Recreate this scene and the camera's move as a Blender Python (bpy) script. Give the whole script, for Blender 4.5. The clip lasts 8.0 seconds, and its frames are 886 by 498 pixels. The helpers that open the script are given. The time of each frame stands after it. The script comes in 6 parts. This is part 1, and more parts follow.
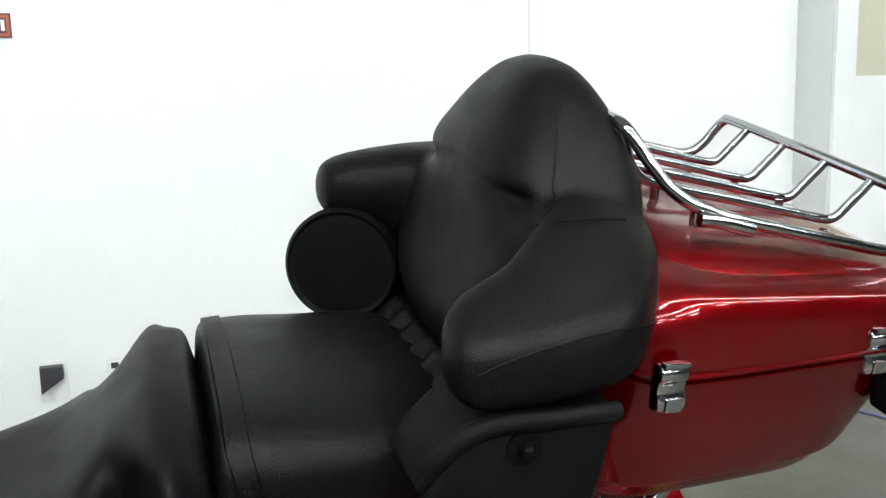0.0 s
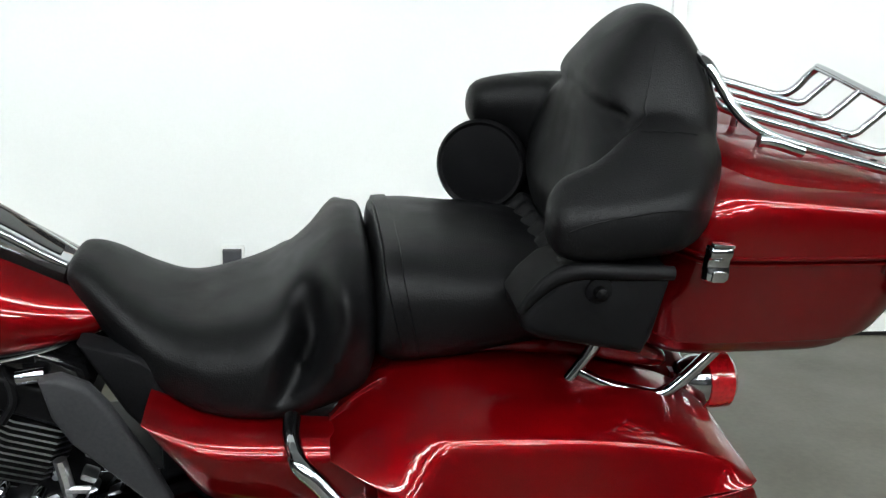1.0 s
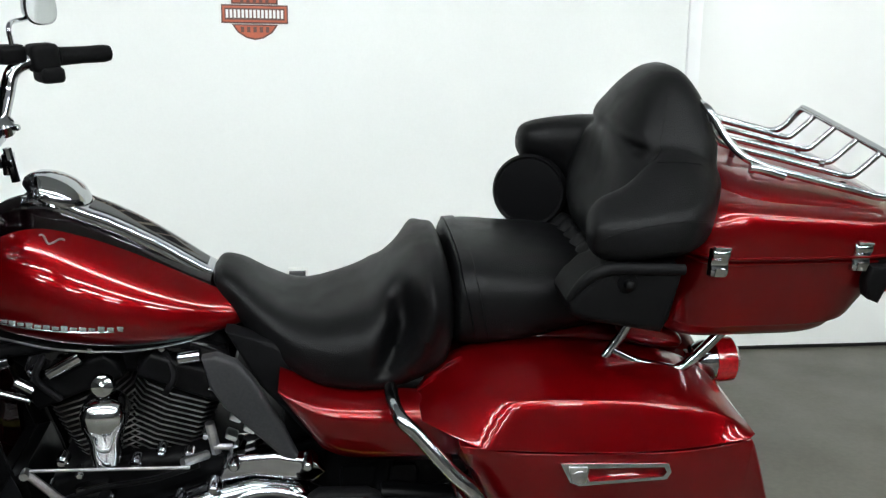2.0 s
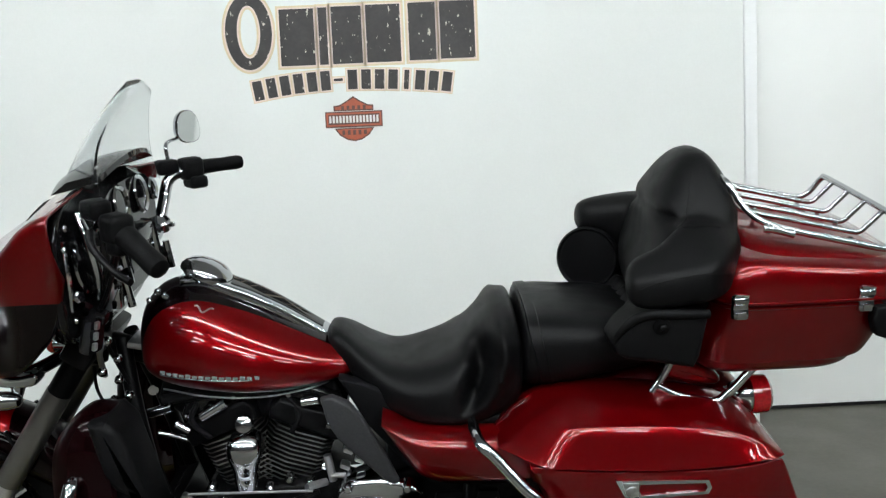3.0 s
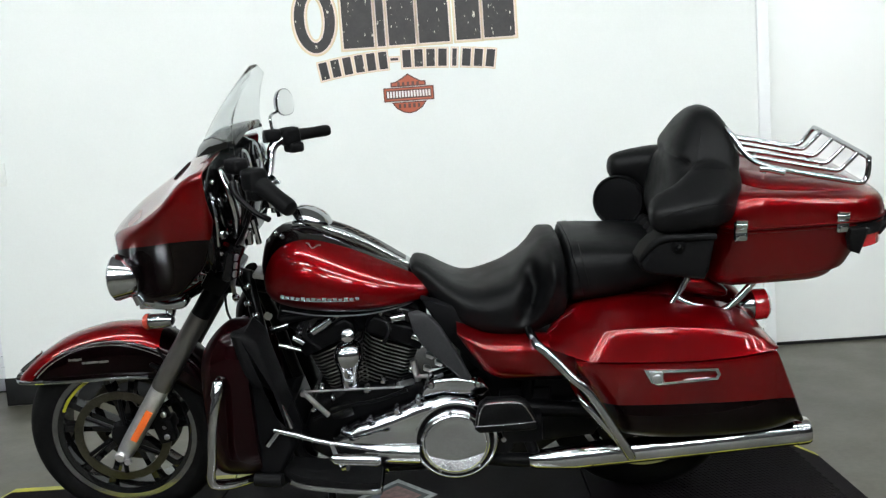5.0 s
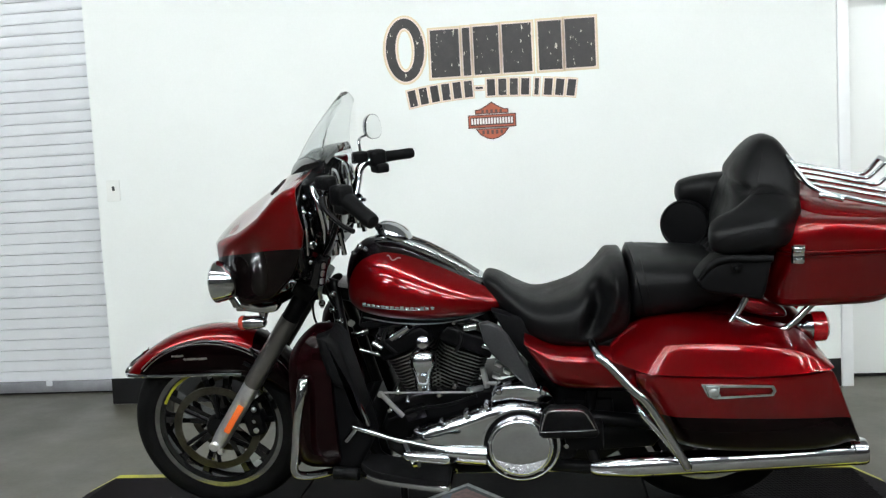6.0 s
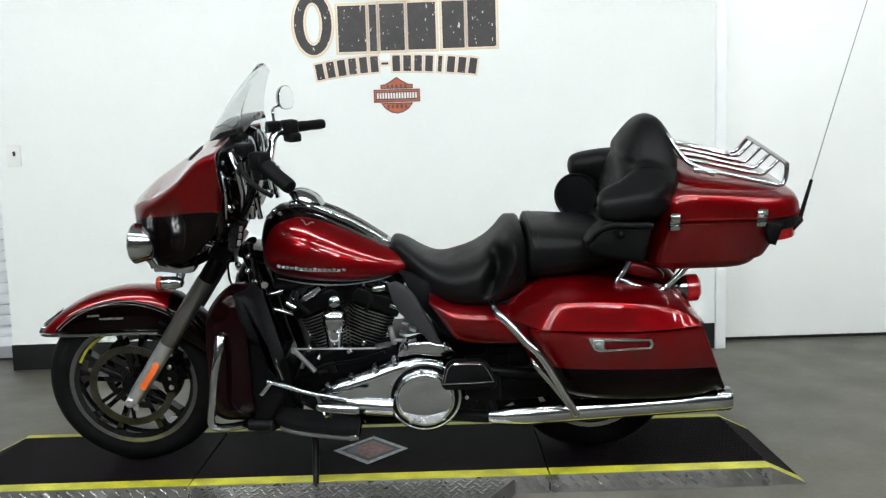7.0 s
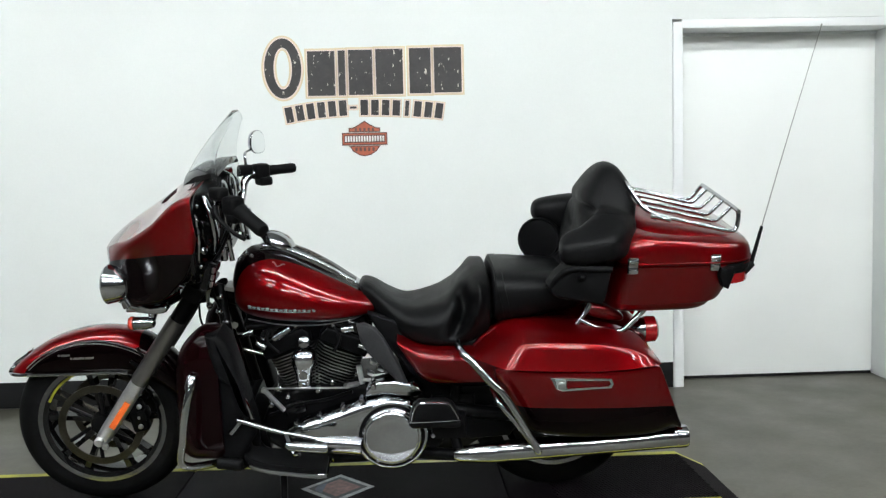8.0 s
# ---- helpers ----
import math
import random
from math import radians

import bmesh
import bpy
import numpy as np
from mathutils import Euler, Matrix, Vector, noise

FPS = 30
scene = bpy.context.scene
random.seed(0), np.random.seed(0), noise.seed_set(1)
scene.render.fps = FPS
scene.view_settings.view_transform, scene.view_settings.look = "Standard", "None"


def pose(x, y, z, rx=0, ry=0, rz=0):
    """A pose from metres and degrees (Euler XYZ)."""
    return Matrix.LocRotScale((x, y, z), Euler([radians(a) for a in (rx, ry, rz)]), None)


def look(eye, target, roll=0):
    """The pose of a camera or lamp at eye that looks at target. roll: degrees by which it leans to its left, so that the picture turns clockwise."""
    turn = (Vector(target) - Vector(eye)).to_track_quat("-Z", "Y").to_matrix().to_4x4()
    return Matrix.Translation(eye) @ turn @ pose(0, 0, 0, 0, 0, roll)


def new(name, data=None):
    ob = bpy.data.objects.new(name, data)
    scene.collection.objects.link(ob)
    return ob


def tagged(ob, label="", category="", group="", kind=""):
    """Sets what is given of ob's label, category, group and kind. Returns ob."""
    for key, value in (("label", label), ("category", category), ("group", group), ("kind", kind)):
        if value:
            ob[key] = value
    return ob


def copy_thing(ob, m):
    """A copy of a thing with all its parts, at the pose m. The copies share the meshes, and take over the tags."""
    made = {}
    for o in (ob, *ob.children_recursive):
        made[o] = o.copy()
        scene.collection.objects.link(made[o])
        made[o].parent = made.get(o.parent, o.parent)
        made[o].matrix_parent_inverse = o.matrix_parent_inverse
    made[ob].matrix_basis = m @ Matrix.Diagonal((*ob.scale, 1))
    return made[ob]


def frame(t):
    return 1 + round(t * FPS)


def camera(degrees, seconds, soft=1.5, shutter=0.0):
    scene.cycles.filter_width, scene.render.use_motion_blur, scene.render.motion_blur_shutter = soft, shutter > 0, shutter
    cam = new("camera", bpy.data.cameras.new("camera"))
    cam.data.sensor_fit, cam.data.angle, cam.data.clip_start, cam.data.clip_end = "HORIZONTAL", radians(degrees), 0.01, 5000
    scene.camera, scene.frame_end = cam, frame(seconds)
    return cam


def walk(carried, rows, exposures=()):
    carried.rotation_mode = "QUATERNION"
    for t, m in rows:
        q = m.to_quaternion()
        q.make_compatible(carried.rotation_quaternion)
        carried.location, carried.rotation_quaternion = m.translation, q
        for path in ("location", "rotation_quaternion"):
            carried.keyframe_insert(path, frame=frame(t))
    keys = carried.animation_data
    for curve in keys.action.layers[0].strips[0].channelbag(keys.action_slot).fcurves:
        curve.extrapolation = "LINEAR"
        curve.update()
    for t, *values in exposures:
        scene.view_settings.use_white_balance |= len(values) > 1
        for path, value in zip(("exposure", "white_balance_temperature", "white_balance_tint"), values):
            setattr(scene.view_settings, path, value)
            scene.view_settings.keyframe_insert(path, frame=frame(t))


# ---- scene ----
cam = camera(52.1, 8.0, soft=1.3)
PATH = [
    (0, (0.534, -1.203, 1.137), (1.144, 0.674, 0.814), -1.5),
    (0.5, (0.515, -1.408, 1.132), (0.916, 0.518, 0.775), -1.6),
    (1, (0.473, -1.547, 1.122), (0.777, 0.379, 0.678), 1.7),
    (1.2, (0.452, -1.628, 1.129), (0.758, 0.296, 0.673), 2.1),
    (2.3, (0.325, -2.016, 1.172), (0.515, -0.054, 0.835), -0.7),
    (2.5, (0.331, -2.088, 1.178), (0.455, -0.116, 0.869), -1.5),
    (3, (0.364, -2.313, 1.174), (0.404, -0.322, 0.984), -2.4),
    (3.5, (0.347, -2.432, 1.167), (0.353, -0.44, 0.992), -3.2),
    (4, (0.272, -2.586, 1.124), (0.281, -0.597, 0.917), -3.9),
    (4.2, (0.24, -2.664, 1.14), (0.244, -0.679, 0.89), -4.0),
    (5.3, (0.285, -2.895, 1.132), (0.205, -0.909, 0.915), -3.8),
    (5.5, (0.298, -2.936, 1.126), (0.163, -0.95, 0.928), -3.4),
    (6, (0.327, -3.041, 1.116), (0.102, -1.06, 0.952), -3.0),
    (6.5, (0.313, -3.143, 1.111), (0.149, -1.158, 0.931), -2.5),
    (7, (0.297, -3.248, 1.1), (0.299, -1.261, 0.875), -1.8),
    (7.5, (0.297, -3.313, 1.108), (0.368, -1.327, 0.887), -1.4),
    (8, (0.283, -3.343, 1.128), (0.368, -1.35, 0.982), -1.3),
]
EXPOSURES = [(0, 0.57), (0.5, 0.52), (1, 0.58), (1.2, 0.55), (2.5, 0.27), (3, 0.12), (3.5, 0.04), (4, 0.12), (5.5, 0.35), (6.5, 0.24), (7.5, 0.40), (8, 0.24)]
walk(cam, [(t, look(eye, target, roll)) for t, eye, target, roll in PATH], EXPOSURES)

# ---- world and light ----
world = bpy.data.worlds.new("hall_sky")
scene.world = world
world.use_nodes = True
world.node_tree.nodes["Background"].inputs["Color"].default_value = (0.75, 0.85, 1.0, 1)
world.node_tree.nodes["Background"].inputs["Strength"].default_value = 0.05
TUBE = 42.0          # strength of the fluorescent diffusers
FLOOR = -0.06        # the motorcycle stands on a deck whose top is z = 0
WALL = 1.670         # face of the show wall
DEEP = 1.945         # face of the roller shutter
DOOR = 1.870         # face of the recessed door leaf
HEAD = 1.948         # underside of the door head


# ---- materials ----
def mat(name, color, rough=0.5, metal=0.0, coat=0.0, grain=0.0, grain_size=200.0, bump=0.0, bump_size=300.0, stain=0.0, stain_size=3.0, coat_rough=0.03, spec=0.5, emit=None, rough_var=0.0):
    """A principled material with grain and stains at two scales and a fine relief."""
    m = bpy.data.materials.new(name)
    m.use_nodes = True
    nt = m.node_tree
    b = nt.nodes["Principled BSDF"]
    b.inputs["Base Color"].default_value = (*color, 1)
    b.inputs["Roughness"].default_value = rough
    b.inputs["Metallic"].default_value = metal
    b.inputs["Specular IOR Level"].default_value = spec
    b.inputs["Coat Weight"].default_value = coat
    b.inputs["Coat Roughness"].default_value = coat_rough
    tc = nt.nodes.new("ShaderNodeTexCoord")

    def tex(size, detail=4.0):
        n = nt.nodes.new("ShaderNodeTexNoise")
        n.inputs["Scale"].default_value = size
        n.inputs["Detail"].default_value = detail
        nt.links.new(tc.outputs["Object"], n.inputs["Vector"])
        return n.outputs["Fac"]

    def ranged(sock, lo, hi):
        r = nt.nodes.new("ShaderNodeMapRange")
        r.inputs["From Min"].default_value, r.inputs["From Max"].default_value = 0.3, 0.7
        r.inputs["To Min"].default_value, r.inputs["To Max"].default_value = lo, hi
        nt.links.new(sock, r.inputs["Value"])
        return r.outputs["Result"]

    if grain or stain:
        mul = nt.nodes.new("ShaderNodeMath")
        mul.operation = "MULTIPLY"
        nt.links.new(ranged(tex(grain_size), 1 - grain, 1 + grain), mul.inputs[0])
        nt.links.new(ranged(tex(stain_size, 6.0), 1 - stain, 1 + stain), mul.inputs[1])
        v = nt.nodes.new("ShaderNodeVectorMath")
        v.operation = "SCALE"
        v.inputs[0].default_value = color
        nt.links.new(mul.outputs[0], v.inputs["Scale"])
        nt.links.new(v.outputs[0], b.inputs["Base Color"])
    if rough_var:
        nt.links.new(ranged(tex(stain_size * 2.3, 5.0), rough - rough_var, rough + rough_var), b.inputs["Roughness"])
    if bump:
        bp = nt.nodes.new("ShaderNodeBump")
        bp.inputs["Strength"].default_value = bump
        bp.inputs["Distance"].default_value = 0.002
        nt.links.new(tex(bump_size, 3.0), bp.inputs["Height"])
        nt.links.new(bp.outputs["Normal"], b.inputs["Normal"])
    if emit:
        b.inputs["Emission Color"].default_value = (*emit[:3], 1)
        b.inputs["Emission Strength"].default_value = emit[3]
    return m


RED, DARK = (0.142, 0.0006, 0.0018), (0.0035, 0.0008, 0.0012)


def two_tone(name, edges, coat_cut=0.72):
    """Red lacquer over dark lacquer. edges: functions of (math, x, y, z) that give a socket, positive on the dark side."""
    m = mat(name, RED, rough=0.30, metal=0.64, coat=1.0, spec=0.0)
    m.node_tree.nodes["Principled BSDF"].inputs["Coat IOR"].default_value = 1.43
    nt = m.node_tree
    b = nt.nodes["Principled BSDF"]
    tc = nt.nodes.new("ShaderNodeTexCoord")
    sep = nt.nodes.new("ShaderNodeSeparateXYZ")
    nt.links.new(tc.outputs["Object"], sep.inputs[0])

    def calc(op, a, c=None, d=None):
        n = nt.nodes.new("ShaderNodeMath")
        n.operation = op
        for k, v in enumerate((a, c, d)):
            if v is None:
                continue
            if isinstance(v, (int, float)):
                n.inputs[k].default_value = v
            else:
                nt.links.new(v, n.inputs[k])
        return n.outputs[0]

    fac = None
    for edge in edges:
        f = calc("MULTIPLY", edge(calc, sep.outputs[0], sep.outputs[1], sep.outputs[2]), 700.0)
        n = nt.nodes.new("ShaderNodeClamp")
        nt.links.new(f, n.inputs[0])
        fac = n.outputs[0] if fac is None else calc("MAXIMUM", fac, n.outputs[0])
    flake = nt.nodes.new("ShaderNodeTexNoise")
    flake.inputs["Scale"].default_value = 900.0
    nt.links.new(tc.outputs["Object"], flake.inputs["Vector"])
    tone = nt.nodes.new("ShaderNodeVectorMath")
    tone.operation = "SCALE"
    tone.inputs[0].default_value = RED
    nt.links.new(calc("MULTIPLY_ADD", flake.outputs["Fac"], 0.5, 0.75), tone.inputs["Scale"])
    mix = nt.nodes.new("ShaderNodeMix")
    mix.data_type = "RGBA"
    nt.links.new(fac, mix.inputs["Factor"])
    nt.links.new(tone.outputs[0], mix.inputs["A"])
    mix.inputs["B"].default_value = (*DARK, 1)
    nt.links.new(mix.outputs["Result"], b.inputs["Base Color"])
    # a weaker coat on the dark lacquer stands in for its dark reflections
    nt.links.new(calc("MULTIPLY_ADD", fac, -coat_cut, 1.0), b.inputs["Coat Weight"])
    return m


M_RED = two_tone("red_lacquer", [lambda c, x, y, z: c("MULTIPLY", z, -1.0)])
M_BAG = two_tone("red_over_dark_bag", [lambda c, x, y, z: c("SUBTRACT", c("MULTIPLY_ADD", x, -0.035, 0.504), z)])
M_COVER = two_tone("red_over_dark_cover", [lambda c, x, y, z: c("SUBTRACT", 0.487, z)])
M_FENDER = two_tone("red_over_dark_fender", [lambda c, x, y, z: c("ADD", x, 0.655),
    lambda c, x, y, z: c("SUBTRACT", 0.322, c("SQRT", c("ADD", c("POWER", c("ADD", x, 0.812), 2.0), c("POWER", c("SUBTRACT", z, 0.305), 2.0))))])
M_FAIRING = two_tone("red_over_dark_fairing", [lambda c, x, y, z: c("SUBTRACT", c("MULTIPLY_ADD", c("ABSOLUTE", y), 0.32, 0.875), z)], 0.35)
M_TANK = two_tone("red_tank_dark_panel", [
    lambda c, x, y, z: c("SUBTRACT", c("MULTIPLY_ADD", x, -0.11, 0.084), c("ABSOLUTE", y)),
    lambda c, x, y, z: c("SUBTRACT", 0.704, z),
    lambda c, x, y, z: c("SUBTRACT", -0.308, x)], 0.1)
M_BURG = mat("dark_burgundy_lacquer", (0.006, 0.0009, 0.0014), rough=0.3, metal=0.3, coat=0.35, spec=0.0)
M_BURG.node_tree.nodes["Principled BSDF"].inputs["Coat IOR"].default_value = 1.4
M_GLOSS = mat("black_gloss_paint", (0.005, 0.005, 0.0055), rough=0.25, coat=0.8, stain=0.2, spec=0.0)
M_SATIN = mat("black_satin_metal", (0.0032, 0.0032, 0.0036), rough=0.36, metal=0.05, grain=0.2, stain=0.2, bump=0.1, spec=0.09)
M_INNER = mat("matt_black_lining", (0.004, 0.004, 0.0045), rough=0.6, grain=0.2, stain=0.2, bump=0.2, spec=0.07)
M_PLASTIC = mat("black_moulded_plastic", (0.0032, 0.0032, 0.0036), rough=0.55, grain=0.2, bump=0.35, bump_size=900.0, stain=0.15, spec=0.10)
M_GREY = mat("dark_grey_plastic", (0.026, 0.026, 0.028), rough=0.5, grain=0.15, bump=0.3, bump_size=900.0, stain=0.12, spec=0.16)
M_LEATHER = mat("black_vinyl_leather", (0.0034, 0.0034, 0.0038), rough=0.42, grain=0.25, grain_size=260.0, bump=0.40, bump_size=420.0, stain=0.12, stain_size=9.0, spec=0.12, rough_var=0.06)
M_RUBBER = mat("tyre_rubber", (0.0045, 0.0045, 0.0048), rough=0.62, grain=0.2, bump=0.2, stain=0.25, stain_size=14.0, spec=0.07)
M_CHROME = mat("polished_chrome", (0.46, 0.47, 0.49), rough=0.032, metal=1.0, rough_var=0.018, stain_size=20.0)
M_BADGE = mat("bright_badge_alloy", (0.50, 0.51, 0.54), rough=0.16, metal=0.85, grain=0.1, stain=0.1, stain_size=30.0)
M_SATCHROME = mat("brushed_alloy", (0.52, 0.52, 0.53), rough=0.3, metal=1.0, grain=0.1, stain=0.1, stain_size=18.0)
M_FORK = mat("clear_coated_fork_alloy", (0.55, 0.55, 0.56), rough=0.38, metal=0.85, grain=0.08, stain=0.1, stain_size=18.0)
M_FORKUP = mat("smoked_fork_cover", (0.17, 0.162, 0.152), rough=0.34, metal=0.8, stain=0.1, stain_size=12.0)
M_DISC = mat("brake_disc_steel", (0.075, 0.07, 0.055), rough=0.36, metal=1.0, grain=0.15, stain=0.2, stain_size=20.0)
M_FINS = mat("black_fin_paint", (0.005, 0.005, 0.005), rough=0.4, metal=0.1, spec=0.12, stain=0.2, stain_size=20.0)
M_FINEDGE = mat("machined_fin_edge", (0.22, 0.22, 0.22), rough=0.35, metal=1.0, grain=0.1)
M_ORANGE = mat("orange_reflector", (0.75, 0.13, 0.02), rough=0.25, coat=0.5, grain=0.15, grain_size=600.0)
# a faint glow of their own is added to the red lenses
M_LENS = mat("red_lens", (0.30, 0.004, 0.008), rough=0.12, coat=1.0, grain=0.25, grain_size=160.0, emit=(0.8, 0.01, 0.01, 0.04))
M_AMBER = mat("amber_lens", (0.42, 0.035, 0.02), rough=0.15, coat=1.0, grain=0.2, grain_size=160.0)
M_WHITELENS = mat("clear_lamp_lens", (0.75, 0.76, 0.76), rough=0.12, coat=1.0, grain=0.15, grain_size=120.0)
M_MIRROR = mat("mirror_glass", (0.86, 0.88, 0.88), rough=0.03, metal=1.0)
M_WALLPAINT = mat("white_wall_paint", (0.80, 0.82, 0.80), rough=0.6, grain=0.012, grain_size=120.0, bump=0.1, bump_size=150.0, stain=0.018, stain_size=1.3)
M_DOORPAINT = mat("white_door_paint", (0.86, 0.87, 0.85), rough=0.42, grain=0.01, bump=0.06, bump_size=120.0, stain=0.02, stain_size=1.7)
M_TRIM = mat("white_gloss_trim", (0.85, 0.86, 0.86), rough=0.38, grain=0.01, stain=0.03, stain_size=4.0)
M_GREYTRIM = mat("grey_door_stop", (0.72, 0.74, 0.73), rough=0.5, grain=0.02, stain=0.05, stain_size=4.0)
M_BEIGE = mat("beige_wall_paint", (0.56, 0.54, 0.42), rough=0.6, grain=0.02, stain=0.03, stain_size=2.0)
M_BASE = mat("black_rubber_baseboard", (0.007, 0.007, 0.0075), spec=0.3, rough=0.45, grain=0.1, stain=0.25, stain_size=6.0)
M_SHUTTER = mat("white_shutter_slat", (0.74, 0.75, 0.78), rough=0.42, metal=0.1, grain=0.02, stain=0.04, stain_size=5.0, bump=0.1, bump_size=80.0)
M_SHUTBAR = mat("galvanised_bar", (0.33, 0.33, 0.36), rough=0.4, metal=0.7, grain=0.1, stain=0.15, stain_size=9.0)
M_FLOOR = mat("sealed_concrete", (0.086, 0.080, 0.062), spec=0.3, rough=0.40, grain=0.10, grain_size=55.0, bump=0.06, bump_size=90.0, stain=0.14, stain_size=1.6, rough_var=0.08)
M_DECK = mat("black_deck_rubber", (0.0046, 0.0032, 0.0042), rough=0.72, grain=0.3, grain_size=120.0, bump=0.5, bump_size=160.0, stain=0.35, stain_size=5.0, spec=0.05)
M_YELLOW = mat("yellow_safety_stripe", (0.40, 0.385, 0.022), rough=0.5, grain=0.12, grain_size=90.0, stain=0.3, stain_size=9.0, bump=0.2)
M_PLATE = mat("diamond_plate_alloy", (0.26, 0.25, 0.25), rough=0.34, metal=0.9, grain=0.1, stain=0.3, stain_size=7.0, rough_var=0.1)
M_TREAD = mat("tread_bar_alloy", (0.66, 0.65, 0.64), rough=0.24, metal=1.0, grain=0.1, stain=0.1)
M_CEIL = mat("white_painted_ceiling", (0.5, 0.5, 0.5), rough=0.8, grain=0.02, stain=0.03)
M_HALL = mat("near_black_hall_wall", (0.045, 0.045, 0.045), rough=0.7, grain=0.02, stain=0.05, stain_size=1.0)
M_TUBE = mat("lit_fluorescent_diffuser", (0.9, 0.9, 0.9), rough=0.5, emit=(0.94, 1.0, 1.012, TUBE))
M_SIGNDARK = mat("weathered_dark_brown_ink", (0.021, 0.0165, 0.0165), rough=0.55, grain=0.25, grain_size=60.0, stain=0.3, stain_size=14.0)
# pale scratches and chips in the ink
nt = M_SIGNDARK.node_tree
tc = nt.nodes.new("ShaderNodeTexCoord")
way = nt.nodes.new("ShaderNodeMapping")
way.inputs["Scale"].default_value = (60.0, 1.0, 30.0)
chip = nt.nodes.new("ShaderNodeTexNoise")
chip.inputs["Scale"].default_value, chip.inputs["Detail"].default_value = 1.0, 7.0
edge = nt.nodes.new("ShaderNodeMapRange")
edge.inputs["From Min"].default_value, edge.inputs["From Max"].default_value = 0.640, 0.665
pick = nt.nodes.new("ShaderNodeMix")
pick.data_type = "RGBA"
pick.inputs["B"].default_value = (0.62, 0.56, 0.48, 1)
base = nt.nodes["Principled BSDF"].inputs["Base Color"]
nt.links.new(base.links[0].from_socket, pick.inputs["A"])
nt.links.new(tc.outputs["Object"], way.inputs["Vector"])
nt.links.new(way.outputs["Vector"], chip.inputs["Vector"])
nt.links.new(chip.outputs["Fac"], edge.inputs["Value"])
nt.links.new(edge.outputs["Result"], pick.inputs["Factor"])
nt.links.new(pick.outputs["Result"], base)
M_SIGNTAN = mat("pale_tan_halo", (0.72, 0.60, 0.40), rough=0.6, grain=0.06, grain_size=90.0, stain=0.06)
M_SIGNPINK = mat("pale_pink_edge", (0.80, 0.66, 0.58), rough=0.6, grain=0.03)
M_BROWN = mat("dark_brown_emblem_edge", (0.10, 0.035, 0.025), rough=0.5, grain=0.1)
M_EMBLEM = mat("burnt_orange_emblem", (0.42, 0.085, 0.035), rough=0.5, grain=0.1, stain=0.08, stain_size=20.0)
M_WHITE = mat("white_print", (0.78, 0.76, 0.74), rough=0.5, grain=0.03)
M_PLATEW = mat("ivory_switch_plate", (0.76, 0.77, 0.74), rough=0.35, grain=0.02)
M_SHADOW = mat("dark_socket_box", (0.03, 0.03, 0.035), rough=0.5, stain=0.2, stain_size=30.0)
M_BLUE = mat("blue_print", (0.08, 0.09, 0.14), rough=0.5, stain=0.3, stain_size=40.0)
M_DECALRED = mat("dull_red_print", (0.20, 0.085, 0.08), rough=0.5, stain=0.5, stain_size=40.0)
M_DECALGREY = mat("scuffed_grey_print", (0.33, 0.34, 0.35), rough=0.5, grain=0.2, stain=0.4, stain_size=30.0)
M_RIM = mat("machined_dark_rim", (0.22, 0.22, 0.23), rough=0.12, metal=1.0, stain=0.2, stain_size=20.0)
M_WHIP = mat("antenna_steel", (0.42, 0.42, 0.40), rough=0.4, metal=0.7)
M_CORD = mat("blue_cord", (0.10, 0.12, 0.35), rough=0.6, grain=0.1)

M_SCREEN = bpy.data.materials.new("clear_windshield")
M_SCREEN.use_nodes = True
_b = M_SCREEN.node_tree.nodes["Principled BSDF"]
_b.inputs["Base Color"].default_value = (0.90, 0.92, 0.92, 1)
_b.inputs["Roughness"].default_value = 0.02
_b.inputs["Transmission Weight"].default_value = 1.0
_b.inputs["IOR"].default_value = 1.03
_b.inputs["Coat Weight"].default_value = 0.7


# ---- mesh tools ----
def part(name, bm, material, parent, label="", angle=38):
    """Links a bmesh as one mesh object under a thing or a part."""
    bmesh.ops.recalc_face_normals(bm, faces=bm.faces)
    me = bpy.data.meshes.new(name)
    bm.to_mesh(me)
    bm.free()
    for m in material if isinstance(material, (list, tuple)) else (material,):
        me.materials.append(m)
    me.shade_smooth()
    me.set_sharp_from_angle(angle=radians(angle))
    ob = new(name, me)
    ob.parent = parent
    if label:
        tagged(ob, label)
    return ob


def thing(name, label, category, place=(0, 0, 0), group="", kind=""):
    ob = new(name)
    ob.empty_display_size = 0.1
    ob.location = place
    return tagged(ob, label, category, group, kind)


def spline(rows, per=6, closed=False):
    """Catmull-Rom through rows of numbers."""
    rows = [np.array(r, float) for r in rows]
    n, out = len(rows), []
    for i in range(n if closed else n - 1):
        a = rows[(i - 1) % n] if closed or i > 0 else 2 * rows[0] - rows[1]
        b, c = rows[i], rows[(i + 1) % n]
        d = rows[(i + 2) % n] if closed or i + 2 < n else 2 * rows[-1] - rows[-2]
        for k in range(per):
            t = k / per
            out.append(0.5 * (2 * b + (c - a) * t + (2 * a - 5 * b + 4 * c - d) * t * t + (3 * b - a - 3 * c + d) * t ** 3))
    if not closed:
        out.append(rows[-1])
    return out


def loft(bm, rings, caps=True, closed=True, mi=0):
    vs = [[bm.verts.new(p) for p in r] for r in rings]
    m = len(vs[0])
    for a, b in zip(vs, vs[1:]):
        for k in range(m if closed else m - 1):
            f = bm.faces.new((a[k], a[(k + 1) % m], b[(k + 1) % m], b[k]))
            f.material_index = mi
    if caps and closed:
        for r in (vs[0], vs[-1]):
            bm.faces.new(r).material_index = mi
    return bm


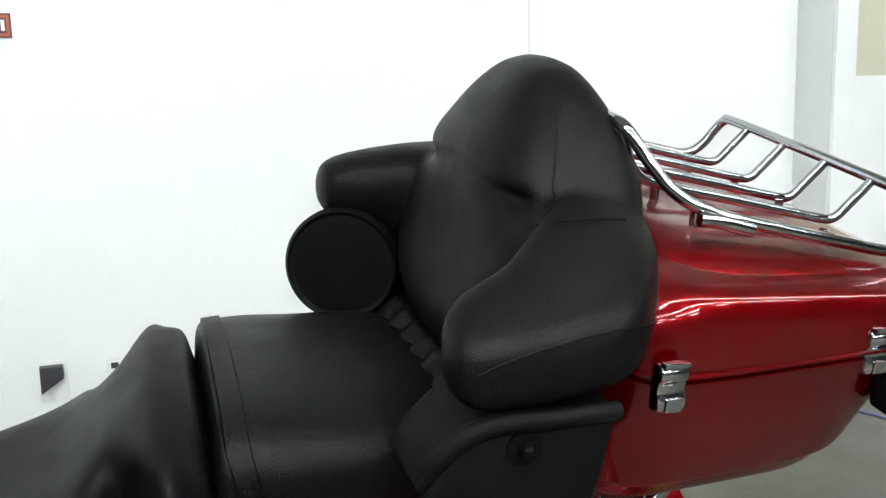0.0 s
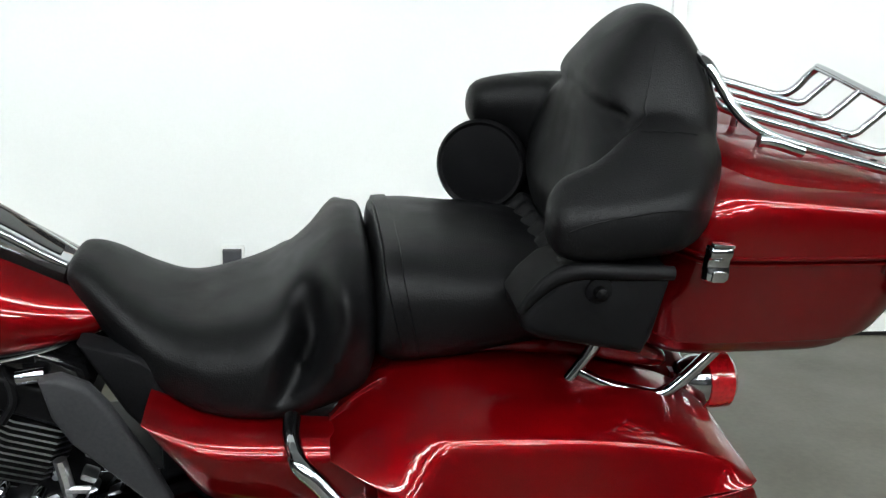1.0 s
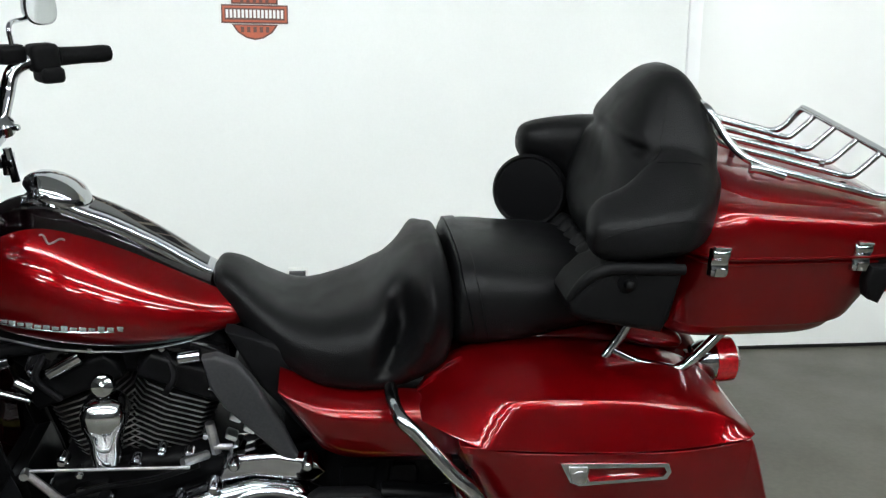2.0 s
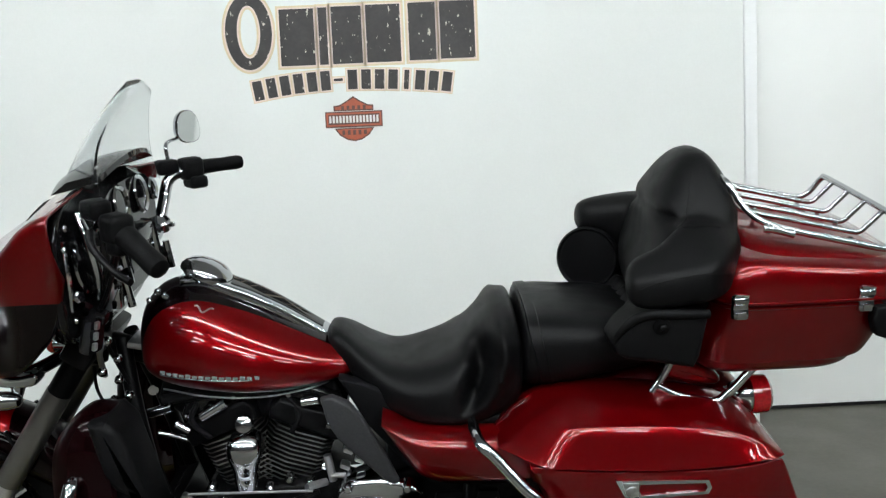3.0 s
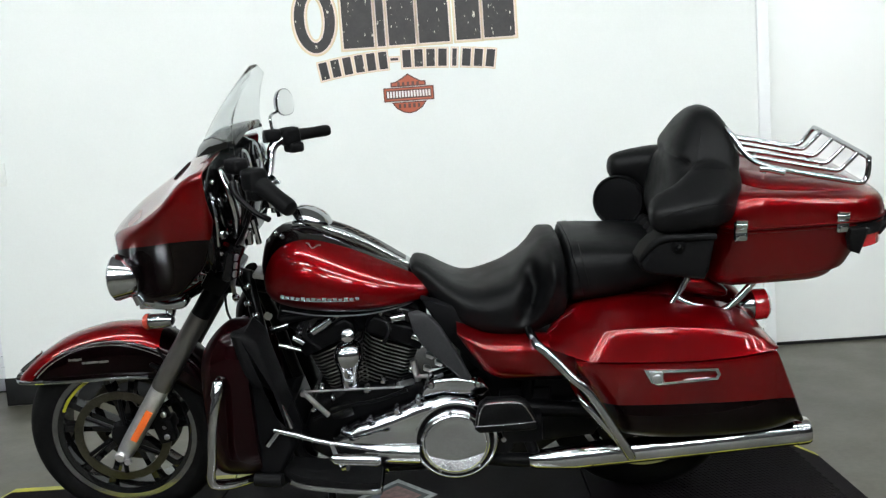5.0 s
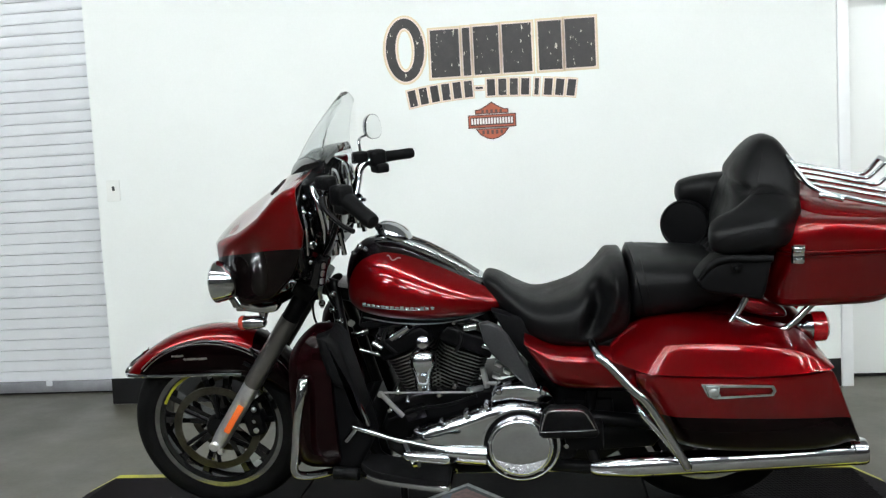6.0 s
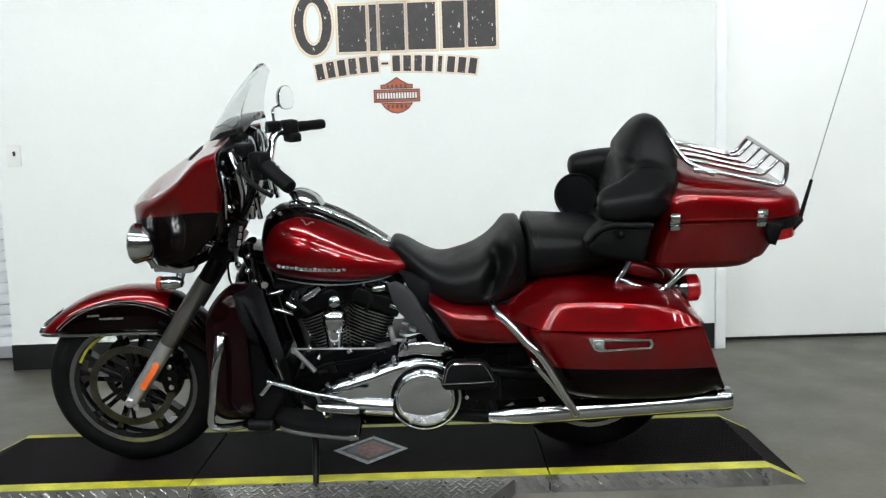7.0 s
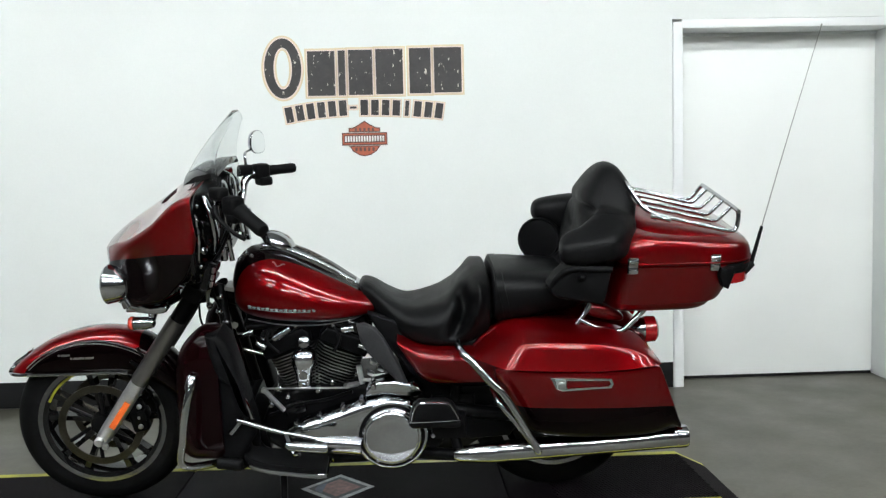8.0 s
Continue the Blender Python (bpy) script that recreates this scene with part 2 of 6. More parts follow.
def oval(x, top, bot, w, wide=0.5, nt=2.5, nb=2.5, yc=0.0, count=40):
    """A closed section across x: superellipse halves above and below its widest line."""
    zm, out = bot + (top - bot) * wide, []
    for k in range(count):
        a = 2 * math.pi * k / count
        c, s = math.cos(a), math.sin(a)
        n = nt if s >= 0 else nb
        y = yc + w * math.copysign(abs(c) ** (2 / n), c)
        z = zm + ((top - zm) if s >= 0 else (zm - bot)) * math.copysign(abs(s) ** (2 / n), s)
        out.append((x, y, z))
    return out


def tube(bm, pts, r, n=10, per=6, curve=True, caps=True, mi=0):
    """A round tube along points; r may be one radius or one for each point."""
    rs = r if isinstance(r, (list, tuple)) else [r] * len(pts)
    rows = [(*p, q) for p, q in zip(pts, rs)]
    rows = spline(rows, per) if curve and len(rows) > 2 else [np.array(q, float) for q in rows]
    up, rings = Vector((0.13, 0.97, 0.21)), []
    for i, q in enumerate(rows):
        a, b = rows[max(i - 1, 0)], rows[min(i + 1, len(rows) - 1)]
        d = Vector(b[:3] - a[:3]).normalized()
        side = d.cross(up).normalized()
        up = side.cross(d).normalized()
        c = Vector(q[:3])
        rings.append([c + float(q[3]) * (math.cos(t) * side + math.sin(t) * up) for t in (2 * math.pi * k / n for k in range(n))])
    return loft(bm, rings, caps, True, mi)


def lathe(bm, prof, at, axis=(0, -1, 0), n=32, mi=0, caps=True):
    """A turned form: prof is a list of (radius, distance along the axis)."""
    ax = Vector(axis).normalized()
    u = ax.orthogonal().normalized()
    v = ax.cross(u)
    c = Vector(at)
    rings = [[c + h * ax + max(r, 1e-4) * (math.cos(t) * u + math.sin(t) * v) for t in (2 * math.pi * k / n for k in range(n))] for r, h in prof]
    return loft(bm, rings, caps, True, mi)


def box(bm, size, at=(0.0, 0, 0), turn=(0, 0, 0), bevel=0.0, mi=0, seg=2):
    """A box with eased edges."""
    m = pose(*at, *turn) @ Matrix.Diagonal((*size, 1))
    r = bmesh.ops.create_cube(bm, size=1.0, matrix=m)
    faces = {f for v in r["verts"] for f in v.link_faces}
    for f in faces:
        f.material_index = mi
    if bevel:
        bmesh.ops.bevel(bm, geom=list({e for f in faces for e in f.edges}), offset=bevel, segments=seg, affect="EDGES", profile=0.6)
    return bm


def prism(bm, outline, y0, y1, bevel=0.0, mi=0, smooth=0, axis="y", seg=3):
    """An outline in x and z (or x and y, along z) pushed from one depth to another, with rounded rims."""
    pts = spline([(a, b) for a, b in outline], smooth, True) if smooth else outline
    def at(p, d):
        return (p[0], d, p[1]) if axis == "y" else (p[0], p[1], d)
    mid = np.mean(np.array(pts, float), axis=0)
    if bevel:
        steps = [(bevel * (1 - math.sin(a)), bevel * (1 - math.cos(a))) for a in (math.pi / 2 * k / seg for k in range(seg + 1))]
        s = 1 if y1 > y0 else -1
        prof = [(i, y0 + s * d) for i, d in ((b, a) for a, b in steps)]
        prof = [(bevel * (1 - math.cos(a)), y0 + s * bevel * (1 - math.sin(a))) for a in (math.pi / 2 * k / seg for k in range(seg, -1, -1))]
        prof += [(bevel * (1 - math.cos(a)), y1 - s * bevel * (1 - math.sin(a))) for a in (math.pi / 2 * k / seg for k in range(seg + 1))]
    else:
        prof = [(0, y0), (0, y1)]
    arr = np.array(pts, float)
    area = 0.5 * np.sum(arr[:, 0] * np.roll(arr[:, 1], -1) - np.roll(arr[:, 0], -1) * arr[:, 1])
    tang = np.roll(arr, -1, 0) - np.roll(arr, 1, 0)
    norm = np.stack([tang[:, 1], -tang[:, 0]], 1) * math.copysign(1, area)
    norm /= np.maximum(np.linalg.norm(norm, axis=1, keepdims=True), 1e-9)
    rings = [[at(p, d) for p in arr - norm * i] for i, d in prof]
    return loft(bm, rings, True, True, mi)


def grid(bm, rows, mi=0):
    """An open sheet through rows of points."""
    return loft(bm, rows, caps=False, closed=False, mi=mi)


def thicken(ob, t, offset=0.0):
    s = ob.modifiers.new("shell", "SOLIDIFY")
    s.thickness, s.offset = t, offset
    return ob


def ease(ob, width, seg=2):
    s = ob.modifiers.new("rounded", "BEVEL")
    s.width, s.segments, s.limit_method, s.angle_limit = width, seg, "ANGLE", radians(40)
    return ob


def B():
    return bmesh.new()


def fused(bm, voxel=0.008, smooth=6):
    """Melts overlapping closed forms into one soft skin."""
    me = bpy.data.meshes.new("raw")
    bm.to_mesh(me)
    bm.free()
    ob = bpy.data.objects.new("raw", me)
    scene.collection.objects.link(ob)
    r = ob.modifiers.new("melt", "REMESH")
    r.mode, r.voxel_size = "VOXEL", voxel
    q = ob.modifiers.new("soften", "SMOOTH")
    q.factor, q.iterations = 0.5, smooth
    bpy.context.view_layer.update()
    deps = bpy.context.evaluated_depsgraph_get()
    out = B()
    out.from_object(ob, deps)
    bpy.data.objects.remove(ob)
    bpy.data.meshes.remove(me)
    return out


def seam(name, skin, pts, r, material, parent, out=0.0005):
    """A raised stitched seam laid onto a soft skin."""
    bpy.context.view_layer.update()
    row = []
    for p in spline(pts, 8):
        ok, at, n, _ = skin.closest_point_on_mesh(Vector(p))
        row.append(at + n * out)
    bm = B()
    tube(bm, [tuple(p) for p in row], r, 6, 1, False)
    return part(name, bm, material, parent)


# ---- the hall ----
def block(name, lo, hi, material, label, category, bevel=0.0):
    """A piece of the setting between two corners."""
    bm = B()
    lo, hi = np.array(lo, float), np.array(hi, float)
    box(bm, hi - lo, (lo + hi) / 2, bevel=bevel)
    return tagged(part(name, bm, material, None), label, category, kind="structure")


block("floor", (-7.0, -9.0, FLOOR - 0.2), (8.0, 3.2, FLOOR), M_FLOOR, "worn sealed grey concrete showroom floor", "floor")
TOP = 3.7
block("ceiling", (-7.0, -9.0, TOP), (8.0, 3.2, TOP + 0.2), M_CEIL, "plain white hall ceiling", "ceiling")
block("wall_north", (-2.085, WALL, FLOOR), (1.789, WALL + 0.40, TOP), M_WALLPAINT, "smooth white painted show wall", "wall")
block("wall_north_lintel", (1.789, WALL + 0.0005, 1.998), (3.06, WALL + 0.40, TOP), M_WALLPAINT, "white painted wall over the recessed door", "wall")
block("wall_north_end", (3.061, WALL, 1.19), (8.0, WALL + 0.40, TOP), M_BEIGE, "beige painted wall above a white panel", "wall")
block("wall_panel", (3.06, WALL - 0.008, FLOOR), (8.0, WALL + 0.40, 1.19), M_TRIM, "smooth white wall panel below beige paint", "wall panel")
block("wall_shutter_lintel", (-7.0, WALL, 2.75), (-2.085, WALL + 0.40, TOP), M_WALLPAINT, "white painted wall over the roller shutter", "wall")
block("wall_shutter_side", (-7.0, WALL, FLOOR), (-5.2, WALL + 0.40, 2.75), M_WALLPAINT, "white painted wall beside the roller shutter", "wall")
# unseen walls added to close the hall, near-black to keep reflections dark
block("wall_back", (-7.0, 3.0, FLOOR), (8.0, 3.2, TOP), M_HALL, "unseen near-black wall behind the doors", "wall")
block("wall_west", (-7.2, -9.0, FLOOR), (-7.0, 3.2, TOP), M_HALL, "unseen near-black wall that closes the hall", "wall")
block("wall_east", (8.0, -9.0, FLOOR), (8.2, 3.2, TOP), M_HALL, "unseen near-black wall that closes the hall", "wall")
block("wall_south", (-7.2, -9.2, FLOOR), (8.2, -9.0, TOP), M_HALL, "unseen near-black wall that closes the hall", "wall")
block("baseboard", (-2.09, WALL - 0.006, FLOOR + 0.002), (1.786, WALL - 0.0005, 0.086), M_BASE, "black rubber baseboard along the white wall", "baseboard", 0.002)

# the recessed white door
door = thing("door_1", "closed white slab door in a recessed white frame", "door", kind="structure")


def door_piece(name, lo, hi, material, label=""):
    bm = B()
    lo, hi = np.array(lo, float), np.array(hi, float)
    box(bm, hi - lo, (lo + hi) / 2, bevel=0.0012)
    return part(name, bm, material, door, label)


door_piece("leaf", (1.845, DOOR, FLOOR + 0.018), (3.045, DOOR + 0.045, HEAD - 0.004), M_DOORPAINT)
door_piece("jamb", (1.792, WALL + 0.002, FLOOR + 0.001), (1.849, DOOR - 0.0005, HEAD - 0.0005), M_TRIM, "white painted door jamb")
# the right jamb is a greyer tone than the left one
door_piece("jamb", (3.040, WALL + 0.002, FLOOR + 0.001), (3.058, DOOR - 0.0005, HEAD - 0.0005), M_GREYTRIM, "grey door jamb")
door_piece("casing", (1.794, WALL - 0.004, FLOOR + 0.001), (1.845, WALL + 0.001, HEAD + 0.035), M_TRIM, "white painted door casing")
door_piece("casing", (3.044, WALL - 0.018, FLOOR + 0.001), (3.140, WALL + 0.001, HEAD + 0.035), M_TRIM, "white painted door casing")
door_piece("casing", (1.8455, WALL - 0.006, HEAD), (3.0435, WALL + 0.001, HEAD + 0.034), M_TRIM, "white painted head casing")
door_piece("header", (1.8455, WALL + 0.0015, HEAD), (3.0435, DOOR + 0.044, HEAD + 0.048), M_TRIM, "white painted door head")
door_piece("head_stop", (1.8495, DOOR - 0.022, HEAD - 0.016), (3.0395, DOOR - 0.0008, HEAD - 0.0006), M_GREYTRIM, "grey door stop under the head")
door_piece("side_stop", (1.8492, DOOR - 0.020, FLOOR + 0.001), (1.862, DOOR - 0.0008, HEAD - 0.017), M_TRIM, "white side stop")
# a dark strip fills the gap below the leaf
door_piece("gap_strip", (1.850, DOOR + 0.004, FLOOR + 0.0005), (3.038, DOOR + 0.04, FLOOR + 0.016), M_BASE, "dark strip in the gap under the leaf")

# the roller shutter: curved slats one above the other
shutter = thing("roller_door", "closed white ribbed roller shutter door", "roller door", kind="structure")
SLAT = 0.0632
bm = B()
prof = [(0.006, 0.0), (0.0, 0.0004), (-0.0012, 0.0030), (-0.0016, 0.020), (-0.0018, 0.040), (-0.0012, 0.0590), (0.0, 0.0598), (0.006, 0.0602), (0.010, 0.0632), (0.010, 0.0)]
loft(bm, [[(x, DEEP + 0.03 + a, b) for a, b in prof] for x in (-5.2, -2.03)])
slat0 = part("slat", bm, M_SHUTTER, shutter)
slat0.location.z = FLOOR + 0.075
for k in range(1, 43):
    o = slat0.copy()
    scene.collection.objects.link(o)
    o.location.z = FLOOR + 0.075 + SLAT * k
bm = B()
box(bm, (3.16, 0.05, 0.062), (-3.615, DEEP + 0.03, FLOOR + 0.042), bevel=0.006)
part("bottom_bar", bm, M_SHUTBAR, shutter, "grey galvanised bottom bar")
bm = B()
box(bm, (3.16, 0.03, 0.012), (-3.615, DEEP + 0.03, FLOOR + 0.007), bevel=0.004)
part("rubber_seal", bm, M_BASE, shutter, "black rubber seal")
bm = B()
box(bm, (0.035, 0.012, 0.03), (-2.62, DEEP - 0.001, FLOOR + 0.066), bevel=0.003)
part("stop_tab", bm, M_SHUTTER, shutter)


def wall_plate(x, z, size, label, dark):
    w, h = size
    t = thing("socket" if dark else "light_switch", label, "socket" if dark else "switch", (x, WALL, z))
    bm = B()
    box(bm, (w, 0.007, h), (0, -0.0036, 0), bevel=0.0025)
    part("plate", bm, M_PLATEW, t)
    return t


sw = wall_plate(-1.99, 1.120, (0.075, 0.115), "ivory toggle light switch on the white wall", False)
bm = B()
box(bm, (0.010, 0.016, 0.024), (0.004, -0.012, 0.012), (20, 0, 0), bevel=0.003)
part("toggle", bm, M_SHADOW, sw, "dark toggle")
so = wall_plate(0.225, 0.335, (0.08, 0.125), "white wall socket with a dark cover box", True)
bm = B()
prism(bm, [(-0.034, -0.03), (0.03, 0.012), (0.03, 0.052), (-0.034, 0.052)], -0.04, -0.007, 0.004)
part("cover_box", bm, M_SHADOW, so, "dark grey box")
so2 = wall_plate(0.40, 0.36, (0.05, 0.05), "small white wall outlet with a dark opening", True)
bm = B()
box(bm, (0.022, 0.006, 0.018), (0, -0.0085, 0.004), bevel=0.002)
part("opening", bm, M_SHADOW, so2, "dark opening")


# the painted wall sign: a row of tall plain blocks over a row of small ones, and a shield emblem
sign = thing("wall_sign", "dark brown weathered block sign with tan halo", "sign", (0, WALL, -0.0394))
sign.scale = (1.04, 1, 1.034)


def wall_shape(name, outline, depth, material, back=0.0, smooth=0):
    bm = B()
    prism(bm, outline, -back - depth, -back, 0.0, smooth=smooth)
    return part(name, bm, material, sign)


def grown(o, d):
    a = np.array(o, float)
    t = np.roll(a, -1, 0) - a
    t /= np.linalg.norm(t, axis=1, keepdims=True)
    n1 = np.stack([t[:, 1], -t[:, 0]], 1)
    area = 0.5 * np.sum(a[:, 0] * np.roll(a[:, 1], -1) - np.roll(a[:, 0], -1) * a[:, 1])
    n1 *= math.copysign(1, area)
    n0 = np.roll(n1, 1, 0)
    m = n0 + n1
    m /= np.maximum((m * n0).sum(1, keepdims=True), 0.5)
    return [tuple(p) for p in a + m * d]


def sign_block(x0, x1, z0, z1, tilt=0.0, halo=0.014):
    """A plain dark block with a pale edge and a tan halo."""
    w, h = x1 - x0, z1 - z0
    c, s = math.cos(tilt), math.sin(tilt)
    o = [(-0.5 * w, -0.5 * h), (0.5 * w, -0.5 * h), (0.5 * w, 0.5 * h), (-0.5 * w, 0.5 * h)]
    o = [((x0 + x1) / 2 + c * u - s * v, (z0 + z1) / 2 + s * u + c * v) for u, v in o]
    wall_shape("halo", grown(o, halo), 0.001, M_SIGNTAN, 0.0004)
    wall_shape("halo_edge", grown(o, 0.006), 0.001, M_SIGNPINK, 0.0014)
    return wall_shape("block", o, 0.0015, M_SIGNDARK, 0.0024)


# the tall row
for x0, x1, z0, z1 in ((-0.210, -0.068, 1.600, 1.832), (-0.050, -0.014, 1.600, 1.834), (0.004, 0.128, 1.601, 1.836), (0.146, 0.288, 1.602, 1.838), (0.322, 0.434, 1.604, 1.840), (0.452, 0.596, 1.606, 1.842)):
    sign_block(x0, x1, z0, z1)
# the tall oval ring at its head
for name, add, depth, back, material in (("halo", 0.015, 0.0009, 0.0002, M_SIGNTAN), ("halo_edge", 0.007, 0.001, 0.0012, M_SIGNPINK), ("block", 0.0, 0.0015, 0.0023, M_SIGNDARK)):
    bm = B()
    rows = []
    for k in range(49):
        a = 2 * math.pi * k / 48
        rows.append([(-0.338 + (0.062 + g) * math.cos(a), d, 1.745 + (0.122 + g) * math.sin(a)) for g, d in ((0.034 + add, -back - depth), (-0.014 - add, -back - depth), (-0.014 - add, -back), (0.034 + add, -back))])
    loft(bm, rows, caps=False)
    part(name, bm, material, sign)
# the small row on its bow
for k in range(15):
    if k == 6:
        sign_block(0.004, 0.040, 1.530, 1.541, halo=0.009)
        continue
    u = k / 14
    x = -0.312 + 0.785 * u
    z = 1.535 - (0.040 if u < 0.45 else 0.020) * ((u - 0.45) / 0.5) ** 2
    w = 0.0195 if k != 11 else 0.010
    sign_block(x - w, x + w, z - 0.040, z + 0.040, tilt=0.16 * (1 - 2 * u), halo=0.009)
# the shield emblem
EX, EZ = 0.078, 1.370
up = [(-0.083, 0.035), (0.083, 0.035), (0.083, 0.058), (0.060, 0.060), (0.030, 0.076), (0.0, 0.096), (-0.030, 0.076), (-0.060, 0.060), (-0.083, 0.058)]
dn = [(-0.083, -0.036), (-0.062, -0.066), (-0.030, -0.086), (0.0, -0.092), (0.030, -0.086), (0.062, -0.066), (0.083, -0.036)]
bar = [(-0.119, -0.033), (0.119, -0.033), (0.119, 0.033), (-0.119, 0.033)]
for o, d in ((up, 0.007), (dn, 0.007)):
    o = [(EX + a, EZ + b) for a, b in o]
    wall_shape("emblem_edge", o, 0.001, M_BROWN, 0.0004)
    wall_shape("emblem_face", grown(o, -0.006), 0.001, M_EMBLEM, 0.0014)
o = [(EX + a, EZ + b) for a, b in bar]
wall_shape("emblem_edge", o, 0.001, M_BROWN, 0.0026)
wall_shape("emblem_face", grown(o, -0.005), 0.001, M_EMBLEM, 0.0036)
wall_shape("emblem_face", grown(o, -0.012), 0.001, M_BROWN, 0.0046)
for k in range(15):
    x = EX - 0.098 + 0.014 * k
    wall_shape("print_bar", [(x - 0.0045, EZ - 0.014), (x + 0.0045, EZ - 0.014), (x + 0.0045, EZ + 0.015), (x - 0.0045, EZ + 0.015)], 0.001, M_WHITE, 0.0056)
for k in range(5):
    x = EX - 0.045 + 0.0225 * k
    for z in (0.047, -0.055):
        wall_shape("print_bar", [(x - 0.006, EZ + z - 0.010), (x + 0.006, EZ + z - 0.010), (x + 0.006, EZ + z + 0.010), (x - 0.006, EZ + z + 0.010)], 0.0006, M_BROWN, 0.0024)


# ceiling lights: two long rows of twin tubes along the platform, then three-tube troffers further out
def ceiling_lamp(x, y, long, wide, tubes, label, group):
    t = thing("ceiling_light", label, "ceiling light", (x, y, TOP), group=group)
    bm = B()
    box(bm, (long + 0.03, wide, 0.06), (0, 0, -0.0302), bevel=0.006)
    part("housing", bm, M_TRIM, t)
    for k in range(tubes):
        bm = B()
        v = (k - (tubes - 1) / 2) * wide * 0.8 / (tubes - 1)
        tube(bm, [(-long / 2, v, -0.083), (long / 2, v, -0.083)], 0.021, 10)
        part("tube", bm, M_TUBE, t, "lit fluorescent tube")
    return t


strip = ceiling_lamp(-4.6, -2.0, 2.95, 0.20, 2, "long white twin-tube fluorescent ceiling light", "strip ceiling lights")
for x, y in ((-1.6, -2.0), (1.4, -2.0), (4.4, -2.0), (-4.6, -4.1), (-1.6, -4.1), (1.4, -4.1), (4.4, -4.1)):
    copy_thing(strip, pose(x, y, TOP))
panel = ceiling_lamp(-2.1, -6.0, 1.16, 0.58, 3, "square-ended white fluorescent ceiling light", "panel ceiling lights")
for x, y in ((0.75, -6.0), (2.05, -6.0), (4.8, -6.0), (-3.6, -7.8), (-0.6, -7.8), (2.4, -7.8)):
    copy_thing(panel, pose(x, y, TOP))


# ---- the display deck ----
deck = thing("display_platform", "low black display platform with yellow edges", "platform")
JOINTS = (-0.575, 0.633)
ENDS = (-1.38, 1.375)
YN, YF = -0.262, 0.252


def slab(name, x0, x1, y0, y1, z0, z1, material, label="", sx0=0.0, sx1=0.0, sy0=0.0, sy1=0.0):
    """A flat piece; s*: how far each side flares out at its foot."""
    bm = B()
    loft(bm, [[(x0 - a * sx0, y0 - a * sy0, z), (x1 + a * sx1, y0 - a * sy0, z), (x1 + a * sx1, y1 + a * sy1, z), (x0 - a * sx0, y1 + a * sy1, z)] for a, z in ((1, z0), (0, z1))])
    return part(name, bm, material, deck, label)


xs = (ENDS[0], JOINTS[0] - 0.003, JOINTS[0] + 0.003, JOINTS[1] - 0.003, JOINTS[1] + 0.003, ENDS[1])
for k in (0, 2, 4):
    a, b = xs[k], xs[k + 1]
    slab("mat", a, b, YN, YF, -0.03, 0.0, M_DECK, "ribbed black rubber mat" if k == 4 else "smooth black rubber mat")
    slab("yellow_stripe", a, b, YN - 0.062, YN - 0.0005, -0.03, 0.0005, M_YELLOW, "worn yellow stripe")
    slab("yellow_stripe", a, b, YF + 0.0005, YF + 0.035, -0.03, 0.0005, M_YELLOW, "worn yellow stripe")
    slab("skirt", a, b, YN - 0.063, YN - 0.0625, FLOOR + 0.001, -0.001, M_PLATE, "bright diamond plate skirt", sy0=0.012)
    slab("skirt", a, b, YF + 0.0355, YF + 0.036, FLOOR + 0.001, -0.001, M_PLATE, "bright diamond plate skirt", sy1=0.012)
slab("frame_core", ENDS[0] + 0.01, ENDS[1] - 0.01, YN - 0.055, YF + 0.03, FLOOR + 0.001, -0.031, M_BASE)
# sloped ramps at both ends
for s, x in ((1, ENDS[1]), (-1, ENDS[0])):
    for name, y0, y1, material, lab in (("ramp", YN, YF, M_DECK, "ribbed black rubber ramp"), ("yellow_stripe", YN - 0.062, YN - 0.0005, M_YELLOW, "worn yellow stripe"), ("yellow_stripe", YF + 0.0005, YF + 0.035, M_YELLOW, "worn yellow stripe"), ("skirt", YN - 0.066, YN - 0.0625, M_PLATE, "bright diamond plate skirt")):
        bm = B()
        far = x + s * 0.115
        rings = [[(x, y, -0.0002), (far, y, FLOOR + 0.004), (far, y, FLOOR + 0.0005), (x, y, FLOOR + 0.0005)] for y in (y0, y1)]
        loft(bm, rings)
        part(name, bm, material, deck, lab)
# fine ribs of the end mat
for a, b in ((xs[4] + 0.16, xs[5]),):
    bm = B()
    n = int((b - a) / 0.0145)
    for k in range(n):
        x = a + (k + 0.5) * (b - a) / n
        for j in range(22):
            y = YN + 0.02 + j * 0.0225
            box(bm, (0.005, 0.016, 0.0024), (x + 0.007 * (j % 2), y, 0.0008), (0, 0, 20))
    tagged(part("mat_ribs", bm, M_DECK, deck), kind="stuff")
# foot wings of diamond plate beside the middle section
wing = thing("foot_plate", "scuffed diamond plate side step beside the platform", "foot plate")
for s, y0 in ((-1, YN - 0.079), (1, YF + 0.062)):
    bm = B()
    o = [(-0.56, y0), (0.515, y0), (0.40, y0 + s * 0.20), (-0.45, y0 + s * 0.20)]
    prism(bm, o, FLOOR + 0.001, -0.004, 0.0, axis="z")
    part("plate", bm, M_PLATE, wing)
    bm = B()
    for i in range(38):
        for j in range(7):
            x, y = -0.52 + i * 0.027 + (j % 2) * 0.0135, y0 + s * (0.018 + j * 0.027)
            if -0.53 + abs(y - y0) * 0.5 < x < 0.495 - abs(y - y0) * 0.55:
                box(bm, (0.021, 0.0058, 0.0040), (x, y, -0.0026), (0, 0, 52 if (i + j) % 2 else -52))
    tagged(part("tread", bm, M_TREAD, wing), kind="stuff")
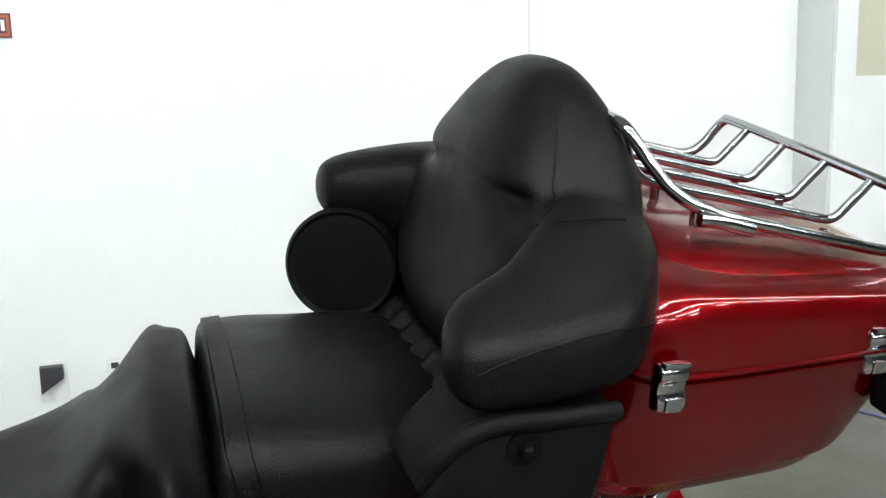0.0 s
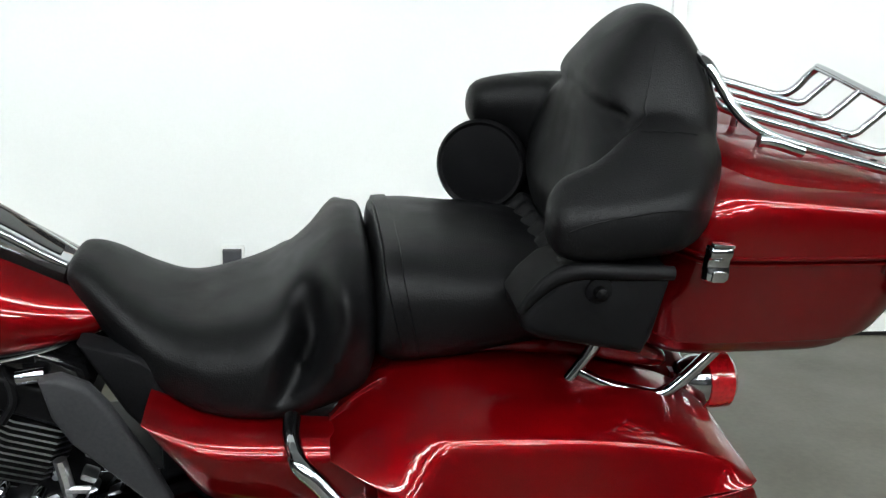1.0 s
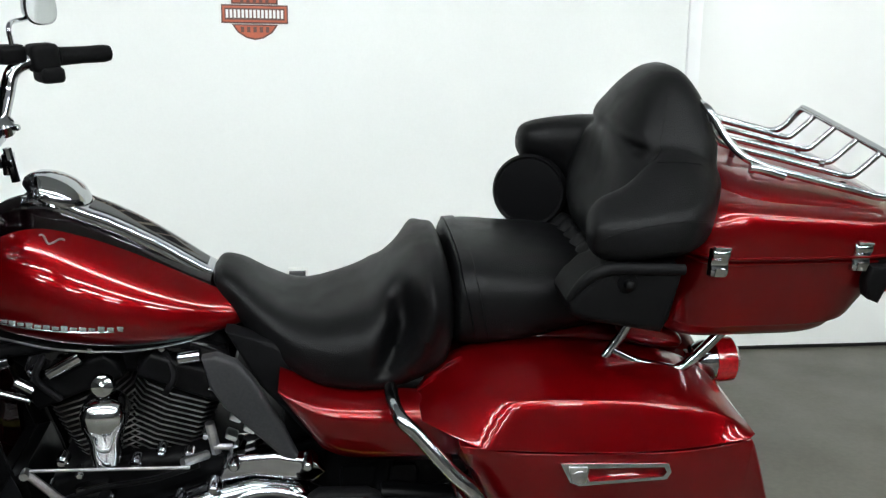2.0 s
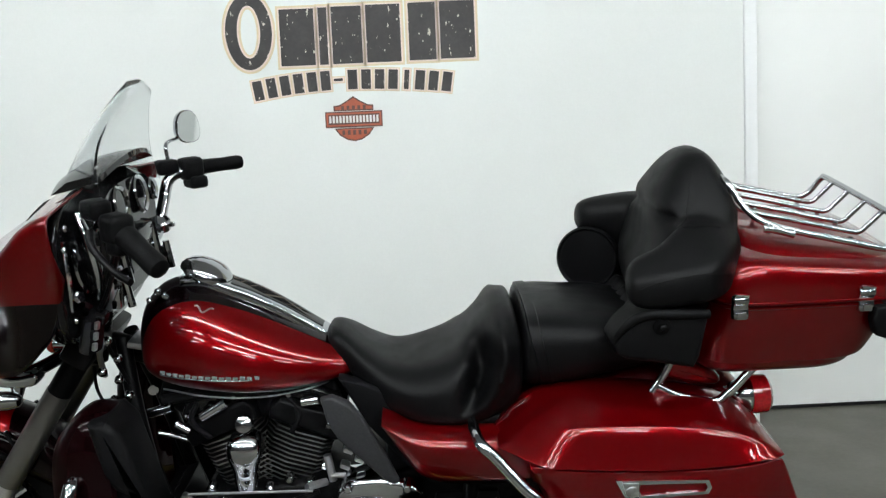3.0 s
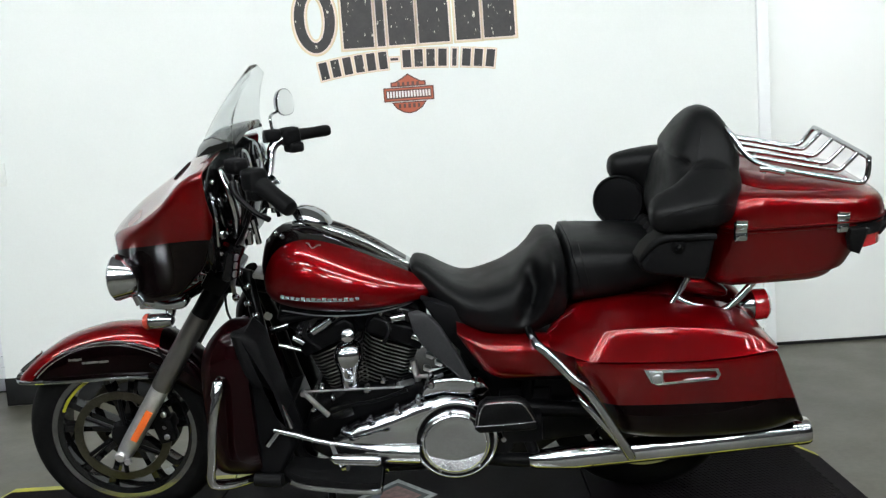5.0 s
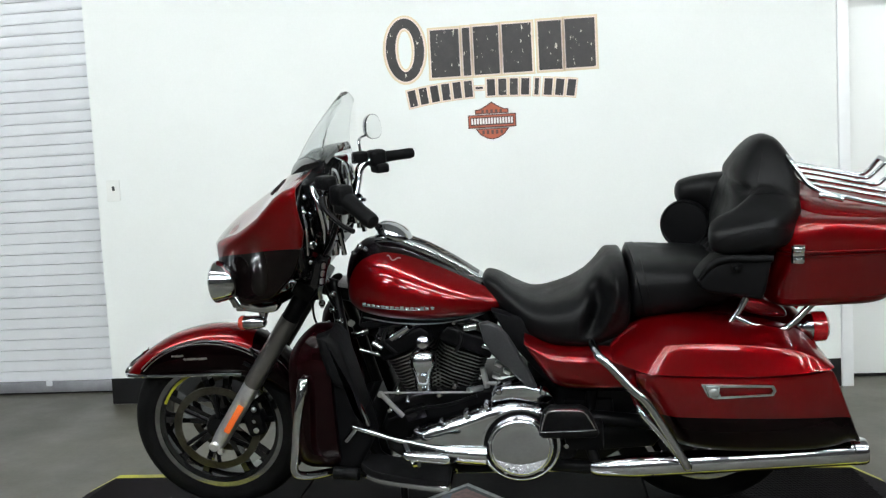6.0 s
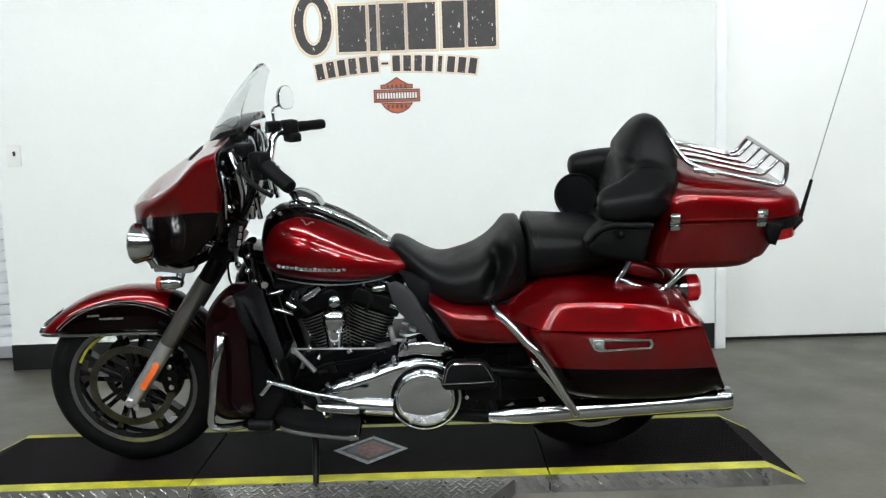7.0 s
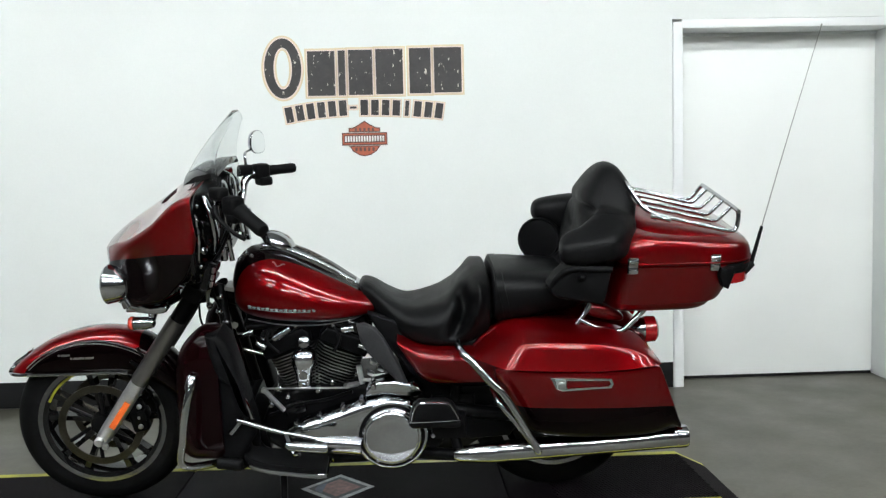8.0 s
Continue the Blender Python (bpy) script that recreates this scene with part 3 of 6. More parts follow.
# raised tread bars on the long skirt
bm = B()
for i in range(70):
    x = ENDS[0] + 0.02 + i * 0.039
    for j in range(2):
        z = -0.014 - 0.021 * j
        box(bm, (0.026, 0.004, 0.0055), (x + 0.019 * j, YN - 0.0640 - 0.012 * (-z / 0.05), z), (24, 38 if (i + j) % 2 == 0 else 38, 0))
tagged(part("skirt_tread", bm, M_TREAD, deck), kind="stuff")
# the printed diamond on the mat
decal = thing("floor_decal", "scuffed diamond-shaped printed decal on the mat", "decal", (0.012, -0.018, 0.0))
for r, z, material, nm in ((1.0, 0.0012, M_DECALGREY, "border"), (0.80, 0.0018, M_SHADOW, "field"), (0.62, 0.0024, M_DECALRED, "emblem")):
    bm = B()
    prism(bm, [(-0.137 * r, 0), (0, -0.155 * r), (0.137 * r, 0), (0, 0.155 * r)], z - 0.0006, z, axis="z")
    part(nm, bm, material, decal)
bm = B()
prism(bm, [(-0.085, -0.02), (-0.055, -0.06), (-0.045, 0.05), (-0.075, 0.03)], 0.0024, 0.0030, axis="z")
part("print", bm, M_BLUE, decal)

# a thin cord that lies on the floor behind the platform
bm = B()
tube(bm, [(0, 0, 0.004), (0.023, -0.029, 0.004), (0.046, -0.098, 0.004), (0.092, -0.246, 0.004)], 0.0038, 8)
cord = tagged(part("cord", bm, M_CORD, None), "thin blue cord lying on the concrete floor", "cord")
cord.location = (3.004, 1.422, FLOOR)
# ---- the motorcycle, in its own frame: x back, -y its left side, z up; it leans on its side stand ----
bike = thing("motorcycle", "red and black touring motorcycle leaning on its side stand", "motorcycle")
bike.rotation_euler.x = radians(8.5)
FW, RW, TR = (-0.812, 0, 0.308), (0.812, 0, 0.308), 0.308


def seat_at(ob, size, x, y, z, s=-1):
    """Sizes and shifts a side part to fit the camera's view; s: its side."""
    ob.scale = (size, size, size)
    ob.location = (x, -s * y, z)
    return ob


# wheels
def wheel(name, at, wide, rim_r):
    bm = B()
    w = wide * 0.42
    lathe(bm, [(rim_r - 0.030, -w + 0.012), (rim_r - 0.004, -w), (rim_r + 0.006, -w - 0.002), (rim_r + 0.006, -w + 0.006), (rim_r - 0.012, -w + 0.02), (rim_r - 0.02, 0), (rim_r - 0.012, w - 0.02), (rim_r + 0.006, w - 0.006), (rim_r + 0.006, w + 0.002), (rim_r - 0.004, w), (rim_r - 0.030, w - 0.012), (rim_r - 0.034, 0), (rim_r - 0.030, -w + 0.012)], at, (0, 1, 0), 56, caps=False)
    rim = part(name, bm, M_GLOSS, bike, "black cast wheel with bright machined rim")
    bm = B()
    prof = []
    for k in range(25):
        a = math.pi * (k / 24) + math.pi
        # round-shouldered tyre carcass
        y = wide / 2 * math.cos(a)
        r = rim_r + (TR - rim_r) * abs(math.sin(a)) ** 0.62
        prof.append((r, y * (1 if r > rim_r + 0.02 else 0.92)))
    lathe(bm, prof, at, (0, 1, 0), 72, caps=False)
    part("tyre", bm, M_RUBBER, rim, "black road tyre")
    for s in (-1, 1):
        bm = B()
        lathe(bm, [(rim_r - 0.016, s * (w + 0.0005)), (rim_r + 0.0055, s * (w + 0.0035)), (rim_r + 0.0075, s * (w + 0.001)), (rim_r - 0.014, s * (w - 0.003))], at, (0, 1, 0), 64, caps=False)
        part("rim_edge", bm, M_RIM, rim, "machined bright rim edge")
    bm = B()
    lathe(bm, [(0.02, -0.075), (0.035, -0.072), (0.045, -0.05), (0.032, -0.03), (0.032, 0.03), (0.045, 0.05), (0.035, 0.072), (0.02, 0.075)], at, (0, 1, 0), 24)
    part("hub", bm, M_SATIN, rim)
    for k in range(10):
        a = 2 * math.pi * (k // 2) / 5 + (0.13 if k % 2 else -0.13) + 0.3
        b = a + (0.10 if k % 2 else -0.10)
        bm = B()
        p0 = Vector(at) + Vector((math.cos(a) * 0.035, -0.012, math.sin(a) * 0.035))
        p1 = Vector(at) + Vector((math.cos(b) * (rim_r - 0.022), -0.02, math.sin(b) * (rim_r - 0.022)))
        d = (p1 - p0).normalized()
        n = d.cross(Vector((0, 1, 0))).normalized()
        rings = []
        for t, hw in ((0, 0.012), (0.5, 0.0085), (1, 0.0115)):
            c = p0.lerp(p1, t)
            rings.append([c + n * hw + Vector((0, -0.016, 0)), c + n * hw * 1.2 + Vector((0, 0.02, 0)), c - n * hw * 1.2 + Vector((0, 0.02, 0)), c - n * hw + Vector((0, -0.016, 0))])
        loft(bm, rings)
        part("spoke", bm, M_GLOSS, rim)
    return rim


fw = wheel("front_wheel", FW, 0.128, 0.226)
rw = wheel("rear_wheel", RW, 0.178, 0.212)
for s in (-1, 1):
    bm = B()
    y = s * 0.070
    lathe(bm, [(0.124, y - 0.0025), (0.150, y - 0.0025), (0.150, y + 0.0025), (0.124, y + 0.0025), (0.124, y - 0.0025)], FW, (0, 1, 0), 56, caps=False)
    disc = part("brake_disc", bm, M_DISC, fw, "bronze-tinted steel brake disc")
    for k in range(6):
        a = 2 * math.pi * k / 6 + 0.25
        bm = B()
        tube(bm, [(FW[0] + math.cos(a) * 0.04, y, FW[2] + math.sin(a) * 0.04), (FW[0] + math.cos(a + 0.22) * 0.125, y, FW[2] + math.sin(a + 0.22) * 0.125)], 0.0075, 8)
        part("disc_carrier", bm, M_SATIN, fw)
    bm = B()
    box(bm, (0.058, 0.042, 0.115), (FW[0] + 0.138, s * 0.085, FW[2] + 0.038), (0, -14, 0), bevel=0.014, seg=3)
    box(bm, (0.034, 0.060, 0.040), (FW[0] + 0.158, s * 0.085, FW[2] + 0.045), (0, -14, 0), bevel=0.010)
    cal = part("brake_caliper", bm, M_SATIN, bike, "black brake caliper")
    for dz in (-0.035, 0.0, 0.04):
        bm = B()
        lathe(bm, [(0.009, 0.0), (0.009, 0.006), (0.005, 0.009)], (FW[0] + 0.150, s * 0.106, FW[2] + 0.04 + dz), (0, s, 0), 12)
        part("caliper_bolt", bm, M_SATCHROME, cal)
# belt pulley on the rear hub, with its guard
bm = B()
lathe(bm, [(0.03, -0.012), (0.160, -0.012), (0.168, -0.014), (0.168, 0.016), (0.150, 0.014), (0.03, 0.010)], (RW[0], -0.108, RW[2]), (0, -1, 0), 48)
pulley = part("drive_pulley", bm, M_SATIN, rw, "black belt drive pulley")
for k in range(5):
    a = 2 * math.pi * k / 5
    bm = B()
    lathe(bm, [(0.010, 0.0), (0.010, 0.008), (0.006, 0.011)], (RW[0] + 0.055 * math.cos(a), -0.117, RW[2] + 0.055 * math.sin(a)), (0, -1, 0), 12)
    part("pulley_bolt", bm, M_SATCHROME, pulley)
bm = B()
prism(bm, [(0.470, 0.240), (0.470, 0.330), (0.560, 0.360), (0.700, 0.420), (0.760, 0.440), (0.700, 0.330), (0.640, 0.250)], -0.150, -0.128, 0.006)
part("belt_guard", bm, M_SATIN, bike, "black belt guard")
# short yellow arc inside the near rim
bm = B()
rows = []
for k in range(13):
    a = radians(112 + 44 * k / 12)
    rows.append([(FW[0] + r * math.cos(a), y, FW[2] + r * math.sin(a)) for r, y in ((0.196, -0.0440), (0.208, -0.0465), (0.208, -0.0420), (0.196, -0.0400))])
loft(bm, rows)
part("rim_stripe", bm, M_YELLOW, fw, "yellow arc on the inner rim")


# front fender
def crown_sheet(prof, width, low, per=5, n=2.6, cols=21, yc=0.0):
    """A fender skin: prof rows of x, crown height, half width and lower edge."""
    rows = []
    for x, top, w, lo in spline(prof, per):
        row = []
        for k in range(cols):
            f = -math.pi / 2 + math.pi * k / (cols - 1)
            s, c = math.sin(f), math.cos(f)
            row.append((x, yc + w * math.copysign(abs(s) ** (2 / n), s), lo + max(top - lo, 0.001) * abs(c) ** (2 / n)))
        rows.append(row)
    return rows


FF = [(-1.118, 0.506, 0.034, 0.497), (-1.095, 0.532, 0.060, 0.500), (-1.045, 0.573, 0.076, 0.503), (-0.956, 0.622, 0.086, 0.505), (-0.852, 0.650, 0.090, 0.507), (-0.772, 0.656, 0.091, 0.508), (-0.694, 0.645, 0.090, 0.505), (-0.615, 0.606, 0.088, 0.480), (-0.545, 0.535, 0.086, 0.430), (-0.495, 0.450, 0.084, 0.370), (-0.470, 0.370, 0.082, 0.300)]
bm = B()
grid(bm, crown_sheet(FF, 0.09, 0.5))
ff = part("front_fender", bm, M_FENDER, bike, "red front fender with dark sides")
thicken(ff, 0.004)
for s in (-1, 1):
    bm = B()
    edge = [(x, s * (w + 0.003), lo + 0.004) for x, t, w, lo in FF[1:7]]
    tube(bm, [(-1.128, 0, 0.498), (-1.122, s * 0.03, 0.500)] + edge, 0.0065, 8)
    part("fender_trim", bm, M_CHROME, ff, "chrome trim strip along the lower edge")
    bm = B()
    for r, y in ((0.3245, 0.0930), (0.3145, 0.0945)):
        pts = [(FW[0] + r * math.cos(a), s * (y - 0.0165 * max(0, math.cos(a) * -1) ** 3), 0.305 + r * math.sin(a)) for a in (radians(q) for q in range(135, 44, -8))]
        tube(bm, pts, 0.0014, 6, 3)
    part("pinstripe", bm, M_SATCHROME, ff)
    bm = B()
    for k in range(9):
        box(bm, (0.008 + 0.006 * (k % 3), 0.002, 0.007), (-0.925 + 0.0135 * k, s * 0.0900, 0.566 + (0.012 if k < 3 else 0)), (0, -6, 0), bevel=0.0008)
    part("fender_badge", bm, M_SATCHROME, ff, "small silver badge bars")
bm = B()
prism(bm, [(-1.132, 0.503), (-1.118, 0.500), (-1.075, 0.503), (-1.090, 0.522), (-1.118, 0.524)], -0.034, 0.034, 0.009, smooth=3)
tip = part("fender_tip", bm, M_CHROME, ff, "chrome bumper tip")
bm = B()
prism(bm, [(-1.118, 0.527), (-1.075, 0.527), (-1.052, 0.575), (-1.075, 0.560), (-1.098, 0.545)], -0.02, 0.02, 0.006, smooth=2)
part("fender_lamp", bm, M_CHROME, ff, "small chrome marker lamp")


# fork
def along(a, b, t):
    return tuple(np.array(a) + (np.array(b) - np.array(a)) * t)


for s in (-1, 1):
    lo, hi = (-0.803, s * 0.118, 0.262), (-0.425, s * 0.118, 0.815)
    bm = B()
    tube(bm, [lo, along(lo, hi, 0.03), along(lo, hi, 0.08), along(lo, hi, 0.40)], [0.018, 0.025, 0.027, 0.028], 18, curve=False)
    leg = part("fork_slider", bm, M_FORK, bike, "bright alloy fork slider")
    bm = B()
    tube(bm, [along(lo, hi, 0.395), along(lo, hi, 0.41), along(lo, hi, 0.80)], [0.028, 0.0305, 0.0305], 18, curve=False)
    part("fork_cover", bm, M_FORKUP, bike, "smoked satin fork cover")
    bm = B()
    tube(bm, [along(lo, hi, 0.79), along(lo, hi, 1.0)], [0.0285, 0.0285], 18, curve=False)
    part("fork_tube", bm, M_SATIN, bike, "black upper fork tube")
    d = np.array(hi) - np.array(lo)
    ang = -math.degrees(math.atan2(d[2], d[0]))
    bm = B()
    c = along(lo, hi, 0.205)
    box(bm, (0.112, 0.006, 0.022), (c[0] + 0.006, s * 0.148, c[2] - 0.003), (0, ang, 0), bevel=0.0025)
    part("reflector", bm, M_ORANGE, leg, "orange side reflector")
    bm = B()
    lathe(bm, [(0.006, -0.02), (0.017, -0.016), (0.017, 0.03), (0.012, 0.036)], (-0.800, s * 0.118, 0.275), (0, s, 0), 18)
    lathe(bm, [(0.010, 0.0), (0.010, 0.014)], (-0.780, s * 0.136, 0.257), (0, s, 0), 10)
    part("axle_clamp", bm, M_FORK, leg, "alloy axle clamp")
    bm = B()
    box(bm, (0.012, 0.012, 0.03), (-0.668, s * 0.100, 0.545), (0, ang, 0), bevel=0.003)
    tube(bm, [(-0.655, s * 0.09, 0.60), (-0.63, s * 0.095, 0.53), (-0.665, s * 0.085, 0.43), (-0.67, s * 0.085, 0.36)], 0.0055, 8)
    part("brake_hose", bm, M_SATIN, leg)
bm = B()
box(bm, (0.07, 0.30, 0.055), (-0.44, 0, 0.80), (0, 34, 0), bevel=0.012)
box(bm, (0.060, 0.27, 0.035), (-0.395, 0, 0.945), (0, 34, 0), bevel=0.012)
tube(bm, [(-0.455, 0, 0.74), (-0.405, 0, 0.96)], 0.032, 16)
part("fork_crown", bm, M_SATIN, bike, "black fork yokes and steering head")

# headlamp bar, auxiliary lamps and front indicators
for s in (-1, 1):
    bm = B()
    tube(bm, [(-0.50, s * 0.06, 0.775), (-0.545, s * 0.13, 0.765), (-0.600, s * 0.19, 0.772), (-0.635, s * 0.20, 0.788)], [0.016, 0.016, 0.014, 0.012], 12)
    prism(bm, [(-0.640, 0.782), (-0.605, 0.792), (-0.565, 0.776), (-0.515, 0.782), (-0.515, 0.756), (-0.560, 0.750), (-0.615, 0.758), (-0.645, 0.760)], s * 0.205, s * 0.150, 0.008, smooth=3)
    tube(bm, [(-0.565, s * 0.165, 0.762), (-0.572, s * 0.175, 0.72)], [0.020, 0.012], 12)
    part("lamp_bar", bm, M_CHROME, bike, "polished chrome lamp bracket")
for s in (-1, 1):
    bm = B()
    lathe(bm, [(0.012, -0.075), (0.034, -0.068), (0.051, -0.048), (0.060, -0.020), (0.0635, -0.004), (0.066, 0.0), (0.066, 0.008), (0.0605, 0.014)], (-0.688, s * 0.20, 0.858), (-1, 0, 0.02), 36)
    shell = part("auxiliary_lamp", bm, M_CHROME, bike, "chrome bullet auxiliary lamp")
    bm = B()
    lathe(bm, [(0.060, 0.0), (0.050, 0.007), (0.025, 0.012), (0.001, 0.0135)], (-0.7015, s * 0.20, 0.8582), (-1, 0, 0.02), 28)
    part("lens", bm, M_WHITELENS, shell)
    bm = B()
    tube(bm, [(-0.648, s * 0.20, 0.805), (-0.636, s * 0.198, 0.780)], [0.016, 0.020], 12)
    part("lamp_mount", bm, M_CHROME, shell)
    bm = B()
    lathe(bm, [(0.006, -0.045), (0.016, -0.038), (0.022, -0.015), (0.0225, 0.026), (0.0205, 0.03)], (-0.600, s * 0.19, 0.718), (-1, 0, 0), 24)
    ind = part("turn_signal", bm, M_CHROME, bike, "chrome bullet front indicator")
    bm = B()
    lathe(bm, [(0.0245, 0.0), (0.0245, 0.008), (0.019, 0.016), (0.001, 0.021)], (-0.627, s * 0.19, 0.718), (-1, 0, 0), 24)
    part("lens", bm, M_AMBER, ind, "amber lens")

# batwing fairing
# rows of x, crown height, half width, drop to the shoulder, lower edge
FA = [(-0.738, 0.954, 0.012, 0.010, 0.930), (-0.732, 0.966, 0.050, 0.018, 0.915), (-0.722, 0.979, 0.092, 0.028, 0.890), (-0.706, 0.993, 0.132, 0.040, 0.835), (-0.690, 1.007, 0.164, 0.050, 0.790), (-0.650, 1.038, 0.216, 0.066, 0.782), (-0.595, 1.074, 0.266, 0.080, 0.790), (-0.520, 1.123, 0.316, 0.082, 0.808), (-0.480, 1.154, 0.336, 0.078, 0.835), (-0.445, 1.178, 0.350, 0.070, 0.868), (-0.412, 1.189, 0.360, 0.060, 0.905), (-0.385, 1.194, 0.368, 0.052, 0.970), (-0.370, 1.195, 0.370, 0.048, 1.030)]
rows = []
for x, zt, w, drop, zb in spline(FA, 5):
    # a brow that slopes outwards, then a tight shoulder
    rr = min(0.4 * drop, 0.024)
    half = [((w - rr) * k / 8, zt - (drop - rr) * (k / 8) ** 1.25) for k in range(9)]
    half += [(w - rr + rr * math.sin(a), zt - drop + rr * math.cos(a)) for a in (math.pi / 2 * k / 6 for k in range(1, 7))]
    for k in range(1, 15):
        # the flank: scooped beside the headlamp and tucked in below
        f = k / 14
        scoop = 0.046 * math.sin(math.pi * f) ** 1.4 * math.exp(-((x + 0.575) / 0.065) ** 2)
        half.append((w * (1 - 0.13 * f * f) - scoop, (zt - drop) + (zb - zt + drop) * f))
    rows.append([(x, -y, z) for y, z in half[::-1]] + [(x, y, z) for y, z in half[1:]])
bm = B()
grid(bm, rows)
bm.faces.new([v for v in bm.verts if abs(v.co.x - rows[0][0][0]) < 1e-6])
fairing = part("fairing", bm, M_FAIRING, bike, "red and black batwing fairing", angle=70)
thicken(fairing, 0.005)
# inner fairing and dash
bm = B()
IN = [(-0.50, 1.06, 0.86, 0.18), (-0.46, 1.12, 0.83, 0.25), (-0.42, 1.165, 0.83, 0.300), (-0.392, 1.190, 0.84, 0.328), (-0.378, 1.195, 0.86, 0.322), (-0.372, 1.195, 0.875, 0.270), (-0.352, 1.190, 0.90, 0.232), (-0.325, 1.180, 0.92, 0.205)]
loft(bm, [oval(x, t, b, w, 0.5, 3.4, 3.2, count=44) for x, t, b, w in spline(IN, 4)])
inner = part("inner_fairing", bm, M_GLOSS, bike, "black inner fairing and dash")
bm = B()
rows = []
for k in range(17):
    y = -0.190 + 0.38 * k / 16
    u = (y / 0.245) ** 2
    rows.append([(-0.445 + 0.030 * u, y, 1.203 - 0.040 * u), (-0.400 + 0.015 * u, y, 1.231 - 0.042 * u), (-0.345, y, 1.243 - 0.045 * u), (-0.300 - 0.030 * u, y, 1.247 - 0.050 * u), (-0.297 - 0.030 * u, y, 1.236 - 0.050 * u), (-0.345, y, 1.226 - 0.045 * u), (-0.400 + 0.015 * u, y, 1.212 - 0.042 * u)])
loft(bm, rows)
part("dash_hood", bm, M_GLOSS, inner, "black instrument hood")
for y, z, r in ((-0.075, 1.130, 0.044), (0.075, 1.130, 0.044), (-0.175, 1.125, 0.027), (0.175, 1.125, 0.027), (-0.235, 1.035, 0.060), (0.235, 1.035, 0.060)):
    bm = B()
    lathe(bm, [(r - 0.008, 0.0), (r, 0.004), (r + 0.004, 0.012), (r, 0.016), (r - 0.007, 0.012), (r - 0.008, 0.0)], (-0.330 if r < 0.05 else -0.366, y, z), (1, 0, 0.12), 32, caps=False)
    ringo = part("gauge_ring", bm, M_CHROME, inner, "chrome gauge ring")
    bm = B()
    lathe(bm, [(r - 0.006, 0.0), (r - 0.006, 0.006)], (-0.326 if r < 0.05 else -0.364, y, z), (1, 0, 0.12), 28)
    part("gauge_face", bm, M_GLOSS, ringo)
bm = B()
box(bm, (0.03, 0.17, 0.10), (-0.322, 0, 1.015), (0, 8, 0), bevel=0.008)
part("radio", bm, M_GLOSS, inner, "black radio panel")
for s in (-1, 1):
    bm = B()
    tube(bm, [(-0.372, s * 0.30, 1.10), (-0.362, s * 0.318, 1.03), (-0.370, s * 0.30, 0.955)], 0.006, 8)
    part("dash_trim", bm, M_CHROME, inner, "chrome dash trim")
    bm = B()
    tube(bm, [(-0.318, s * 0.12, 1.06), (-0.305, s * 0.12, 0.96)], 0.010, 8)
    part("dash_strut", bm, M_CHROME, inner, "chrome dash strut")
    bm = B()
    tube(bm, [(-0.30, s * 0.17, 0.99), (-0.29, s * 0.17, 0.92)], 0.009, 8)
    box(bm, (0.02, 0.03, 0.045), (-0.31, s * 0.20, 0.95), bevel=0.004)
    part("dash_switch", bm, M_CHROME, inner, "chrome switch")
# speaker trims, switch panels, cable clips and fasteners round the dash
for s in (-1, 1):
    bm = B()
    lathe(bm, [(0.012, 0.0), (0.014, 0.006), (0.010, 0.011), (0.001, 0.012)], (-0.356, s * 0.300, 0.985), (1, s * 0.5, 0.1), 16)
    part("dash_knob", bm, M_CHROME, inner, "small chrome knob")
    for z, y in ((1.125, 0.285), (1.085, 0.305), (0.930, 0.290), (0.900, 0.262)):
        bm = B()
        lathe(bm, [(0.0075, 0.0), (0.0075, 0.006), (0.004, 0.010)], (-0.372, s * y, z), (1, s * 0.4, 0.1), 10)
        part("dash_screw", bm, M_CHROME, inner, "chrome screw")
    if s > 0:
        continue
    bm = B()
    box(bm, (0.030, 0.050, 0.085), (-0.352, s * 0.262, 0.890), (0, 14, s * 20), bevel=0.010)
    box(bm, (0.040, 0.030, 0.030), (-0.338, s * 0.245, 0.925), (0, 20, s * 10), bevel=0.008)
    part("switch_panel", bm, M_GLOSS, inner, "gloss black switch panel")
    for k in range(3):
        bm = B()
        box(bm, (0.008, 0.012, 0.018), (-0.340 + 0.004 * k, s * (0.288 - 0.004 * k), 0.870 + 0.022 * k), (0, 14, s * 20), bevel=0.003)
        part("rocker_switch", bm, M_SATCHROME, inner, "bright rocker switch")
    bm = B()
    tube(bm, [(-0.352, s * 0.255, 1.150), (-0.330, s * 0.270, 1.090), (-0.322, s * 0.262, 1.020), (-0.335, s * 0.240, 0.965)], [0.009, 0.013, 0.013, 0.009], 10)
    part("dash_pillar", bm, M_CHROME, inner, "chrome dash pillar")
    bm = B()
    prism(bm, [(-0.365, 1.155), (-0.335, 1.165), (-0.318, 1.120), (-0.330, 1.070), (-0.352, 1.085)], s * 0.250, s * 0.215, 0.010)
    part("vent_pod", bm, M_GLOSS, inner, "gloss black air vent pod")
# headlamp in the nose
bm = B()
lathe(bm, [(0.088, -0.05), (0.096, -0.01), (0.097, 0.004), (0.090, 0.010), (0.086, 0.004)], (-0.692, 0, 0.872), (-1, 0, 0.06), 40, caps=False)
hl = part("headlamp", bm, M_CHROME, bike, "round headlamp with a chrome ring")
bm = B()
lathe(bm, [(0.087, 0.0), (0.06, 0.009), (0.03, 0.013), (0.001, 0.014)], (-0.694, 0, 0.872), (-1, 0, 0.06), 36)
part("lens", bm, M_WHITELENS, hl)
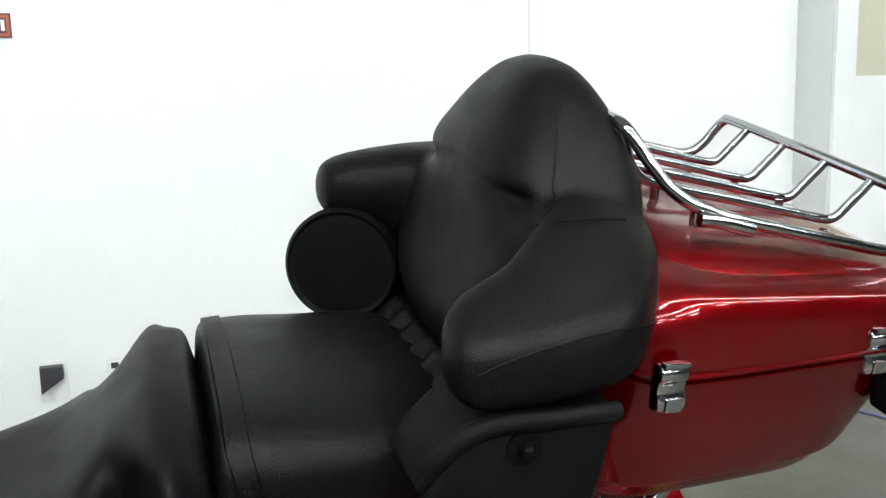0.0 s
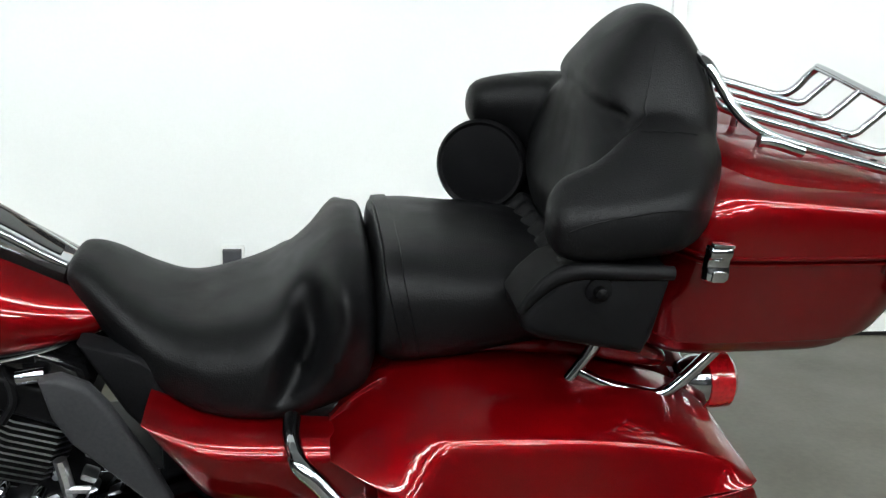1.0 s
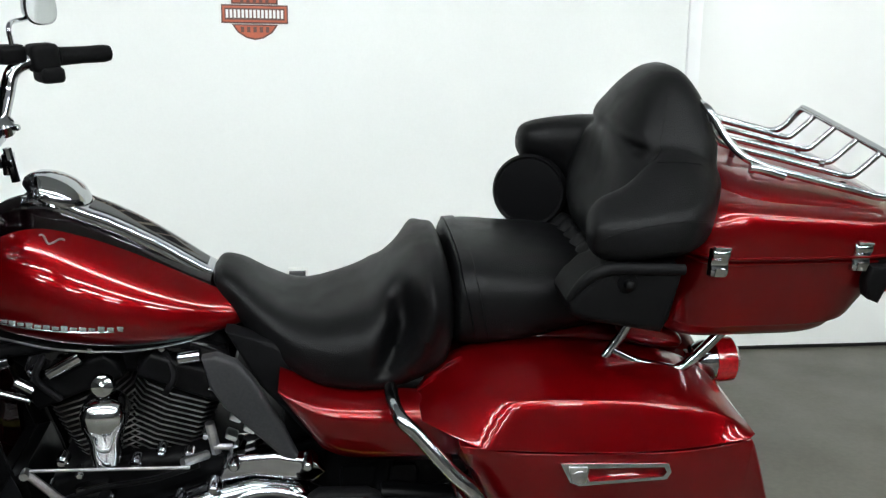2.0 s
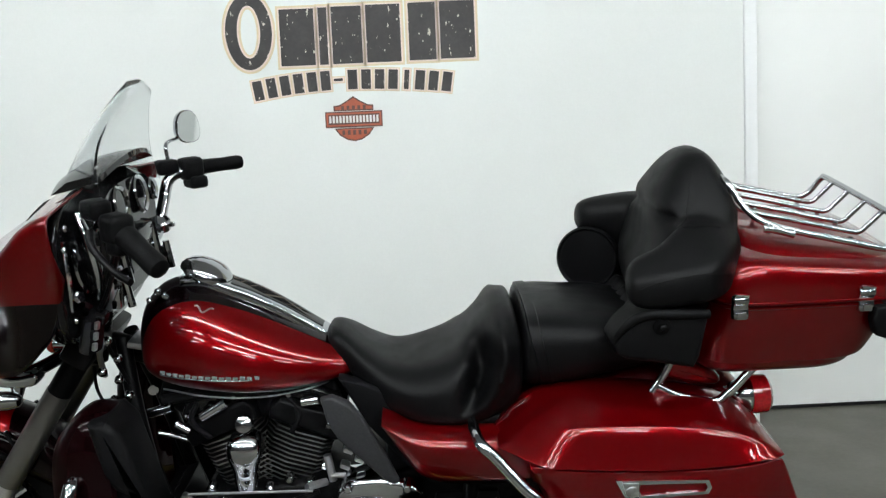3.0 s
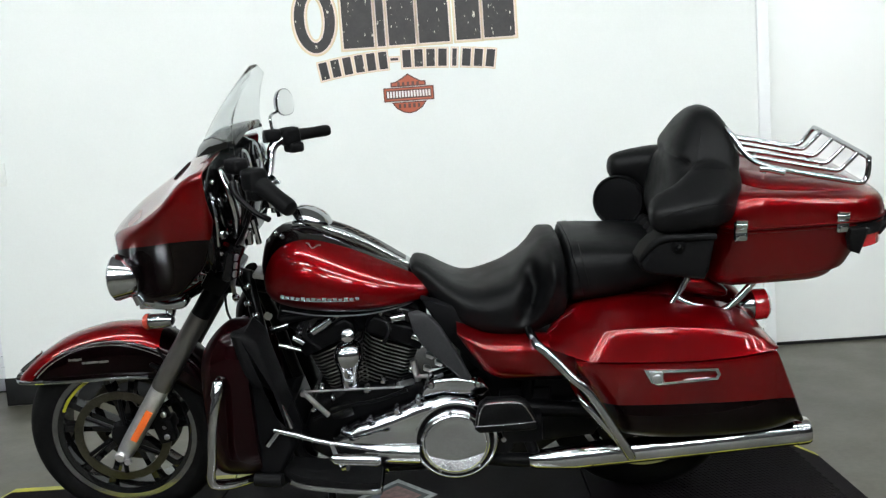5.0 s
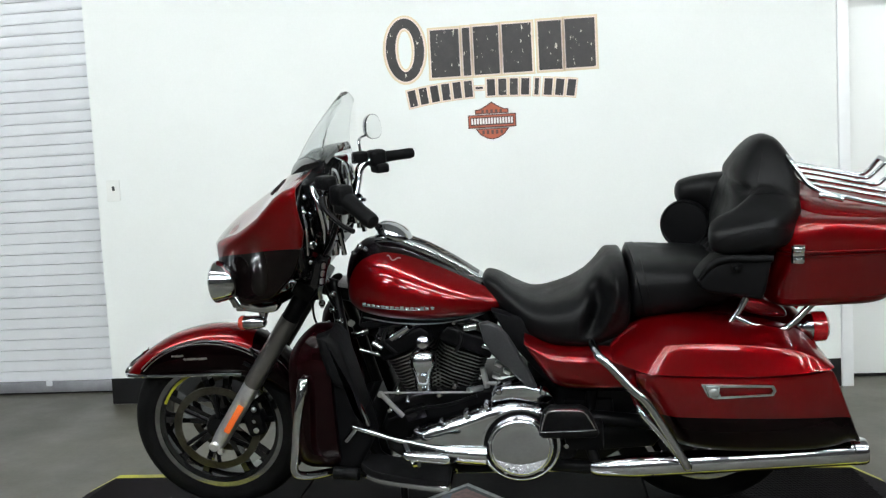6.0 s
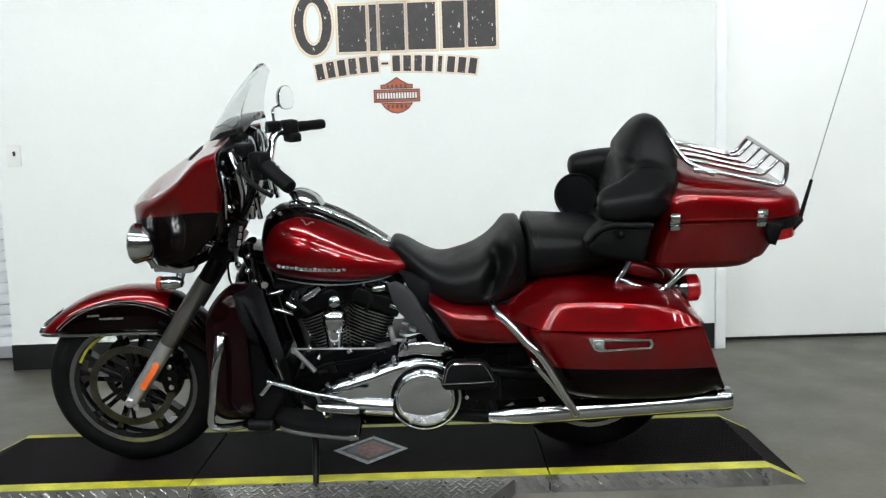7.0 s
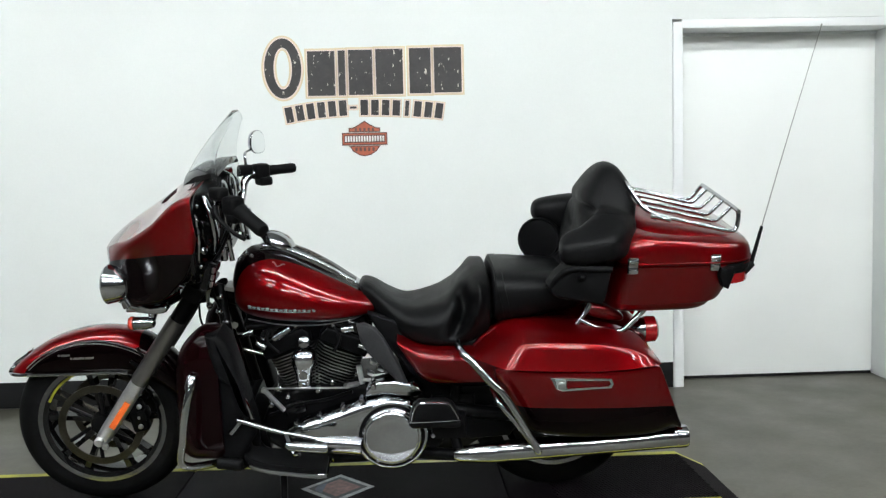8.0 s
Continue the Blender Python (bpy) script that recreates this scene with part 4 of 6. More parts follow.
# vent slit in the brow
bm = B()
prism(bm, [(-0.525, 1.108), (-0.49, 1.140), (-0.482, 1.150), (-0.515, 1.122)], -0.10, 0.10, 0.002)
part("vent_flap", bm, M_SATIN, fairing)

# windshield
rows = []
for k in range(25):
    v = -1 + 2 * k / 24
    row = []
    for i in range(13):
        h = i / 12
        x = -0.456 + 0.170 * h - 0.012 * math.sin(math.pi * h) + v * v * (0.014 + 0.132 * (1 - h) ** 1.4)
        z = 1.190 + 0.214 * h - 0.045 * v * v * (1 - h) - 0.020 * abs(v) ** 4 * h - 0.05 * max(0, abs(v) - 0.6) ** 1.5 * h
        row.append((x, v * (0.215 - 0.035 * h - 0.085 * h ** 4), z))
    rows.append(row)
bm = B()
grid(bm, rows)
ws = part("windshield", bm, M_SCREEN, bike, "clear curved windshield", angle=60)
thicken(ws, 0.004)
ws.visible_shadow = False

# handlebar, grips, levers, mirrors
HB = {-1: ((-0.340, -0.05, 0.990), (-0.325, -0.20, 1.005), (-0.315, -0.255, 1.075), (-0.290, -0.285, 1.140), (-0.240, -0.345, 1.132), (-0.142, -0.432, 1.070)),
      1: ((-0.340, 0.05, 0.990), (-0.330, 0.20, 1.000), (-0.322, 0.265, 1.070), (-0.305, 0.300, 1.132), (-0.240, 0.350, 1.150), (-0.143, 0.430, 1.149))}
bm = B()
tube(bm, list(HB[-1][::-1]) + list(HB[1]), 0.0155, 12)
bars = part("handlebar", bm, M_CHROME, bike, "chrome handlebar")
for s in (-1, 1):
    end, inn = np.array(HB[s][-1]), np.array(HB[s][-2])
    d = (end - inn) / np.linalg.norm(end - inn)
    bm = B()
    tube(bm, [end - d * 0.122, end - d * 0.118, end - d * 0.06, end - d * 0.012, end + d * 0.001, end + d * 0.006], [q * (1.2 if s < 0 else 1.0) for q in (0.014, 0.0205, 0.0185, 0.0195, 0.017, 0.008)], 16, curve=False)
    part("grip", bm, M_RUBBER, bars, "black rubber grip")
    bm = B()
    c = end - d * 0.150
    yaw = math.degrees(math.atan2(d[1], d[0]))
    box(bm, (0.062, 0.052, 0.060), c, (0, 0, yaw), bevel=0.016, seg=3)
    box(bm, (0.050, 0.060, 0.034), c + np.array((0.010, 0, -0.036)), (0, 0, yaw), bevel=0.012, seg=3)
    box(bm, (0.056, 0.046, 0.040), c - d * 0.055 + np.array((-0.012, 0, 0.010)), (0, 0, yaw), bevel=0.012, seg=3)
    part("switch_housing", bm, M_PLASTIC, bars, "black switch housing")
    bm = B()
    q = c + np.array((-0.055, 0.0, -0.005))
    tube(bm, [q, q + d * 0.05 + np.array((-0.02, 0, -0.008)), q + d * 0.12 + np.array((-0.018, 0, -0.014)), q + d * 0.165 + np.array((-0.010, 0, -0.010))], [0.010, 0.008, 0.007, 0.008], 8)
    part("lever", bm, M_SATIN, bars, "black hand lever")
    # mirror, on the far bar only
    if s < 0:
        continue
    m = (np.array((-0.277, 0.425, 1.254)) if s > 0 else np.array((-0.285, -0.405, 1.235)))
    bm = B()
    base = c - d * 0.06 + np.array((0, 0, 0.02))
    tube(bm, [base, base + np.array((-0.004, s * 0.008, 0.05)), m + np.array((-0.030, -0.004 * s, -0.030)), m + np.array((-0.016, 0, -0.012))], 0.0055, 10)
    stem = part("mirror", bm, M_CHROME, bars, "chrome stem mirror with a teardrop head")
    face = Vector((0.90, -0.43, -0.02)).normalized() if s > 0 else Vector((0.86, 0.50, 0.0)).normalized()
    u = Vector((0, 0, 1)).cross(face).normalized()
    up = face.cross(u)
    out = []
    for t in range(28):
        a = 2 * math.pi * t / 28
        cu, su = math.cos(a), math.sin(a)
        out.append((0.048 * math.copysign(abs(cu) ** 0.78, cu) * (1 - 0.16 * su), 0.045 * math.copysign(abs(su) ** 0.8, su) - 0.006 * cu))
    bm = B()
    c0 = Vector(m)
    loft(bm, [[c0 + u * a * k + up * b * k - face * dd for a, b in out] for k, dd in ((0.25, 0.030), (0.62, 0.026), (0.88, 0.016), (1.0, 0.004), (1.02, 0.0), (0.97, -0.001))])
    part("mirror_shell", bm, M_CHROME if s > 0 else M_GLOSS, stem)
    bm = B()
    loft(bm, [[c0 + u * a * k + up * b * k + face * dd for a, b in out] for k, dd in ((0.95, 0.0008), (0.94, 0.0022))])
    part("mirror_glass", bm, M_MIRROR, stem, "mirror glass")
bm = B()
tube(bm, [(-0.24, -0.33, 1.12), (-0.29, -0.30, 1.00), (-0.36, -0.20, 0.90), (-0.38, -0.10, 0.80), (-0.34, -0.08, 0.68)], 0.0055, 8)
tube(bm, [(-0.24, -0.35, 1.12), (-0.290, -0.30, 1.02), (-0.35, -0.16, 0.94), (-0.40, -0.06, 0.86)], 0.0045, 8)
tube(bm, [(-0.44, -0.05, 0.74), (-0.435, -0.06, 0.68), (-0.40, -0.08, 0.63), (-0.37, -0.09, 0.62)], 0.004, 8)
part("control_cable", bm, M_SATIN, bike, "black control cables")

# riser clamps and brake line unions on the bars, and the looms under them
for k, (x, y, z, r) in enumerate(((-0.322, -0.215, 1.022, 0.024), (-0.306, -0.268, 1.105, 0.021), (-0.322, 0.225, 1.022, 0.024))):
    bm = B()
    lathe(bm, [(r * 0.8, -0.016), (r, -0.012), (r, 0.012), (r * 0.8, 0.016)], (x, y, z), (0.1, -0.45, 0.9), 18)
    clamp = part("bar_clamp", bm, M_CHROME if k != 1 else M_SATIN, bars, "round bar clamp")
    bm = B()
    lathe(bm, [(0.007, 0.0), (0.007, 0.012), (0.004, 0.016)], (x + r * 0.9, y - 0.004, z), (1, -0.3, 0), 10)
    part("clamp_bolt", bm, M_CHROME, clamp)
for pts, r, material, name in (
        ([(-0.315, -0.250, 1.080), (-0.310, -0.235, 0.985), (-0.345, -0.170, 0.915), (-0.390, -0.110, 0.880)], 0.0075, M_SATCHROME, "brake_line"),
        ([(-0.290, -0.295, 1.120), (-0.292, -0.290, 1.040), (-0.322, -0.240, 0.960), (-0.375, -0.150, 0.905)], 0.0090, M_GLOSS, "wiring_loom"),
        ([(-0.355, -0.180, 0.960), (-0.345, -0.165, 0.915), (-0.368, -0.130, 0.865), (-0.410, -0.100, 0.840)], 0.0085, M_GLOSS, "wiring_loom"),
        ([(-0.365, -0.215, 0.880), (-0.362, -0.190, 0.850), (-0.385, -0.150, 0.800), (-0.390, -0.120, 0.740)], 0.0070, M_SATCHROME, "clutch_hose")):
    bm = B()
    tube(bm, pts, r, 10)
    part(name, bm, material, bars)
for x, y, z in ((-0.362, -0.155, 0.835), (-0.345, -0.150, 0.790), (-0.378, -0.165, 0.765), (-0.352, -0.140, 0.735), (-0.330, -0.150, 0.700), (-0.365, -0.150, 0.690)):
    bm = B()
    lathe(bm, [(0.010, -0.016), (0.011, 0.0), (0.008, 0.007), (0.004, 0.010)], (x, y, z), (0.3, -1, 0.15), 12)
    part("steering_head_bolt", bm, M_CHROME, bike, "chrome bolt")

# tank
TK = [(-0.315, 0.858, 0.745, 0.075), (-0.298, 0.895, 0.716, 0.118), (-0.255, 0.930, 0.692, 0.152), (-0.18, 0.936, 0.676, 0.178), (-0.1, 0.908, 0.669, 0.188), (-0.02, 0.869, 0.666, 0.180), (0.06, 0.825, 0.67, 0.154), (0.13, 0.786, 0.680, 0.118), (0.172, 0.766, 0.694, 0.095), (0.204, 0.743, 0.712, 0.060), (0.216, 0.733, 0.722, 0.030)]
bm = B()
loft(bm, [oval(x, t, b, w, 0.35, 2.05, 2.3, count=56) for x, t, b, w in spline(TK, 6)])
tank = part("fuel_tank", bm, M_TANK, bike, "teardrop red fuel tank with a dark top panel", angle=60)
bm = B()
CON = [(-0.215, 0.948, 0.046), (-0.16, 0.948, 0.052), (-0.10, 0.924, 0.053), (-0.053, 0.904, 0.051), (0.022, 0.862, 0.046), (0.092, 0.815, 0.039), (0.130, 0.790, 0.033)]
loft(bm, [oval(x, t, t - 0.055, w, 0.62, 6.0, 3, count=36) for x, t, w in spline(CON, 5)])
con = part("tank_console", bm, M_CHROME, tank, "bright chrome tank console")
bm = B()
loft(bm, [oval(x, t + 0.0022, t - 0.012, w * 0.66, 0.5, 5.0, 3, count=28) for x, t, w in spline(CON[2:], 5)[:-3]])
part("console_inlay", bm, M_GLOSS, con, "gloss black inlay of the console")
for s in (-1, 1):
    bm = B()
    tube(bm, [(x, s * (w + 0.004), t - 0.018) for x, t, w in CON], 0.0056, 8)
    part("console_trim", bm, M_CHROME, con, "chrome console trim")
    bm = B()
    bow = lambda k: s * (0.1885 - 1.5 * (-0.146 + 0.0155 * k) ** 2)
    tube(bm, [(-0.250 + 0.0155 * k, bow(k), 0.7485 - 0.0009 * k) for k in range(0, 16, 3)], 0.0016, 6)
    badge = part("tank_badge", bm, M_BADGE, tank, "slim chrome badge")
    for k in range(15):
        bm = B()
        box(bm, (0.0122, 0.003, (0.0115, 0.0075, 0.0095, 0.0070)[k % 4]), (-0.246 + 0.0155 * k, bow(k), 0.754 - 0.0009 * k), (0, 8, 0), bevel=0.0012)
        part("badge_bar", bm, M_BADGE, badge)
    seam("pinstripe", tank, [(-0.168, s * 0.117, 0.902), (-0.161, s * 0.116, 0.900), (-0.150, s * 0.126, 0.885), (-0.134, s * 0.114, 0.889), (-0.126, s * 0.113, 0.887)], 0.0021, M_SATCHROME, tank)
    bm = B()
    tube(bm, [(-0.26, s * 0.118, 0.700), (-0.15, s * 0.140, 0.684), (-0.02, s * 0.140, 0.678), (0.10, s * 0.110, 0.688), (0.16, s * 0.07, 0.706)], 0.0022, 6)
    part("tank_seam", bm, M_SATCHROME, tank)
bm = B()
lathe(bm, [(0.056, -0.006), (0.064, 0.002), (0.064, 0.010), (0.058, 0.020), (0.045, 0.031), (0.024, 0.038), (0.001, 0.040)], (-0.163, 0, 0.940), (0.42, 0, 0.9), 40)
part("fuel_cap", bm, M_CHROME, tank, "domed chrome fuel cap")
for x, y, z, r in ((-0.262, -0.062, 0.918, 0.009), (-0.240, -0.088, 0.915, 0.007), (-0.285, -0.055, 0.895, 0.008)):
    bm = B()
    lathe(bm, [(r, -0.004), (r, 0.006), (r * 0.6, 0.011)], (x, y, z), (-0.5, -0.5, 0.8), 14)
    part("tank_bolt", bm, M_CHROME, tank, "chrome bolt")
bm = B()
box(bm, (0.052, 0.09, 0.016), (-0.312, -0.06, 0.802), (0, 12, 0), bevel=0.005)
part("frame_bracket", bm, M_SATCHROME, tank, "grey bracket at the steering head")


# seat, pillion, backrest
def soft(name, rows, parent, label, wide=0.45, nt=2.6, nb=2.6, count=48, per=6, yc=0.0, material=None):
    bm = B()
    loft(bm, [oval(x, t, b, w, wide, nt, nb, yc, count) for x, t, b, w in spline(rows, per)])
    return part(name, bm, material or M_LEATHER, parent, label, angle=65)


SEAT = [(0.120, 0.782, 0.764, 0.036), (0.126, 0.800, 0.744, 0.062), (0.142, 0.806, 0.722, 0.080), (0.175, 0.793, 0.692, 0.102), (0.225, 0.758, 0.637, 0.134), (0.280, 0.730, 0.598, 0.166), (0.340, 0.731, 0.578, 0.194), (0.415, 0.758, 0.570, 0.208), (0.470, 0.809, 0.572, 0.209), (0.512, 0.846, 0.582, 0.207), (0.540, 0.855, 0.596, 0.204), (0.564, 0.850, 0.616, 0.196), (0.577, 0.810, 0.655, 0.172)]
rings = []
for x, t, b, w in spline(SEAT, 7):
    ring = oval(x, t, b, w, 0.50, 3.0, 2.7, count=64)
    out = []
    for p in ring:
        # a dished sitting surface with raised side bolsters that sweep up to the lumbar roll
        u = abs(p[1]) / max(w, 0.01)
        dish = 0.004 * math.exp(-((x - 0.36) / 0.085) ** 2) * (math.exp(-((u - 0.66) / 0.22) ** 2) - 0.25)
        # the lumbar roll: a hollow before it, a rounded lip that sweeps down and forward over the flank
        fold = 0.474 + 0.026 * u * u - 0.40 * max(0.0, 0.76 - p[2])
        reach = math.exp(-((u - 0.92) / 0.30) ** 2) * max(0.0, min(1.0, (p[2] - 0.615) / 0.10))
        lum = (-0.105 * math.exp(-((x - fold + 0.012) / 0.025) ** 2) + 0.046 * math.exp(-((x - fold - 0.034) / 0.019) ** 2)) * reach
        up = max(0.0, (p[2] - (b + t) / 2) / (t - b) * 2 + 0.75)
        f = min(1.0, up * 1.7)
        out.append((p[0], p[1] * (1 + 3.2 * lum * f), p[2] + (dish + (0.40 if lum < 0 else 0.12) * lum) * f))
    rings.append(out)
bm = B()
loft(bm, rings)
seat = part("seat", bm, M_LEATHER, bike, "dished black vinyl rider seat", angle=65)
PIL = [(0.577, 0.800, 0.684, 0.165), (0.583, 0.845, 0.669, 0.190), (0.598, 0.854, 0.659, 0.199), (0.640, 0.856, 0.658, 0.204), (0.710, 0.850, 0.666, 0.204), (0.780, 0.846, 0.684, 0.200), (0.850, 0.834, 0.699, 0.196), (0.900, 0.826, 0.714, 0.190)]
pil = soft("pillion_seat", PIL, bike, "padded black vinyl pillion seat", 0.55, 3.2, 2.6)
bm = B()
rings = []
for x, a in ((0.588, -0.006), (0.590, 0.0015), (0.613, 0.0030), (0.615, -0.002)):
    # the strap slants back as it runs down the flank
    rings.append([(px + 0.22 * max(0.0, 0.83 - pz), py, pz) for px, py, pz in oval(x, 0.8562 + a, 0.6580 - a, 0.2026 + a, 0.55, 3.2, 2.6, count=48)])
loft(bm, rings, caps=False)
part("seat_strap", bm, M_LEATHER, pil, "black seat strap")

# backrest hump, upright: sections across z
def upright(rows, count=40, n=2.5, taper=0.0):
    """Rings in plan: rows of z, front x, back x, half width, y centre."""
    rings = []
    for z, x0, x1, w, yc in spline(rows, 6):
        ring = []
        for k in range(count):
            a = 2 * math.pi * k / count
            c, s = math.cos(a), math.sin(a)
            ring.append(((x0 + x1) / 2 + (x1 - x0) / 2 * math.copysign(abs(c) ** (2 / n), c), yc + w * (1 - taper * (c + 1) / 2) * math.copysign(abs(s) ** (2 / n), s), z))
        rings.append(ring)
    return rings


# hump and arm wings are one upholstered piece
bm = B()
loft(bm, upright([(0.845, 0.868, 1.000, 0.225, 0), (0.90, 0.852, 1.035, 0.238, 0), (0.95, 0.852, 1.060, 0.238, 0), (1.00, 0.862, 1.076, 0.226, 0), (1.05, 0.878, 1.088, 0.198, 0), (1.085, 0.888, 1.086, 0.176, 0), (1.115, 0.900, 1.078, 0.152, 0), (1.145, 0.918, 1.062, 0.124, 0), (1.172, 0.940, 1.044, 0.094, 0), (1.191, 0.962, 1.026, 0.064, 0), (1.2005, 0.982, 1.006, 0.030, 0)], n=2.7))
WING = [(0.782, -0.300, 0.955, 0.012, 0.012, 0.0), (0.790, -0.298, 0.950, 0.034, 0.030, 0.010), (0.812, -0.293, 0.948, 0.046, 0.041, 0.018), (0.860, -0.286, 0.950, 0.056, 0.046, 0.026), (0.910, -0.268, 0.956, 0.074, 0.050, 0.040), (0.955, -0.246, 0.962, 0.090, 0.054, 0.050), (0.995, -0.215, 0.968, 0.086, 0.060, 0.046), (1.030, -0.175, 0.974, 0.078, 0.062, 0.036), (1.058, -0.135, 0.980, 0.066, 0.056, 0.020), (1.072, -0.11, 0.985, 0.040, 0.035, 0.0)]
rings = []
for x, yc, zc, w, hh, lift in spline(WING, 6):
    ring = []
    for k in range(36):
        a = 2 * math.pi * k / 36
        c, q = math.cos(a), math.sin(a)
        y = w * math.copysign(abs(c) ** (2 / 3.0), c)
        # the upper face climbs inwards to the hump
        z = hh * math.copysign(abs(q) ** (2 / 3.0), q) + lift * max(0.0, y / w + 0.6) * (1 if q > 0 else 0.1)
        ring.append((x, yc + y, zc + z))
    rings.append(ring)
loft(bm, rings)
# the arm beyond is shaped rounder and higher to fit the camera's view
FAR = [(0.771, 0.272, 0.984, 0.012, 0.012), (0.778, 0.270, 0.986, 0.036, 0.032), (0.800, 0.264, 0.990, 0.050, 0.043), (0.860, 0.252, 0.996, 0.062, 0.050), (0.930, 0.228, 1.000, 0.078, 0.055), (1.000, 0.190, 0.998, 0.080, 0.060), (1.060, 0.140, 0.985, 0.060, 0.050), (1.070, 0.120, 0.980, 0.030, 0.025)]
loft(bm, [[(x, yc + w * math.cos(a), zc + hh * (1.0 if math.sin(a) > 0 else 1.0 + 14.0 * min(0.09, max(0.0, x - 0.82))) * math.copysign(abs(math.sin(a)) ** 0.85, math.sin(a))) for a in (2 * math.pi * k / 32 for k in range(32))] for x, yc, zc, w, hh in spline(FAR, 6)])
bmesh.ops.recalc_face_normals(bm, faces=bm.faces)
bm = fused(bm, 0.0075, 7)
for v in bm.verts:
    # the crease below the head roll, deepest towards the sides, and the dished lumbar pad
    x, y, z = v.co
    if x < 0.975:
        u = min(1.0, abs(y) / 0.165)
        side_fade = max(0.0, 1 - max(0.0, abs(y) - 0.145) / 0.030)
        crease = 0.030 * (0.10 + 0.90 * u ** 3) * side_fade * math.exp(-((z - 1.080 + 0.022 * u) / 0.0105) ** 2)
        roll = -0.004 * side_fade * math.exp(-((z - 1.110 + 0.015 * u) / 0.020) ** 2)
        pad = 0.016 * math.exp(-(y / 0.14) ** 2) * math.exp(-((z - 0.985) / 0.055) ** 2)
        v.co.x += (crease + roll + pad) * max(0.0, min(1.0, (0.975 - x) / 0.05))
back = part("backrest", bm, M_LEATHER, bike, "tall padded black vinyl passenger backrest with curled arms", angle=80)
for pts, r in (([(0.905, -0.205, 1.032), (0.95, -0.212, 1.034), (1.00, -0.205, 1.036)], 0.0016),
               ([(0.800, -0.34, 0.955), (0.83, -0.345, 0.968), (0.88, -0.345, 0.980), (0.93, -0.34, 0.985), (0.98, -0.31, 0.975), (1.01, -0.28, 0.965)], 0.0013),
               ([(0.968, -0.118, 1.165), (0.950, -0.160, 1.12), (0.930, -0.195, 1.07), (0.922, -0.21, 1.035)], 0.0012)):
    seam("stitched_seam", back, pts, r, M_LEATHER, back)
for s in (-1, 1):
    # moulded speaker pod below each arm
    bm = B()
    prism(bm, [(0.952, 0.893), (0.83, 0.890), (0.83, 0.78), (0.922, 0.774)] if s > 0 else [(0.952, 0.893), (0.83, 0.897), (0.795, 0.886), (0.768, 0.860), (0.752, 0.834), (0.758, 0.812), (0.780, 0.800), (0.922, 0.774), (0.936, 0.800)], s * 0.330, s * 0.205, 0.014)
    pod = part("speaker_pod", bm, M_PLASTIC, bike, "dark grey moulded passenger speaker pod")
    if s > 0:
        continue
    bm = B()
    tube(bm, [(0.753, s * 0.318, 0.838), (0.769, s * 0.324, 0.866), (0.795, s * 0.327, 0.890), (0.83, s * 0.328, 0.899), (0.88, s * 0.328, 0.897), (0.952, s * 0.326, 0.894)], [0.006, 0.009, 0.011, 0.011, 0.011, 0.010], 10)
    part("pod_rim", bm, M_PLASTIC, pod)
    bm = B()
    lathe(bm, [(0.019, -0.004), (0.018, 0.002), (0.009, 0.004), (0.008, 0.014), (0.004, 0.017)], (0.852, s * 0.330, 0.872), (0, s, 0), 18)
    part("control_knob", bm, M_SATIN, pod, "small black control knob")
# speaker that shows beyond the pillion
ax = (-0.40, -0.91, 0.10)
c = (0.801, 0.225, 0.882)
bm = B()
lathe(bm, [(0.062, -0.07), (0.079, -0.04), (0.084, 0.0), (0.084, 0.016), (0.079, 0.024), (0.0735, 0.019)], c, ax, 44)
sp = part("speaker", bm, M_PLASTIC, bike, "round black speaker housing")
bm = B()
cc = Vector(c) + Vector(ax).normalized() * 0.016
lathe(bm, [(0.0735, -0.004), (0.071, 0.003), (0.040, 0.006), (0.001, 0.007)], cc, ax, 40)
part("speaker_grille", bm, M_SATIN, sp, "black speaker grille")
# soft gathered gusset between pillion and backrest
bm = B()
for k in range(6):
    y = -0.11 + 0.05 * k
    tube(bm, [(0.815, y, 0.800), (0.848, y * 0.98, 0.812), (0.872, y * 0.95, 0.848)], [0.018, 0.029, 0.022], 10)
bmesh.ops.recalc_face_normals(bm, faces=bm.faces)
part("gusset", fused(bm, 0.007, 9), M_LEATHER, back, "gathered black vinyl gusset", angle=80)


# top box
def plan(rows, count=72, n=3.4, per=5):
    return upright(rows, count, n, 0.12)


bm = B()
loft(bm, plan([(0.722, 0.990, 1.300, 0.225, 0), (0.727, 0.972, 1.320, 0.252, 0), (0.740, 0.966, 1.334, 0.270, 0), (0.757, 0.966, 1.346, 0.2785, 0), (0.762, 0.966, 1.366, 0.280, 0), (0.788, 0.966, 1.382, 0.284, 0), (0.812, 0.967, 1.396, 0.287, 0), (0.850, 0.970, 1.424, 0.292, 0), (0.878, 0.974, 1.452, 0.2935, 0), (0.892, 0.976, 1.456, 0.294, 0), (0.898, 0.977, 1.456, 0.294, 0)], n=5.0))
box_body = part("top_box", bm, M_RED, bike, "red lacquered luggage top box", angle=50)


def tilted(rings, z0, z1, slope):
    """Upper rings lean down towards the rear."""
    return [[(x, y, z + slope * max(0.0, min(1.0, (z - z0) / (z1 - z0))) * (x - 1.16)) for x, y, z in r] for r in rings]


